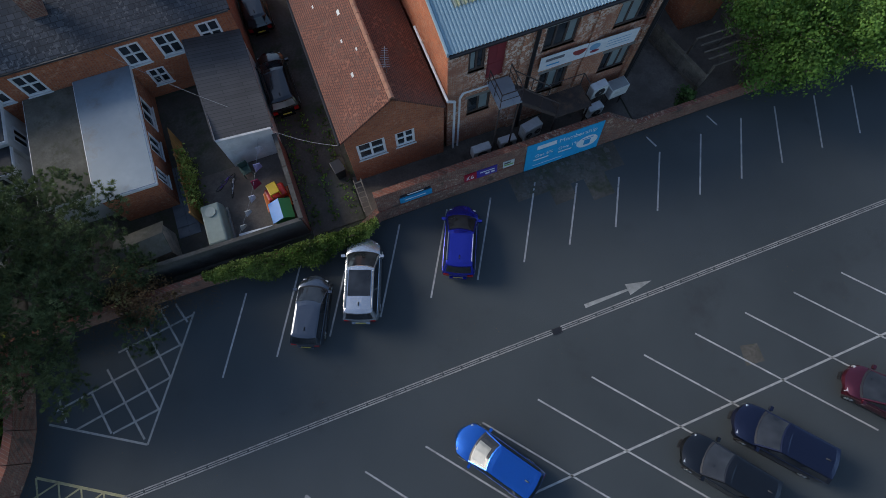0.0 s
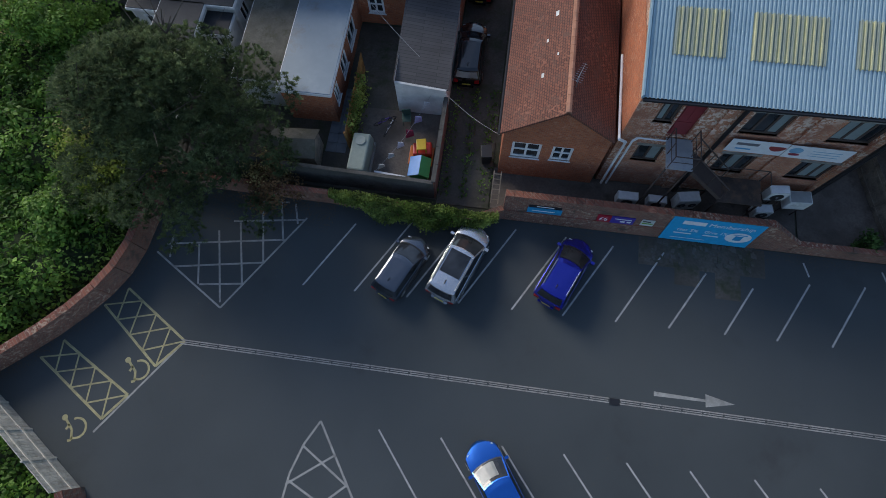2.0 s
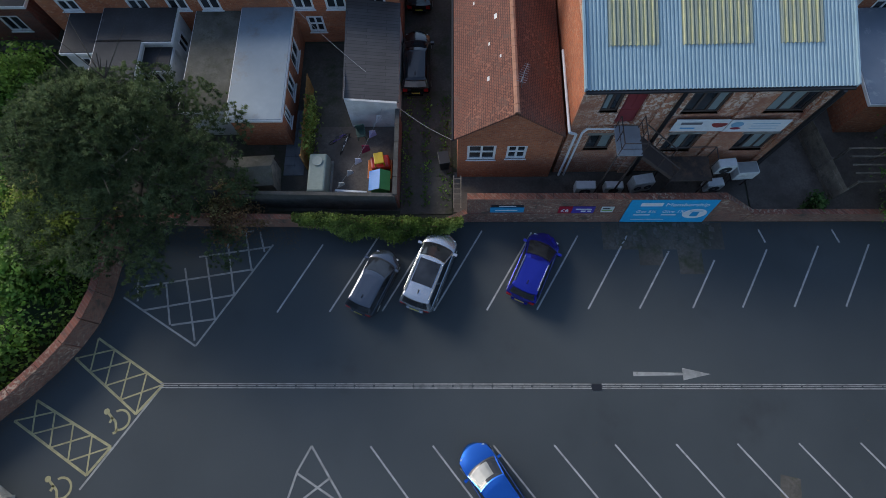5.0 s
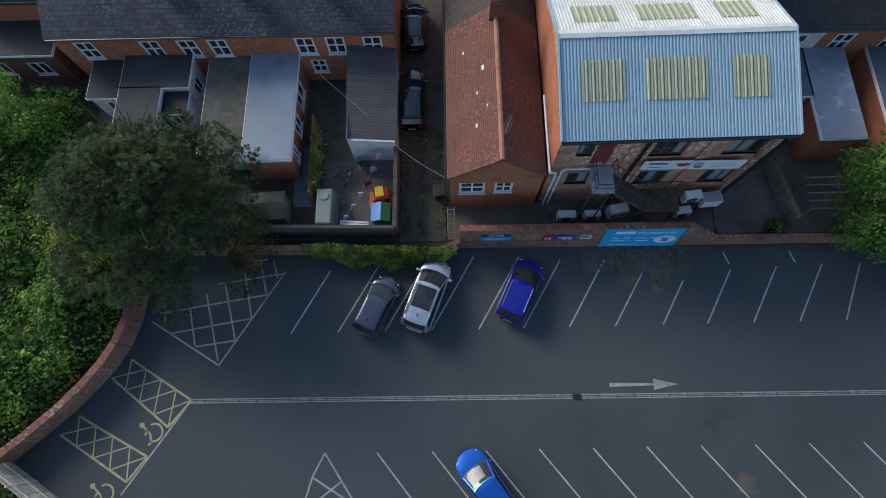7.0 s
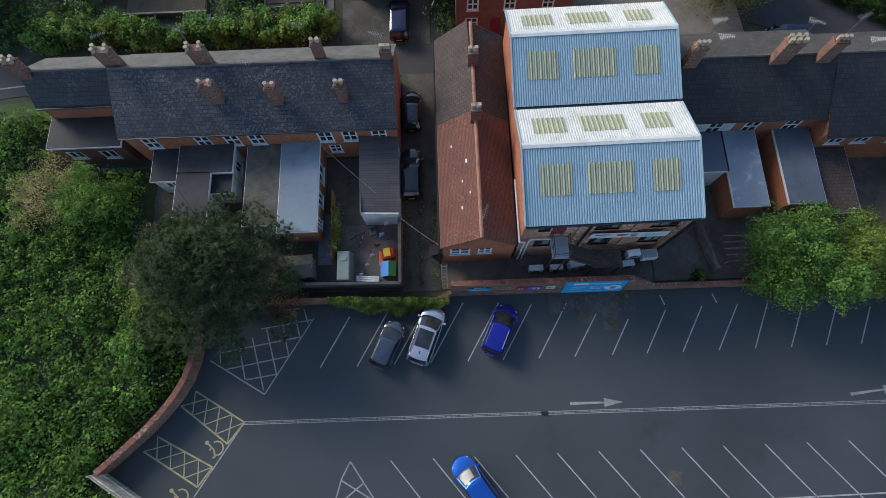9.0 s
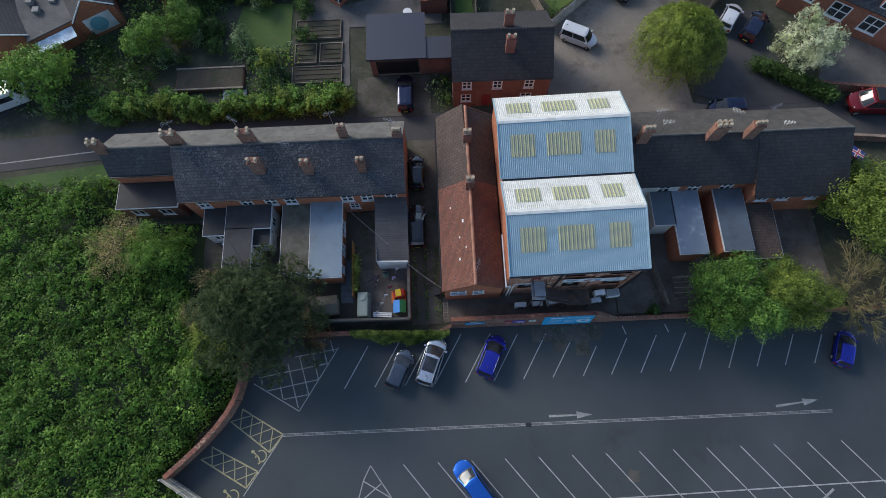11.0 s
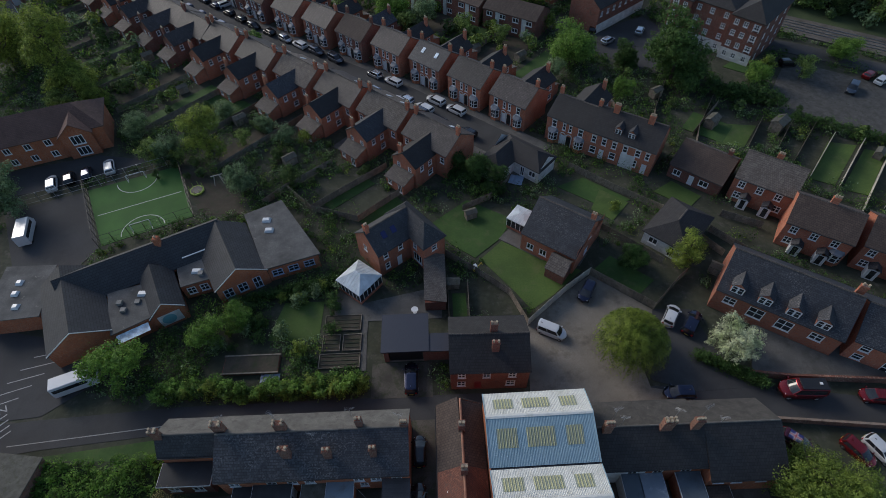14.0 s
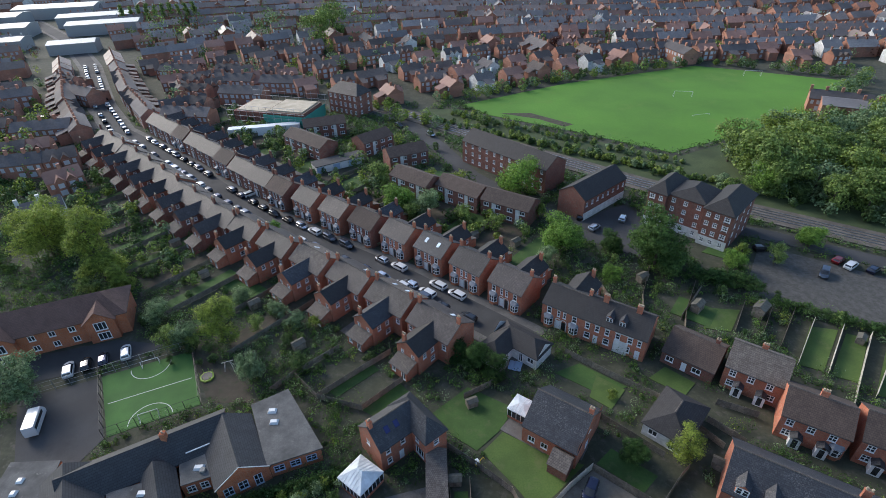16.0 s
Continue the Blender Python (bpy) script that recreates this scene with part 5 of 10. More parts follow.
part("pipe", Shape().tube((-1.62, 16.4, 5.0), (-1.62, 11.62, 5.0), 0.07, 8), WHITE, pip)
part("pipe", Shape().tube((-1.62, 11.62, 5.0), (-1.2, 11.75, 4.6), 0.07, 8).tube((-1.2, 11.75, 4.6), (-1.2, 11.75, 0.1), 0.07, 8), WHITE, pip)
part("pipe", Shape().tube((-0.75, 11.8, 5.0), (-0.92, 11.78, 4.7), 0.06, 8).tube((-0.92, 11.78, 4.7), (-0.92, 11.78, 0.1), 0.06, 8), WHITE, pip)
part("pipe", Shape().tube((-0.75, 11.8, 5.0), (0.7, 11.8, 5.0), 0.045, 8), WHITE, pip)
dp = thing("downpipe", "black iron downpipe between the works windows", "pipe")
part("pipe", Shape().tube((2.75, 11.76, 8.2), (2.75, 11.76, 0.1), 0.1, 8), BLACK, dp)
dp2 = thing("downpipe", "black iron downpipe at the works corner", "pipe")
part("pipe", Shape().tube((9.3, 11.72, 8.2), (9.3, 11.72, 0.1), 0.12, 8), BLACK, dp2)
aerial("tv_aerial", "bent television aerial on the annex ridge", -4.1, 13.0, 6.8, 70, 0.9)
for x, y, z, t, h in ((-30.4, 26.2, 8.4, 20, 1.6), (-24.8, 26.4, 8.4, -30, 1.5), (-16.4, 26.6, 8.3, 10, 1.5), (-11.2, 26.0, 8.0, 160, 1.2), (-20.6, 24.6, 7.3, 170, 1.2), (12.2, 25.2, 7.6, 10, 2.6), (13.0, 24.6, 7.4, 0, 1.9), (18.6, 24.8, 8.4, -20, 1.8), (21.8, 25.0, 8.3, 25, 2.0), (23.8, 24.4, 7.2, 0, 1.4)):
    aerial("tv_aerial", "thin television aerial beside the chimney", x, y, z, t, h)

# ---- car park markings ----
def line(name, a, b, w, m, label, z=0.006, category="road marking"):
    a, b = Vector((*a, 0)), Vector((*b, 0))
    d = (b - a).normalized()
    n = Vector((-d.y, d.x, 0)) * w / 2
    s = Shape().prism([tuple((p)[:2]) for p in (a - n, b - n, b + n, a + n)], -0.05, z)
    return tagged(part(name, s, m), label, category, kind="structure")


BAYS = (-16.6, -13.8, -11.0, -8.25, -5.45, -2.8, -0.1, 2.6, 5.4, 8.0, 10.7, 13.4, 16.1, 18.8, 21.4, 24.0, 26.7)
TOPS = (7.6, 8.4, 8.5, 8.4, 8.3, 8.1, 8.1, 7.2, 6.7, 7.3, 7.5, 7.6, 7.6, 7.4, 7.2, 7.0, 6.9)
for x, y in zip(BAYS, TOPS):
    line("parking_line", (x, 3.8 + 0.012 * (x + 16)), (x + (y - 3.8) * (0.57 if x < 5 else 0.53 if x < 14 else 0.42), y), 0.09, PAINT_W, "worn white parking bay line on asphalt")
for x in (9.6, 13.6):
    line("parking_line", (x, 8.45), (x + 0.25, 7.7), 0.09, PAINT_W, "worn stub of a white parking line by the wall")
for k in range(14):
    x = -11.2 + 2.965 * k if k else -11.3
    y = -2.85 + 0.035 * k
    line("parking_line", (x, y), (x + 6.0, y - 7.3), 0.085, PAINT_W, "worn white parking bay line on asphalt")
line("parking_line", (-7.0, -6.62), (42, -5.5), 0.1, PAINT_W, "worn white line between two rows of bays")
hatch = thing("hatched_area", "worn white hatched no-parking triangle in the corner", "road marking", kind="structure")
tip = thing("hatched_area", "worn white hatched bay end with a rounded tip", "road marking", kind="structure")


LAID = [0]


def stripe(owner, a, b, w=0.1, m=None):
    LAID[0] += 1
    top = 0.005 + 0.0011 * (LAID[0] % 9)
    a, b = Vector((a[0], a[1], 0)), Vector((b[0], b[1], 0))
    d = (b - a).normalized()
    n = Vector((-d.y, d.x, 0)) * w / 2
    part("stripe", Shape().prism([tuple(p[:2]) for p in (a - n, b - n, b + n, a + n)], -0.05, top), m or PAINT_W, owner)


for a, b in (((-25.0, 4.6), (-20.7, 2.0)), ((-20.7, 2.0), (-17.2, 7.6)), ((-19.94, 8.27), (-18.38, 8.38)), ((-21.25, 6.88), (-17.33, 7.46)), ((-24.58, 5.11), (-18.17, 6.17)), ((-23.82, 3.89), (-18.95, 4.75)), ((-22.16, 3.1), (-19.81, 3.44)), ((-24.41, 5.8), (-24.2, 4.38)), ((-22.81, 5.33), (-22.24, 3.12)), ((-21.92, 6.24), (-20.79, 2.29)), ((-20.85, 6.85), (-19.88, 3.43)), ((-19.88, 8.19), (-19.03, 4.75)), ((-18.83, 8.33), (-18.23, 6.08)), ((-18.03, 8.35), (-17.65, 7.18))):
    stripe(hatch, a, b, 0.1, PAINT_OLD)
for a, b in (((-14.2, -2.85), (-11.2, -7.2)), ((-14.2, -2.85), (-14.8, -4.0)), ((-14.8, -4.0), (-15.2, -5.4)), ((-15.2, -5.4), (-15.35, -7.2)), ((-14.8, -4.1), (-12.3, -5.6)), ((-15.2, -5.7), (-11.5, -7.4)), ((-13.2, -4.3), (-15.3, -5.9)), ((-12.35, -5.5), (-14.6, -7.6))):
    stripe(tip, a, b, 0.1, PAINT_OLD)
yel = lambda label: thing("hatched_bay", label, "road marking", kind="structure", group="yellow hatched strips")
for (ax, ay), (bx, by), (cx, cy), (dx, dy) in ((((-22.05, 0.05), (-23.2, -1.4), (-26.9, 1.35), (-25.9, 2.4))), (((-24.15, -2.95), (-25.1, -4.25), (-29.3, -1.75), (-28.4, -0.75)))):
    o = yel("worn yellow cross-hatched strip beside the disabled bay")
    A, Bq, C, D = Vector((ax, ay)), Vector((bx, by)), Vector((cx, cy)), Vector((dx, dy))
    stripe(o, A, D, 0.12, PAINT_Y), stripe(o, Bq, C, 0.12, PAINT_Y), stripe(o, A, Bq, 0.12, PAINT_Y)
    for k in range(4):
        p0, p1 = A.lerp(D, k / 4), A.lerp(D, (k + 1) / 4)
        q0, q1 = Bq.lerp(C, k / 4), Bq.lerp(C, (k + 1) / 4)
        stripe(o, p0, q1, 0.08, PAINT_Y), stripe(o, q0, p1, 0.08, PAINT_Y)
line("parking_line", (-22.05, 0.05), (-25.3, -4.9), 0.1, PAINT_OLD, "worn white line along the disabled bays")


def arrow(x, y, turn):
    o = tagged(part("arrow_marking", Shape().prism([(-3.9, -0.11), (-1.4, -0.06), (-1.4, 0.06), (-3.9, 0.11)], -0.05, 0.006).prism([(-1.4, -0.31), (0, 0), (-1.4, 0.31)], -0.05, 0.006), PAINT_OLD), "worn white direction arrow painted on asphalt", "road marking", kind="structure")
    o.matrix_basis = pose(x, y, 0, 0, 0, turn)


arrow(5.8, 0.66, 0), arrow(26.2, 1.1, 6), arrow(22.5, -8.5, 215)
# the drain: a row of concrete channel blocks with slots
channel = thing("drainage_channel", "long line of pale concrete drainage channel blocks", "drain", kind="structure")
blk = Shape().box(-0.49, -0.13, -0.1, 0.49, -0.07, 0.014).box(-0.49, 0.07, -0.1, 0.49, 0.13, 0.014).box(-0.45, -0.02, -0.1, 0.45, 0.02, 0.014).mesh("channel_block", surface("worn_channel_concrete", (0.3, 0.3, 0.29), (0.4, 0.4, 0.38), (0.16, 0.16, 0.15), 0.9, grain=10, patch=1.5, tint=0.12))
for k in range(49):
    part("channel_block", blk, None, channel, at=pose(-0.75 - (21 - k) if k < 22 else 0.75 + (k - 22), 0.002 * k, 0))
part("grating", Shape().box(-0.24, -0.16, -0.1, 0.24, 0.16, 0.02), BLACK, channel, "black cast-iron grating", at=pose(0, 0.0, 0))


def wheelchair(x, y, turn):
    """The painted wheelchair sign: head, back, seat, leg and the wheel's arc."""
    o = thing("disabled_symbol", "worn yellow painted wheelchair symbol in the bay", "road marking", pose(x, y, 0, 0, 0, turn), "disabled bay symbols", "structure")
    part("head", Shape().tube((-0.55, 0.42, -0.05), (-0.55, 0.42, 0.006), 0.15, 12), PAINT_Y, o)
    for nm, a, b in (("back", (-0.45, 0.34), (0.0, -0.08)), ("arm", (-0.2, 0.15), (-0.3, -0.12)), ("leg", (0.0, -0.08), (0.12, -0.55)), ("foot", (0.12, -0.55), (-0.05, -0.62))):
        p, q = Vector((*a, 0)), Vector((*b, 0))
        n = Vector((-(q - p).normalized().y, (q - p).normalized().x, 0)) * 0.06
        part(nm, Shape().prism([tuple(v[:2]) for v in (p - n, q - n, q + n, p + n)], -0.05, 0.006), PAINT_Y, o)
    s = Shape()
    for k in range(12):
        a0, a1 = radians(-105 + 19 * k), radians(-105 + 19 * (k + 1))
        s.prism([(0.2 + r * math.cos(w), 0.02 + r * math.sin(w)) for r, w in ((0.42, a0), (0.53, a0), (0.53, a1), (0.42, a1))], -0.05, 0.006)
    part("wheel", s, PAINT_Y, o)


wheelchair(-24.15, -1.7, 0), wheelchair(-26.4, -4.85, 0)
s = Shape()
cr = random.Random(3)
for k in range(55):
    s.prism([(x0 := cr.uniform(1.2, 7.5), y0 := cr.uniform(7.4, 8.8)), (x0 + cr.uniform(0.1, 0.3), y0 - 0.05), (x0 + cr.uniform(0.1, 0.3), y0 + 0.2), (x0, y0 + cr.uniform(0.1, 0.3))], -0.03, cr.uniform(0.01, 0.05))
tagged(part("rubble", s, RUBBLE), "broken concrete and grit under the blue board", "rubble", kind="stuff")
for x0, y0, x1, y1 in ((1.0, 7.3, 7.6, 8.85), (2.9, 6.4, 4.2, 7.3), (5.0, 5.9, 6.3, 7.3)):
    sheet("tarmac_patch", [(x0, y0), (x1, y0), (x1, y1), (x0, y1)], 0.003, DIRT, "rough repaired patch in the asphalt", "patch")
sheet("tarmac_patch", [(8.2, -5.0), (9.2, -5.1), (9.3, -4.2), (8.4, -4.0)], 0.003, DIRT, "dark oil stain on the asphalt", "stain")

LITTER = surface("dry_needle_litter", (0.11, 0.075, 0.045), (0.16, 0.115, 0.07), (0.06, 0.06, 0.03), 0.95, grain=20, patch=2, bumpy=0.2)
lt, lr = Shape(), random.Random(17)
for _ in range(7000):
    k = lr.random()
    if k < 0.5:
        x, y = -25.2 + 9.5 * lr.random(), 8.7 - abs(lr.gauss(0, 0.9))
    elif k < 0.75:
        f = lr.random()
        x, y = -25.5 - 6.0 * f * f + abs(lr.gauss(0, 0.6)), 8 - 11 * f
    elif k < 0.9:
        x, y = lr.uniform(-6, 30), 8.75 - abs(lr.gauss(0, 0.35))
    else:
        x, y = lr.uniform(-30, 28), lr.uniform(-6, 8.5)
    a, q = lr.uniform(0, 3.14), lr.uniform(0.012, 0.04)
    c, d = q * math.cos(a), q * math.sin(a)
    lt.face([(x - c, y - d, 0.016), (x + d * 0.5, y - c * 0.5, 0.02), (x + c, y + d, 0.016), (x - d * 0.5, y + c * 0.5, 0.024)])
tagged(part("leaf_litter", lt, LITTER), "scattered brown needles and leaf litter on the asphalt", "litter", kind="stuff")

# ---- town houses ----
TURN_N = math.degrees(math.atan2(U.y, U.x)) + 180   # fronts of the north side look to the street


def bay_window(o, x, y, w=2.0, d=0.7, h=2.5, roof=None):
    """A canted white bay on the ground floor, with a pane in each of its three sides."""
    out = [(x - w / 2, y), (x - w / 2 + 0.5, y - d), (x + w / 2 - 0.5, y - d), (x + w / 2, y)]
    b = part("bay", Shape().prism(out, 0.0, 0.75), BRICK, o)
    inner = [(x + (px - x) * 0.98, y + (py - y) * 0.97) for px, py in out]
    part("bay_frame", Shape().prism(inner, 0.75, h), WHITE, b)
    g = Shape()
    for (ax, ay), (bx, by) in zip(inner, inner[1:]):
        u = Vector((bx - ax, by - ay, 0))
        n = Vector((u.y, -u.x, 0)).normalized() * 0.012
        cells = 2 if u.length > 0.95 else 1
        for i in range(cells):
            f0, f1 = (i + 0.14) / cells, (i + 0.86) / cells
            for z0, z1 in ((0.92, 1.55), (1.68, h - 0.2)):
                p, q = Vector((ax, ay, 0)) + u * f0 + n, Vector((ax, ay, 0)) + u * f1 + n
                g.face([(p.x, p.y, z0), (q.x, q.y, z0), (q.x, q.y, z1), (p.x, p.y, z1)])
    part("pane", g, GLASS, b)
    top = [(x - w / 2 - 0.12, y), (x - w / 2 + 0.42, y - d - 0.14), (x + w / 2 - 0.42, y - d - 0.14), (x + w / 2 + 0.12, y)]
    part("bay_roof", Shape().hull([[(px, py, h) for px, py in top], [(px, py, h + 0.07) for px, py in top], [(x + (px - x) * 0.7, y + (py - y) * 0.1, h + 0.6) for px, py in top]]), roof or LEAD, b)


def head_stone(o, x, z, w, y):
    """A white painted lintel with splayed ends."""
    s = Shape().hull([[(x - w / 2, y - 0.05, z), (x + w / 2, y - 0.05, z), (x + w / 2, y + 0.02, z), (x - w / 2, y + 0.02, z)], [(x - w / 2 - 0.12, y - 0.05, z + 0.24), (x + w / 2 + 0.12, y - 0.05, z + 0.24), (x + w / 2 + 0.12, y + 0.02, z + 0.24), (x - w / 2 - 0.12, y + 0.02, z + 0.24)]])
    part("lintel", s, RENDER_W, o)


def rooflight(o, x, y, z, slope, m=None):
    """A tilted roof window on a slope that falls towards -y."""
    part("rooflight", Shape().slab((x - 0.35, y - 0.5, z - 0.5 * slope + 0.24), (x + 0.35, y - 0.5, z - 0.5 * slope + 0.24), (x + 0.35, y + 0.5, z + 0.5 * slope + 0.24), (x - 0.35, y + 0.5, z + 0.5 * slope + 0.24), 0.1), m or GLASS_P, o)


def semi_pair(label, wall_mat, roof_mat, wing=True, w=8.4, d=7.6, eave=5.3, ridge=7.7, bays=True, wing_mat=None, lights=0, wing_w=5.4):
    """Two joined houses: bays at the outer ends, paired doors in the middle, a lower shared wing at the back."""
    bx = w / 2 - 1.55
    front = []
    for k in (-1, 1):
        front += [(w / 2 + k * bx - 0.5, 3.2, w / 2 + k * bx + 0.5, 4.75), (w / 2 + k * 0.62 - 0.33, 3.25, w / 2 + k * 0.62 + 0.33, 4.7), (w / 2 + k * 0.62 - 0.45, 0.1, w / 2 + k * 0.62 + 0.45, 2.25)]
        if not bays:
            front.append((w / 2 + k * bx - 0.7, 0.9, w / 2 + k * bx + 0.7, 2.35))
    n = len(front) // 2
    back = [(0.5, 3.2, 1.5, 4.5), (w - 1.5, 3.2, w - 0.5, 4.5)]
    o = house("semi_detached_houses", label, None, w, d, eave, ridge, wall_mat, roof_mat, front, back, style="sash", doors={2: WHITE, 2 + n: BLACK}, stacks=[(-w / 2 + 0.35, 0.2, ridge + 1.5, 0.65, 3), (w / 2 - 0.35, 0.2, ridge + 1.5, 0.65, 3)], group="houses along the street")
    for k in (-1, 1):
        head_stone(o, k * bx, 4.75, 1.0, -d / 2), head_stone(o, k * 0.62, 4.7, 0.66, -d / 2)
        arch = Shape()
        for i in range(8):
            a0, a1 = math.pi * i / 8, math.pi * (i + 1) / 8
            arch.hull([[(k * 0.62 + r * math.cos(q), yy, 2.2 + r * math.sin(q)) for r, yy in ((0.46, -d / 2 - 0.05), (0.62, -d / 2 - 0.05), (0.62, -d / 2 + 0.02), (0.46, -d / 2 + 0.02))] for q in (a0, a1)])
        arch.box(k * 0.62 - 0.62, -d / 2 - 0.05, 0, k * 0.62 - 0.46, -d / 2 - 0.004, 2.2).box(k * 0.62 + 0.46, -d / 2 - 0.05, 0, k * 0.62 + 0.62, -d / 2 - 0.004, 2.2)
        part("door_surround", arch, RENDER_W, o)
        if bays:
            bay_window(o, k * bx, -d / 2)
    slope = (ridge - eave) / (d / 2)
    for i in range(lights):
        rooflight(o, (-1.9, 1.7)[i], -d * 0.22, eave + slope * d * 0.28, slope)
    if wing:
        y0, y1, ww = d / 2 - 0.1, d / 2 + 5.2, wing_w
        op = [(1.2, 3.0, 2.1, 4.2), (3.2, 0.9, 4.4, 2.1), (3.3, 3.0, 4.2, 4.1)]
        end = [(1.0, 3.0, 1.8, 4.1), (ww - 1.8, 3.0, ww - 1.0, 4.1)]
        s = Shape().wall((ww / 2, y0, 0), (0, 1, 0), y1 - y0, 4.7, op).wall((-ww / 2, y1, 0), (0, -1, 0), y1 - y0, 4.7, op).wall((ww / 2, y1, 0), (-1, 0, 0), ww, 4.7, end)
        s.face([(ww / 2, y1, 4.7), (-ww / 2, y1, 4.7), (0, y1, 6.6)])
        g = part("wing", s, wall_mat, o)
        part("wing_roof", Shape().slab((-ww / 2 - 0.2, y0 - 2.5, 4.66), (0, y0 - 2.5, 6.72), (0, y1 + 0.15, 6.72), (-ww / 2 - 0.2, y1 + 0.15, 4.66), 0.12).slab((0, y0 - 2.5, 6.72), (ww / 2 + 0.2, y0 - 2.5, 4.66), (ww / 2 + 0.2, y1 + 0.15, 4.66), (0, y1 + 0.15, 6.72), 0.12), wing_mat or TILE_K, g)
        glaze(o, (ww / 2, y0, 0), (0, 1, 0), op, "sash"), glaze(o, (-ww / 2, y1, 0), (0, -1, 0), op, "sash"), glaze(o, (ww / 2, y1, 0), (-1, 0, 0), end, "sash")
        lop = [(0.5, 0.8, 1.5, 2.0), (2.9, 0.1, 3.9, 2.05)]
        ls = Shape().wall((2.2, y1 + 2.6, 0), (-1, 0, 0), 4.4, 2.2, lop)
        ls.hull([[(x, y1, 0), (x, y1 + 2.6, 0), (x, y1 + 2.6, 2.2), (x, y1, 3.05)] for x in (-2.2, -2.1)]).hull([[(x, y1, 0), (x, y1 + 2.6, 0), (x, y1 + 2.6, 2.2), (x, y1, 3.05)] for x in (2.1, 2.2)])
        lean = part("scullery", ls, wall_mat, o)
        part("scullery_roof", Shape().slab((-2.35, y1 + 2.8, 2.2), (-2.35, y1, 3.1), (2.35, y1, 3.1), (2.35, y1 + 2.8, 2.2), 0.1), TILE_G, lean)
        glaze(lean, (2.2, y1 + 2.6, 0), (-1, 0, 0), lop, "two")
        chimney(o, 0.9, y1 - 0.4, 5.4, 7.8, 0.7, 0.5, 2, wall_mat)
    return o


PAIRS = [semi_pair("brick semi-detached pair with white bays and brown slate roof", BRICK_T, SLATE_M), semi_pair("dark brick semi-detached pair with bays and brown tiles", BRICK_D, TILE_B, wing_mat=SLATE),
         semi_pair("brick semi-detached pair with rooflights in grey slate", BRICK_T, SLATE, lights=2), semi_pair("brick terraced pair with brown slate roof and rear wing", BRICK_D, SLATE_M, w=10.4, bays=False, d=7.2, eave=5.0, ridge=7.4, wing_w=4.6, wing_mat=SLATE_M),
         semi_pair("broad brick pair with mottled slate roof and rear wing", BRICK_T, SLATE_M, w=10.4, lights=1), semi_pair("broad brick pair with blue slate wing behind", BRICK_T, TILE_G, w=10.4, wing_mat=SLATE, lights=2)]


def set_down(proto, x, y, turn, z=0.0, s=1.0):
    if not proto.get("used"):
        proto["used"] = 1
        proto.matrix_basis = grown(x, y, z, turn, s)
        return proto
    return copy_thing(proto, grown(x, y, z, turn, s))


for i in range(7):      # north side, pair by pair
    p = street(3.8 + 10.6 * i, 5.8 + 3.8)
    set_down(PAIRS[(0, 0, 2, 0, 1, 0, 0)[i]], p.x, p.y, TURN_N)
for i in range(9):
    p = street(78.6 + 10.4 * i, 5.8 + 3.6)
    set_down(PAIRS[3 if i % 3 else 1], p.x, p.y, TURN_N)
for i in range(5):      # south side, backs to the gardens
    p = street((7.4, 19.1, 30.9, 42.6, 54.3)[i], -6.4 - 3.8)
    set_down(PAIRS[(4, 5, 4, 5, 4)[i]], p.x, p.y, TURN_N + 180)
for i in range(10):
    p = street(66.4 + 10.4 * i, -6.2 - 3.6)
    set_down(PAIRS[3 if i % 4 else 4], p.x, p.y, TURN_N + 180)
# white-fronted terrace that closes the row
fr = [(0.8, 3.2, 1.7, 4.6), (2.7, 3.2, 3.6, 4.6), (4.6, 3.2, 5.5, 4.6), (6.6, 3.2, 7.5, 4.6), (8.8, 3.2, 9.8, 4.6), (10.6, 3.2, 11.4, 4.6), (0.8, 0.9, 2.0, 2.4), (2.6, 0.1, 3.5, 2.2), (4.5, 0.9, 5.7, 2.4), (6.4, 0.1, 7.3, 2.2), (8.2, 0.9, 9.6, 2.4), (10.5, 0.1, 11.4, 2.2)]
wt = house("terrace_house", "brick and white rendered terrace with dormers in slate roof", pose(28.8, 78.4, 0, 0, 0, -34.7), 12.2, 8.0, 5.3, 8.2, BRICK_T, TILE_K, fr, doors={7: WHITE, 9: BLACK, 11: WHITE}, stacks=[(-3.0, -0.3, 9.6, 1.0, 5), (3.2, -0.3, 9.6, 1.0, 5)], category="house")
part("render_band", Shape().box(0.4, -4.02, 0.02, 3.0, -4.004, 3.1), RENDER_W, wt, "white painted front"), part("render_band", Shape().box(0.4, -4.02, 4.7, 3.0, -4.004, 5.25), RENDER_W, wt, "white painted front")
for u, v0, u1, v1 in fr[:6]:
    head_stone(wt, (u + u1) / 2 - 6.1, v1, u1 - u, -4.0)
wt2 = semi_pair("brick semi-detached pair beside the white-fronted terrace", BRICK_T, TILE_K)
set_down(wt2, 20.7, 84.1, -38.5)


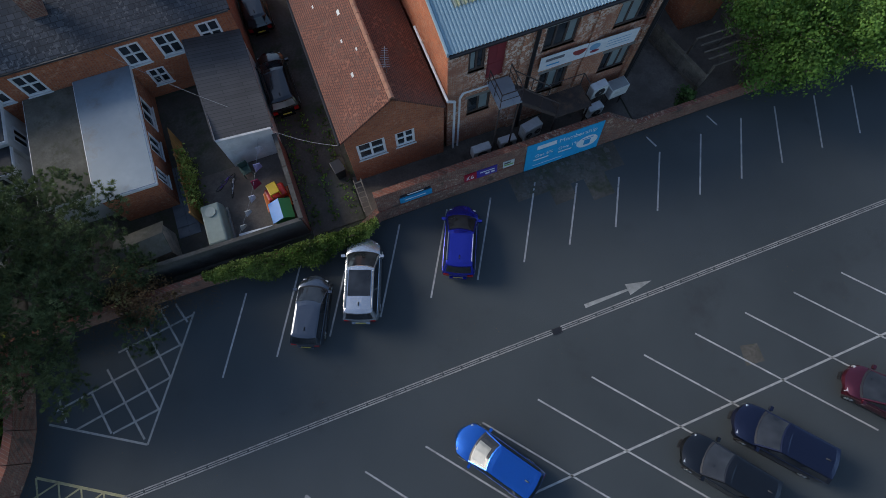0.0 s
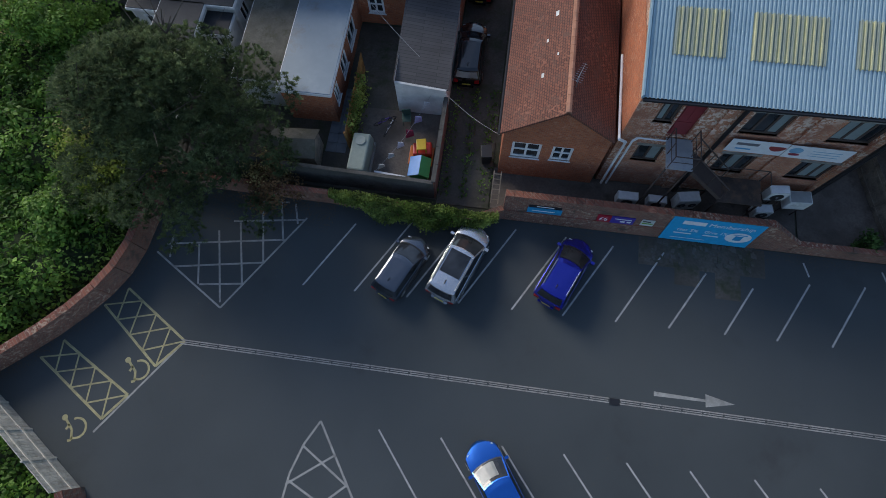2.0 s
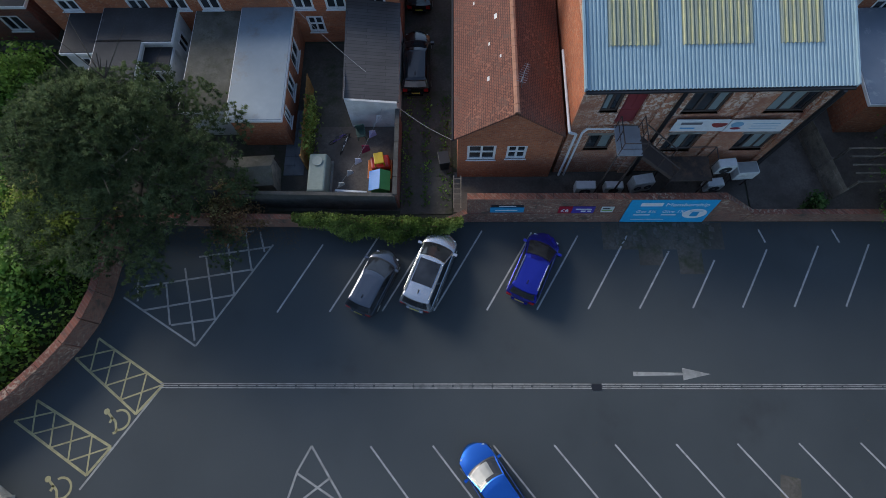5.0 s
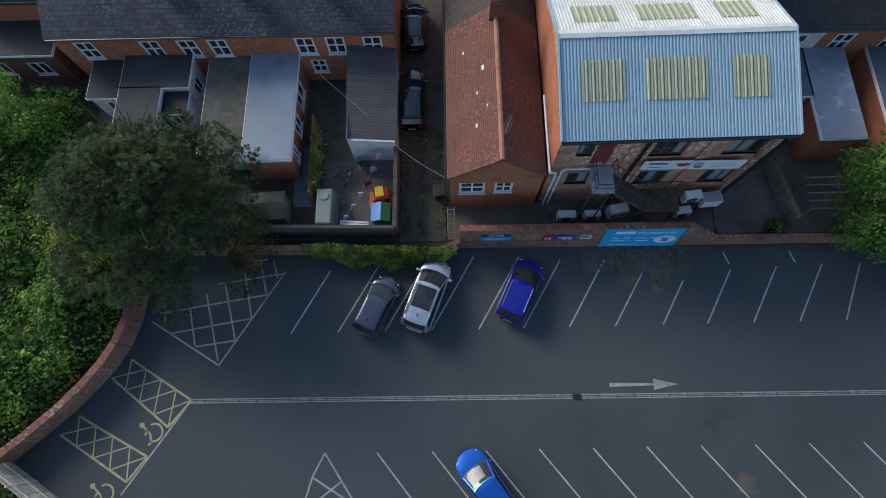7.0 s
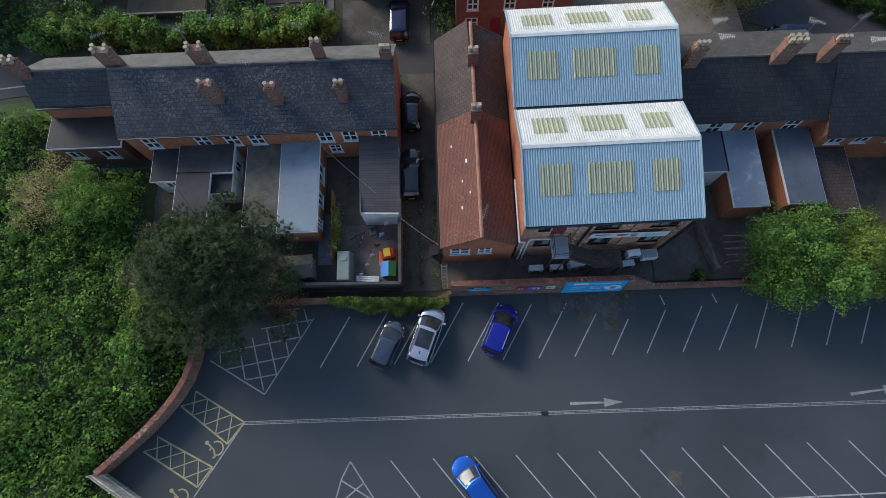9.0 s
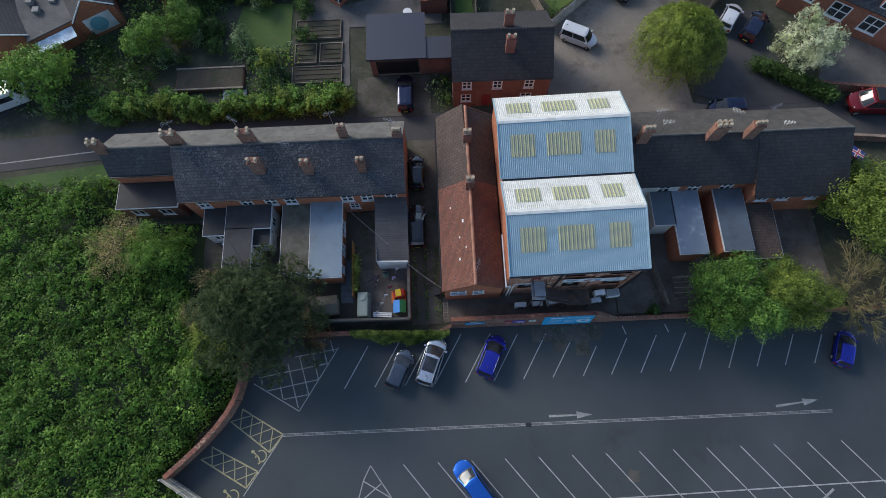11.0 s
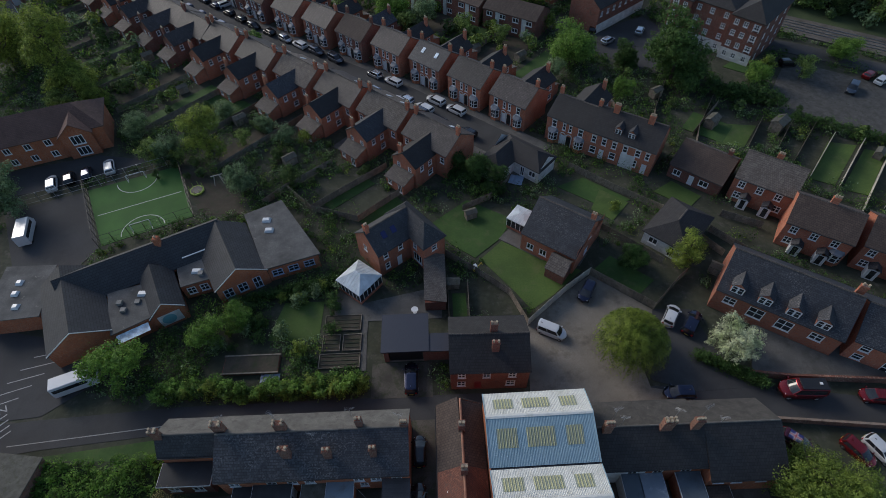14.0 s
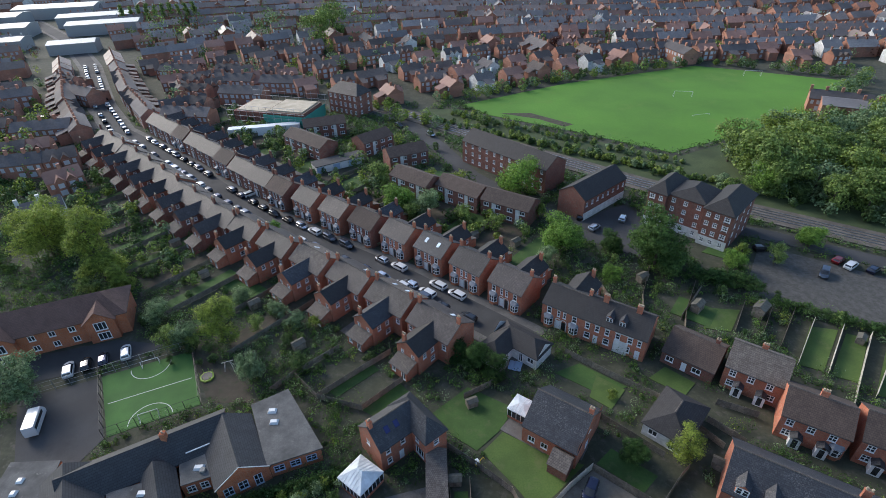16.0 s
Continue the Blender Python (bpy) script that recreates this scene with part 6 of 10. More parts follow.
def dormer(owner, x, y, z, w=1.3, h=1.2, d=1.6, m=None):
    """A gabled dormer: white two-light window in front, slated cheeks and roof."""
    s = Shape().box(x - w / 2, y, z - 0.3, x + w / 2, y + d, z + h)
    s.face([(x - w / 2, y, z + h), (x + w / 2, y, z + h), (x, y, z + h * 1.55)])
    o = part("dormer", s, m or BRICK_T, owner)
    part("dormer_front", Shape().box(x - w / 2 + 0.04, y - 0.05, z - 0.05, x + w / 2 - 0.04, y - 0.002, z + h - 0.04), WHITE, o)
    t, e = 1.6, 0.14
    part("dormer_roof", Shape().slab((x - w / 2 - e, y - 0.1, z + h - e * 0.9), (x, y - 0.1, z + h * t), (x, y + d + 0.8, z + h * t), (x - w / 2 - e, y + d + 0.8, z + h - e * 0.9), 0.08).slab((x, y - 0.1, z + h * t), (x + w / 2 + e, y - 0.1, z + h - e * 0.9), (x + w / 2 + e, y + d + 0.8, z + h - e * 0.9), (x, y + d + 0.8, z + h * t), 0.08), SLATE, o)
    for k in (-1, 1):
        c = x + k * w * 0.23
        for z0, z1 in ((z + 0.08, z + h * 0.5), (z + h * 0.57, z + h - 0.16)):
            part("pane", Shape().box(c - w * 0.16, y - 0.062, z0, c + w * 0.16, y - 0.052, z1), GLASS, o)


for x in (-1.2, 1.2):
    dormer(wt, x, -3.2, 5.95, 1.2, 1.0)
# dormered row of cottages
fd = [(1.3, 2.1, 2.9, 3.5), (4.6, 1.5, 6.6, 3.5), (8.2, 1.5, 10.2, 3.5), (12.2, 2.1, 13.8, 3.5)]
dm = house("cottage_row", "brick cottage row with gabled dormers in slate roof", pose(41.2, 43.6, 0, 0, 0, -34.5), 15.6, 9.5, 4.3, 7.9, BRICK_T, SLATE, fd, style="cross", stacks=[(7.2, 1, 9, 0.9, 2)], category="house")
for k in range(4):
    dormer(dm, -5.6 + 3.5 * k, -4.55, 4.6, 1.7, 1.25, 2.4)
house("terrace_house", "brick house with slate roof joined to the cottages", pose(54.2, 35.6, 0, 0, 0, -31), 13.0, 8.5, 4.3, 7.2, BRICK_T, SLATE, [(1, 2.6, 2.2, 3.8), (4.5, 2.6, 5.7, 3.8), (8.5, 2.6, 9.7, 3.8), (1, 0.7, 2.2, 1.9), (4.4, 0.1, 5.4, 2.1), (8.3, 0.7, 10, 1.9)], stacks=[(0, 0, 8.6, 0.9, 2)])
fs = [(0.8, 3.1, 1.9, 4.4), (3.6, 3.1, 4.7, 4.4), (6.4, 3.1, 7.5, 4.4), (0.8, 0.9, 2.0, 2.2), (2.6, 0.1, 3.5, 2.1), (5.6, 0.1, 6.5, 2.1), (7.0, 0.9, 8.2, 2.2)]
plain_pair = house("semi_detached_houses", "plain brick semi-detached pair with pale grey tiled roof", pose(48.9, 66.1, 0, 0, 0, -37), 9.0, 8.0, 4.9, 7.6, BRICK_T, TILE_G, fs, style="cross", doors={4: WHITE, 5: WHITE}, stacks=[(0, 0.4, 8.6, 0.9, 3)])
brown_pair = house("semi_detached_houses", "brick house with brown tiled roof and white porches", pose(52.6, 56.1, 0, 0, 0, -34), 9.0, 8.0, 4.9, 7.4, BRICK_T, TILE_B, fs, style="cross", doors={4: WHITE, 5: WHITE}, stacks=[(0, 0.2, 8.7, 1.0, 3)])
arch_pair = house("semi_detached_houses", "brick house with brown tiled roof and arched windows", pose(61.6, 51.0, 0, 0, 0, -34), 9.0, 8.0, 4.9, 7.4, BRICK_T, TILE_B, fs, style="cross", doors={4: WHITE, 5: WHITE}, stacks=[(0, 0.2, 8.7, 1.0, 3)])


def porch(o, x, y, w=1.5, d=1.3):
    """A white gabled porch with a glazed door."""
    p = part("porch", body(Shape(), x - w / 2, x + w / 2, y - d, y + 0.02, 2.1, 2.1), WHITE, o, "white gabled porch")
    part("porch_roof", Shape().slab((x - w / 2 - 0.12, y - d - 0.12, 2.1), (x, y - d - 0.12, 2.75), (x, y, 2.75), (x - w / 2 - 0.12, y, 2.1), 0.07).slab((x, y - d - 0.12, 2.75), (x + w / 2 + 0.12, y - d - 0.12, 2.1), (x + w / 2 + 0.12, y, 2.1), (x, y, 2.75), 0.07), SLATE, p)
    part("pane", Shape().box(x - 0.35, y - d - 0.012, 0.2, x + 0.35, y - d - 0.004, 1.95), GLASS, p)


for hs2 in (plain_pair, brown_pair, arch_pair):
    for x in (-1.75, 1.75):
        porch(hs2, x, -4.0)
    for u, v0, u1, v1 in fs[:3]:
        head_stone(hs2, (u + u1) / 2 - 4.5, v1, u1 - u, -4.0)
    if hs2 is brown_pair:
        bay_window(hs2, 3.4, -4.0, 1.9, 0.6, 2.4)
fb = [(0.8, 0.9, 2.2, 2.1), (3.6, 0.1, 4.5, 2.1), (5.4, 0.9, 7.0, 2.1)]
house("bungalow", "brick bungalow with brown tiled roof and white windows", pose(41.0, 71.9, 0, 0, 0, -42), 9.0, 8.4, 2.9, 5.6, BRICK_D, TILE_B, fb, style="two", doors={1: WHITE}, stacks=[(3, 0.2, 6.6, 0.7, 2)], category="bungalow")
wb = thing("bungalow", "white-rendered bungalow with dark hipped tiled roof", "bungalow", pose(31.6, 57.6, 0, 0, 0, 46))
wo1, wo2 = [(0.8, 0.9, 2.2, 2.1), (5.4, 0.9, 7.0, 2.1)], [(0.9, 0.9, 2.4, 2.1), (4.2, 0.1, 5.1, 2.1)]
part("wall", Shape().wall((-4.6, -3.3, 0), (1, 0, 0), 9.2, 2.7, wo1).wall((4.6, 3.3, 0), (-1, 0, 0), 9.2, 2.7).wall((4.6, -3.3, 0), (0, 1, 0), 6.6, 2.7).wall((-4.6, 3.3, 0), (0, -1, 0), 6.6, 2.7, wo2), RENDER_W, wb)
part("roof", cut_hip(Shape(), -4.6, 4.6, -3.3, 3.3, 2.8, 4.9, 3.4, 0.35), TILE_K, wb)
part("ridge", ridge_tiles(-1.5, 1.5, 0, 4.86), TILE_G, wb)
glaze(wb, (-4.6, -3.3, 0), (1, 0, 0), wo1, "two"), glaze(wb, (-4.6, 3.3, 0), (0, -1, 0), wo2, "two")
b = thing("bungalow", "white L-shaped bungalow with dark hipped roof round a court", "bungalow", pose(8.0, 77.8, 0, 0, 0, -42.7))
oa, oc = [(1.0, 0.1, 1.9, 2.1), (2.8, 0.9, 4.2, 2.1)], [(0.8, 0.9, 1.6, 2.0), (2.4, 0.1, 3.3, 2.1)]
part("wall", body(Shape(), -2.6, 7.4, -2.6, 2.6, 2.6, 4.5, [(u + 5.2, v, u1 + 5.2, v1) for u, v, u1, v1 in oa]), RENDER_W, b)
part("wing", Shape().wall((-2.6, -2.62, 0), (0, -1, 0), 4.6, 2.6).wall((-2.6, -7.2, 0), (1, 0, 0), 4.8, 2.6).wall((2.2, -7.2, 0), (0, 1, 0), 4.6, 2.6, oc), RENDER_W, b)
part("roof", cut_hip(Shape(), -2.6, 7.4, -2.6, 2.6, 2.75, 4.7, 2.6, 0.3), TILE_K, b)
part("wing_roof", cut_hip(Shape(), -7.2, 1.5, -2.4, 2.4, 2.762, 4.6, 2.4, 0.3), TILE_K, b, at=pose(-0.2, 0, 0, 0, 0, 90))
glaze(b, (-2.6, -2.6, 0), (1, 0, 0), [(u + 5.2, v, u1 + 5.2, v1) for u, v, u1, v1 in oa], "two"), glaze(b, (2.2, -7.2, 0), (0, 1, 0), oc, "two")
tq = pose(8.0, 77.8, 0, 0, 0, -42.7) @ Vector((4.0, -4.2, 0))
tarp2 = thing("tarpaulin", "pale blue tarpaulin spread on the courtyard", "tarpaulin", pose(tq.x, tq.y, 0.06, 0, 0, -20))
ts = Shape()
for i in range(7):
    for j in range(7):
        ts.v.append((-1.2 + 0.4 * i, -1.2 + 0.4 * j, 0.1 + 0.14 * noise.noise(Vector((i * 0.8, j * 0.8, 5)))))
for i in range(6):
    for j in range(6):
        ts.f.append((i * 7 + j, i * 7 + 7 + j, i * 7 + 8 + j, i * 7 + 1 + j)), ts.s.append(0)
part("sheet", ts, plain("pale_blue_tarp", (0.3, 0.38, 0.5), 0.5), tarp2)
# slate-roofed detached house
sh = house("detached_house", "brick detached house with large blue-grey slate roof", pose(13.2, 57.2, 0, 0, 0, -37.5), 9.0, 9.4, 3.9, 7.5, BRICK_T, SLATE, [(1.0, 0.9, 2.2, 2.2), (3.2, 0.9, 4.4, 2.2), (6.0, 0.9, 7.2, 2.2)], right=[(3.6, 1.0, 4.8, 2.3), (4.0, 4.2, 4.9, 5.3)], style="two", stacks=[(4.1, 0.3, 8.7, 0.7, 2)])
part("porch_wing", body(Shape(), 1.2, 4.2, -7.4, -4.6, 2.3, 3.6), BRICK_D, sh), part("porch_roof", gable_roof(Shape(), 1.2, 4.2, -7.4, -4.0, 2.3, 3.6), TILE_G, sh)


def conservatory(label, m, w, d, h, top):
    o = thing("conservatory", label, "conservatory", m)
    fr = Shape()
    for i in range(int(w / 0.7) + 1):
        x = -w / 2 + i * w / int(w / 0.7)
        fr.box(x - 0.04, -d / 2 - 0.03, 0.6, x + 0.04, -d / 2 + 0.03, h), fr.box(x - 0.04, d / 2 - 0.03, 0.6, x + 0.04, d / 2 + 0.03, h)
    for i in range(int(d / 0.7) + 1):
        y = -d / 2 + i * d / int(d / 0.7)
        fr.box(-w / 2 - 0.03, y - 0.04, 0.6, -w / 2 + 0.03, y + 0.04, h), fr.box(w / 2 - 0.03, y - 0.04, 0.6, w / 2 + 0.03, y + 0.04, h)
    fr.box(-w / 2 - 0.1, -d / 2 - 0.1, h, w / 2 + 0.1, d / 2 + 0.1, h + 0.1)
    part("frame", fr, WHITE, o)
    part("dwarf_wall", Shape().box(-w / 2, -d / 2, 0, w / 2, d / 2, 0.6), BRICK_T, o)
    part("glazing", Shape().box(-w / 2 + 0.02, -d / 2 + 0.02, 0.6, w / 2 - 0.02, d / 2 - 0.02, h), GLASS, o)
    roof = Shape()
    cut_hip(roof, -w / 2, w / 2, -d / 2, d / 2, h + 0.12, top, w * 0.42, 0.12)
    r = part("roof", roof, surface("milky_roof_panel", (0.6, 0.66, 0.68), (0.68, 0.73, 0.75), None, 0.35, grain=3, patch=0.8, bumpy=0), o)
    bars = Shape()
    for i in range(1, int(w / 0.6)):
        x = -w / 2 + i * 0.6
        f = min(1.0, (w / 2 - abs(x)) / (w * 0.42))
        for k in (-1, 1):
            bars.tube((x, k * (d / 2 + 0.1), h + 0.15), (x if f >= 1 else x * (1 - 0.0), k * (1 - f) * d / 2, h + 0.15 + (top - h - 0.12) * f), 0.035, 4)
    part("glazing_bars", bars, WHITE, r)
    return o


conservatory("white conservatory with pale hipped glazed roof", pose(-18.0, 49.9, 0, 0, 0, -40), 4.6, 4.6, 2.3, 3.7)
conservatory("white garden conservatory with flat pale roof", pose(7.4, 61.2, 0, 0, 0, -37), 3.2, 3.4, 2.2, 2.7)
# large L-shaped house
lb = thing("detached_house", "large L-shaped brick house with hipped slate wing", "house", pose(-15.0, 51.7, 0, 0, 0, 38))
lf = [(1.0, 0.9, 1.9, 2.3), (0.9, 3.3, 1.8, 4.6), (3.6, 3.3, 4.5, 4.6), (3.2, 0.1, 4.1, 2.2)]
part("wall", body(Shape(), 0, 5.8, 0, 5.9, 5.0, 7.6, lf, left=[(2.0, 3.2, 2.9, 4.4)]), BRICK_T, lb)
glaze(lb, (0, 0, 0), (1, 0, 0), lf, "sash", None, {3: WHITE}), glaze(lb, (0, 5.9, 0), (0, -1, 0), [(2.0, 3.2, 2.9, 4.4)], "sash")
wi, wj = [(0.8, 3.3, 1.7, 4.5), (0.7, 0.6, 2.7, 2.4)], [(1.5, 3.3, 2.5, 4.5)]
part("wing", Shape().wall((5.8, 0, 0), (0, -1, 0), 3.4, 5.0, wi).wall((5.8, -3.4, 0), (1, 0, 0), 4.0, 5.0, wj).wall((9.8, -3.4, 0), (0, 1, 0), 9.3, 5.0).wall((9.8, 5.9, 0), (-1, 0, 0), 4.0, 5.0), BRICK_T, lb)
glaze(lb, (5.8, 0, 0), (0, -1, 0), wi, ["sash", "three"]), glaze(lb, (5.8, -3.4, 0), (1, 0, 0), wj, "sash")
part("roof", gable_roof(Shape(), 0, 7.6, 0, 5.9, 5.0, 7.6, 0.25, 0.1), SLATE, lb)
part("wing_roof", cut_hip(Shape(), -3.4, 5.9, -2.0, 2.0, 5.16, 7.75, 2.4, 0.25), SLATE, lb, at=pose(7.8, 0, 0, 0, 0, 90))
part("ridge", ridge_tiles(-0.1, 7.6, 2.95, 7.72), TILE_G, lb)
chimney(lb, 0.4, 2.95, 6.4, 8.9, 0.6, 0.8, 2, BRICK_T)
for x in (2.0, 3.7):
    part("solar_panel", Shape().slab((x, 1.15, 6.22), (x + 0.8, 1.15, 6.22), (x + 0.8, 1.95, 6.92), (x, 1.95, 6.92), 0.05), plain("blue_solar_glass", (0.02, 0.025, 0.11), 0.15), lb)
lw = thing("store", "long low outbuilding with mossy slate lean-to roof", "outbuilding", pose(-6.85, 49.6, 0))
part("wall", Shape().box(-1.5, -4.4, 0, 1.5, 4.2, 2.0), BRICK_D, lw), part("roof", Shape().slab((-1.6, -4.5, 2.9), (1.6, -4.5, 2.1), (1.6, 4.3, 2.1), (-1.6, 4.3, 2.9), 0.12), TILE_G, lw)
# brick house behind the works and the garage
house("brick_house", "dark-tiled red brick house behind the works", pose(-0.3, 36.6, 0, 0, 0, -1), 9.8, 7.6, 5.0, 7.3, BRICK_D, TILE_K, [(0.9, 3.1, 1.9, 4.4), (4.0, 3.1, 5.0, 4.4), (7.2, 3.1, 8.2, 4.4), (0.8, 0.9, 1.9, 2.2), (3.0, 0.1, 3.9, 2.1), (7.0, 0.9, 8.2, 2.2)], style="cross", doors={4: REDDOOR}, stacks=[(0.6, 0.5, 9.0, 0.9, 2), (0.7, -1.7, 8.3, 0.9, 2)])
ga = thing("garage", "wide garage with dark blue sheet roof", "garage")
part("wall", Shape().wall((-13.9, 37.2, 0), (1, 0, 0), 8.6, 2.9, [(0.6, 0.0, 5.2, 2.4)], 0.3).wall((-5.3, 37.2, 0), (0, 1, 0), 3.0, 2.9).wall((-13.9, 42.6, 0), (0, -1, 0), 5.4, 2.9), BRICK_D, ga)
part("roof", Shape().box(-14.2, 36.9, 2.9, -7.9, 42.7, 3.15).box(-7.9, 36.9, 2.8, -5.0, 39.6, 3.0), plain("dark_blue_sheet", (0.03, 0.036, 0.055), 0.5), ga)
part("door", Shape().box(-13.2, 37.42, 0.0, -8.8, 37.5, 2.4), BLACK, ga)
# school
sc = thing("school", "brick school with long dark slate roofs and flat links", "school")
SCHOOL_FRAME = plain("pale_blue_window_frame", (0.5, 0.6, 0.72), 0.4)
a = Matrix.Rotation(math.atan2(9.9, 19.2), 4, "Z")
cm = Matrix.Translation((-50.2, 54.0, 0)) @ a
wins = [(k * 2.2 + 0.8, 0.9, k * 2.2 + 2.2, 2.2) for k in range(10)]
part("wall", body(Shape(), -11.5, 11.5, -3.4, 3.6, 3.0, 5.8, wins), BRICK, sc, at=cm), part("roof", gable_roof(Shape(), -11.5, 11.5, -3.4, 3.6, 3.0, 5.8), SLATE_S, sc, at=cm)
for nm, (x, y), ww, ln, e, r in (("west", (-57.6, 45.9), 7.8, 13.0, 3.0, 5.6), ("middle", (-46.2, 48.2), 4.4, 8.0, 2.9, 5.0), ("east", (-37.6, 54.5), 7.5, 11.0, 3.0, 5.75)):
    t = Matrix.Translation((x, y, 0)) @ a @ Matrix.Rotation(math.pi / 2 + 0.03, 4, "Z")
    op = [(ww * 0.1, 0.7, ww * 0.1 + 1.4, 2.5), (ww * 0.38, 0.7, ww * 0.38 + 1.4, 2.5), (ww * 0.68, 0.1, ww * 0.68 + 1.2, 2.5)] if nm == "east" else []
    w2 = part("wing", body(Shape(), -ln / 2, ln / 2, -ww / 2, ww / 2, e, r, left=op), BRICK, sc, at=t)
    part("wing_roof", gable_roof(Shape(), -ln / 2, ln / 2, -ww / 2, ww / 2, e, r), SLATE_S, w2)
    part("bargeboard", Shape().slab((-ln / 2 - 0.16, -ww / 2 - 0.2, e + 0.2), (-ln / 2 - 0.1, -ww / 2 - 0.2, e + 0.2), (-ln / 2 - 0.1, 0, r + 0.2), (-ln / 2 - 0.16, 0, r + 0.2), 0.16).slab((-ln / 2 - 0.16, 0, r + 0.2), (-ln / 2 - 0.1, 0, r + 0.2), (-ln / 2 - 0.1, ww / 2 + 0.2, e + 0.2), (-ln / 2 - 0.16, ww / 2 + 0.2, e + 0.2), 0.16), WHITE, w2)
    glaze(w2, (-ln / 2, ww / 2, 0), (0, -1, 0), op, "cross", SCHOOL_FRAME)
    if nm == "middle":
        part("mural", Shape().box(-ln / 2 - 0.08, -1.5, 0.5, -ln / 2 - 0.02, 1.5, 2.7), RENDER_W, w2, "white painted mural board")
        part("mural_shape", Shape().tube((-ln / 2 - 0.1, 0.2, 1.6), (-ln / 2 - 0.08, 0.2, 1.6), 0.95, 18), plain("mural_teal", (0.16, 0.38, 0.42), 0.6), w2)
for outline, h in (([(-50.8, 41.2), (-46.3, 43.9), (-48.2, 50.2), (-53.9, 48.3)], 2.9), ([(-43.7, 49.0), (-39.6, 50.4), (-41.0, 55), (-45.3, 52.6)], 2.8), ([(-70, 44), (-62, 44.8), (-63.5, 54), (-71, 54)], 3.0)):
    part("flat_roof", Shape().prism(outline, 0, h), BRICK, sc), part("roof_deck", Shape().prism(outline, h, h + 0.15), DECK, sc)
blk2 = [(-31.7, 51.7), (-24.4, 54.2), (-31.9, 65.7), (-37.0, 62.8)]
part("classroom_block", Shape().prism(blk2, 0, 3.0), BRICK, sc), part("roof_deck", Shape().prism([(-31.9, 51.4), (-24.0, 54.1), (-31.8, 66.0), (-37.3, 62.9)], 3.0, 3.25), DECK, sc)
glaze(sc, (-31.7 + 0.03, 51.7 - 0.07, 0), (7.3, 2.5, 0), [(0.5, 1.0, 2.1, 2.3), (2.9, 1.0, 4.5, 2.3), (5.3, 1.0, 6.9, 2.3)], "cross", plain("blue_white_frame", (0.35, 0.45, 0.6), 0.4))
for x, y, z, w in ((-33.4, 61.4, 3.25, 1.4), (-32.6, 59.2, 3.25, 1.4), (-48.6, 48.0, 3.05, 1.6), (-42.0, 51.8, 2.95, 1.6), (-67.5, 50.8, 3.15, 1.0), (-67.2, 48.8, 3.15, 1.0), (-66.0, 46.5, 3.15, 1.0)):
    part("skylight", Shape().hull([[(x - w / 2, y - 0.5, z), (x + w / 2, y - 0.5, z), (x + w / 2, y + 0.5, z), (x - w / 2, y + 0.5, z)], [(x - w / 2 + 0.2, y - 0.3, z + 0.35), (x + w / 2 - 0.2, y - 0.3, z + 0.35), (x + w / 2 - 0.2, y + 0.3, z + 0.35), (x - w / 2 + 0.2, y + 0.3, z + 0.35)]]), plain("white_skylight", (0.7, 0.72, 0.72), 0.3), sc)
chimney(sc, -47.6, 55.2, 4.6, 7.0, 0.8, 0.8, 1, BRICK)
glaze(sc, (-43.7 + 0.02, 49.0 - 0.08, 0), (4.1, 1.4, 0), [(0.6, 0.9, 1.8, 2.3), (2.4, 0.9, 3.6, 2.3)], "cross")
for x, y, w, turn in ((-51.6, 51.0, 5.2, 27), (-42.6, 54.9, 4.4, 27)):
    part("clerestory", Shape().box(-w / 2, -0.12, 0, w / 2, 0.1, 0.75), WHITE, sc, "white-framed clerestory strip", at=pose(x, y, 3.0, 0, 0, turn))
    part("pane", Shape().box(-w / 2 + 0.12, -0.15, 0.15, w / 2 - 0.12, -0.125, 0.62), GLASS, sc, at=pose(x, y, 3.0, 0, 0, turn))
part("canopy", Shape().slab((-2.1, -0.7, 2.35), (2.1, -0.7, 2.35), (2.1, 0.6, 2.6), (-2.1, 0.6, 2.6), 0.05), GLASS_P, sc, "pale glazed entrance canopy", at=pose(-48.2, 41.9, 0, 0, 0, 30))
for x, y, h in ((-50.4, 45.2, 0.5), (-48.9, 46.6, 0.4), (-51.3, 46.4, 0.6), (-41.2, 51.2, 0.5)):
    part("roof_vent", Shape().box(x - 0.35, y - 0.35, 2.95, x + 0.35, y + 0.35, 2.95 + h), CONCRETE, sc)
# care home with red-brown roof
TILE_H = coursed("red_brown_roof_tile", (0.125, 0.072, 0.06), (0.165, 0.096, 0.078), (0.06, 0.036, 0.03), 0.3, 0.28, 0.016, 0.85, "x", (0.19, 0.15, 0.125), 0.62, tint=0.15)
ch = thing("care_home", "long two-storey brick block with hipped red-brown roof", "apartment block", pose(-83.1, 85.5, 0, 0, 0, 20))
op = [(k * 3.4 + 0.8, v, k * 3.4 + 2.0, v + 1.3) for k in range(8) for v in (0.8, 3.3)]
s = Shape().wall((-14, -4.5, 0), (1, 0, 0), 28, 5.0, op).wall((14, 4.5, 0), (-1, 0, 0), 28, 5.0).wall((14, -4.5, 0), (0, 1, 0), 9, 5.0).wall((-14, 4.5, 0), (0, -1, 0), 9, 5.0)
part("wall", s, BRICK, ch), part("roof", cut_hip(Shape(), -14, 14, -4.5, 4.5, 5.15, 8.3, 4.5, 0.5), TILE_H, ch)
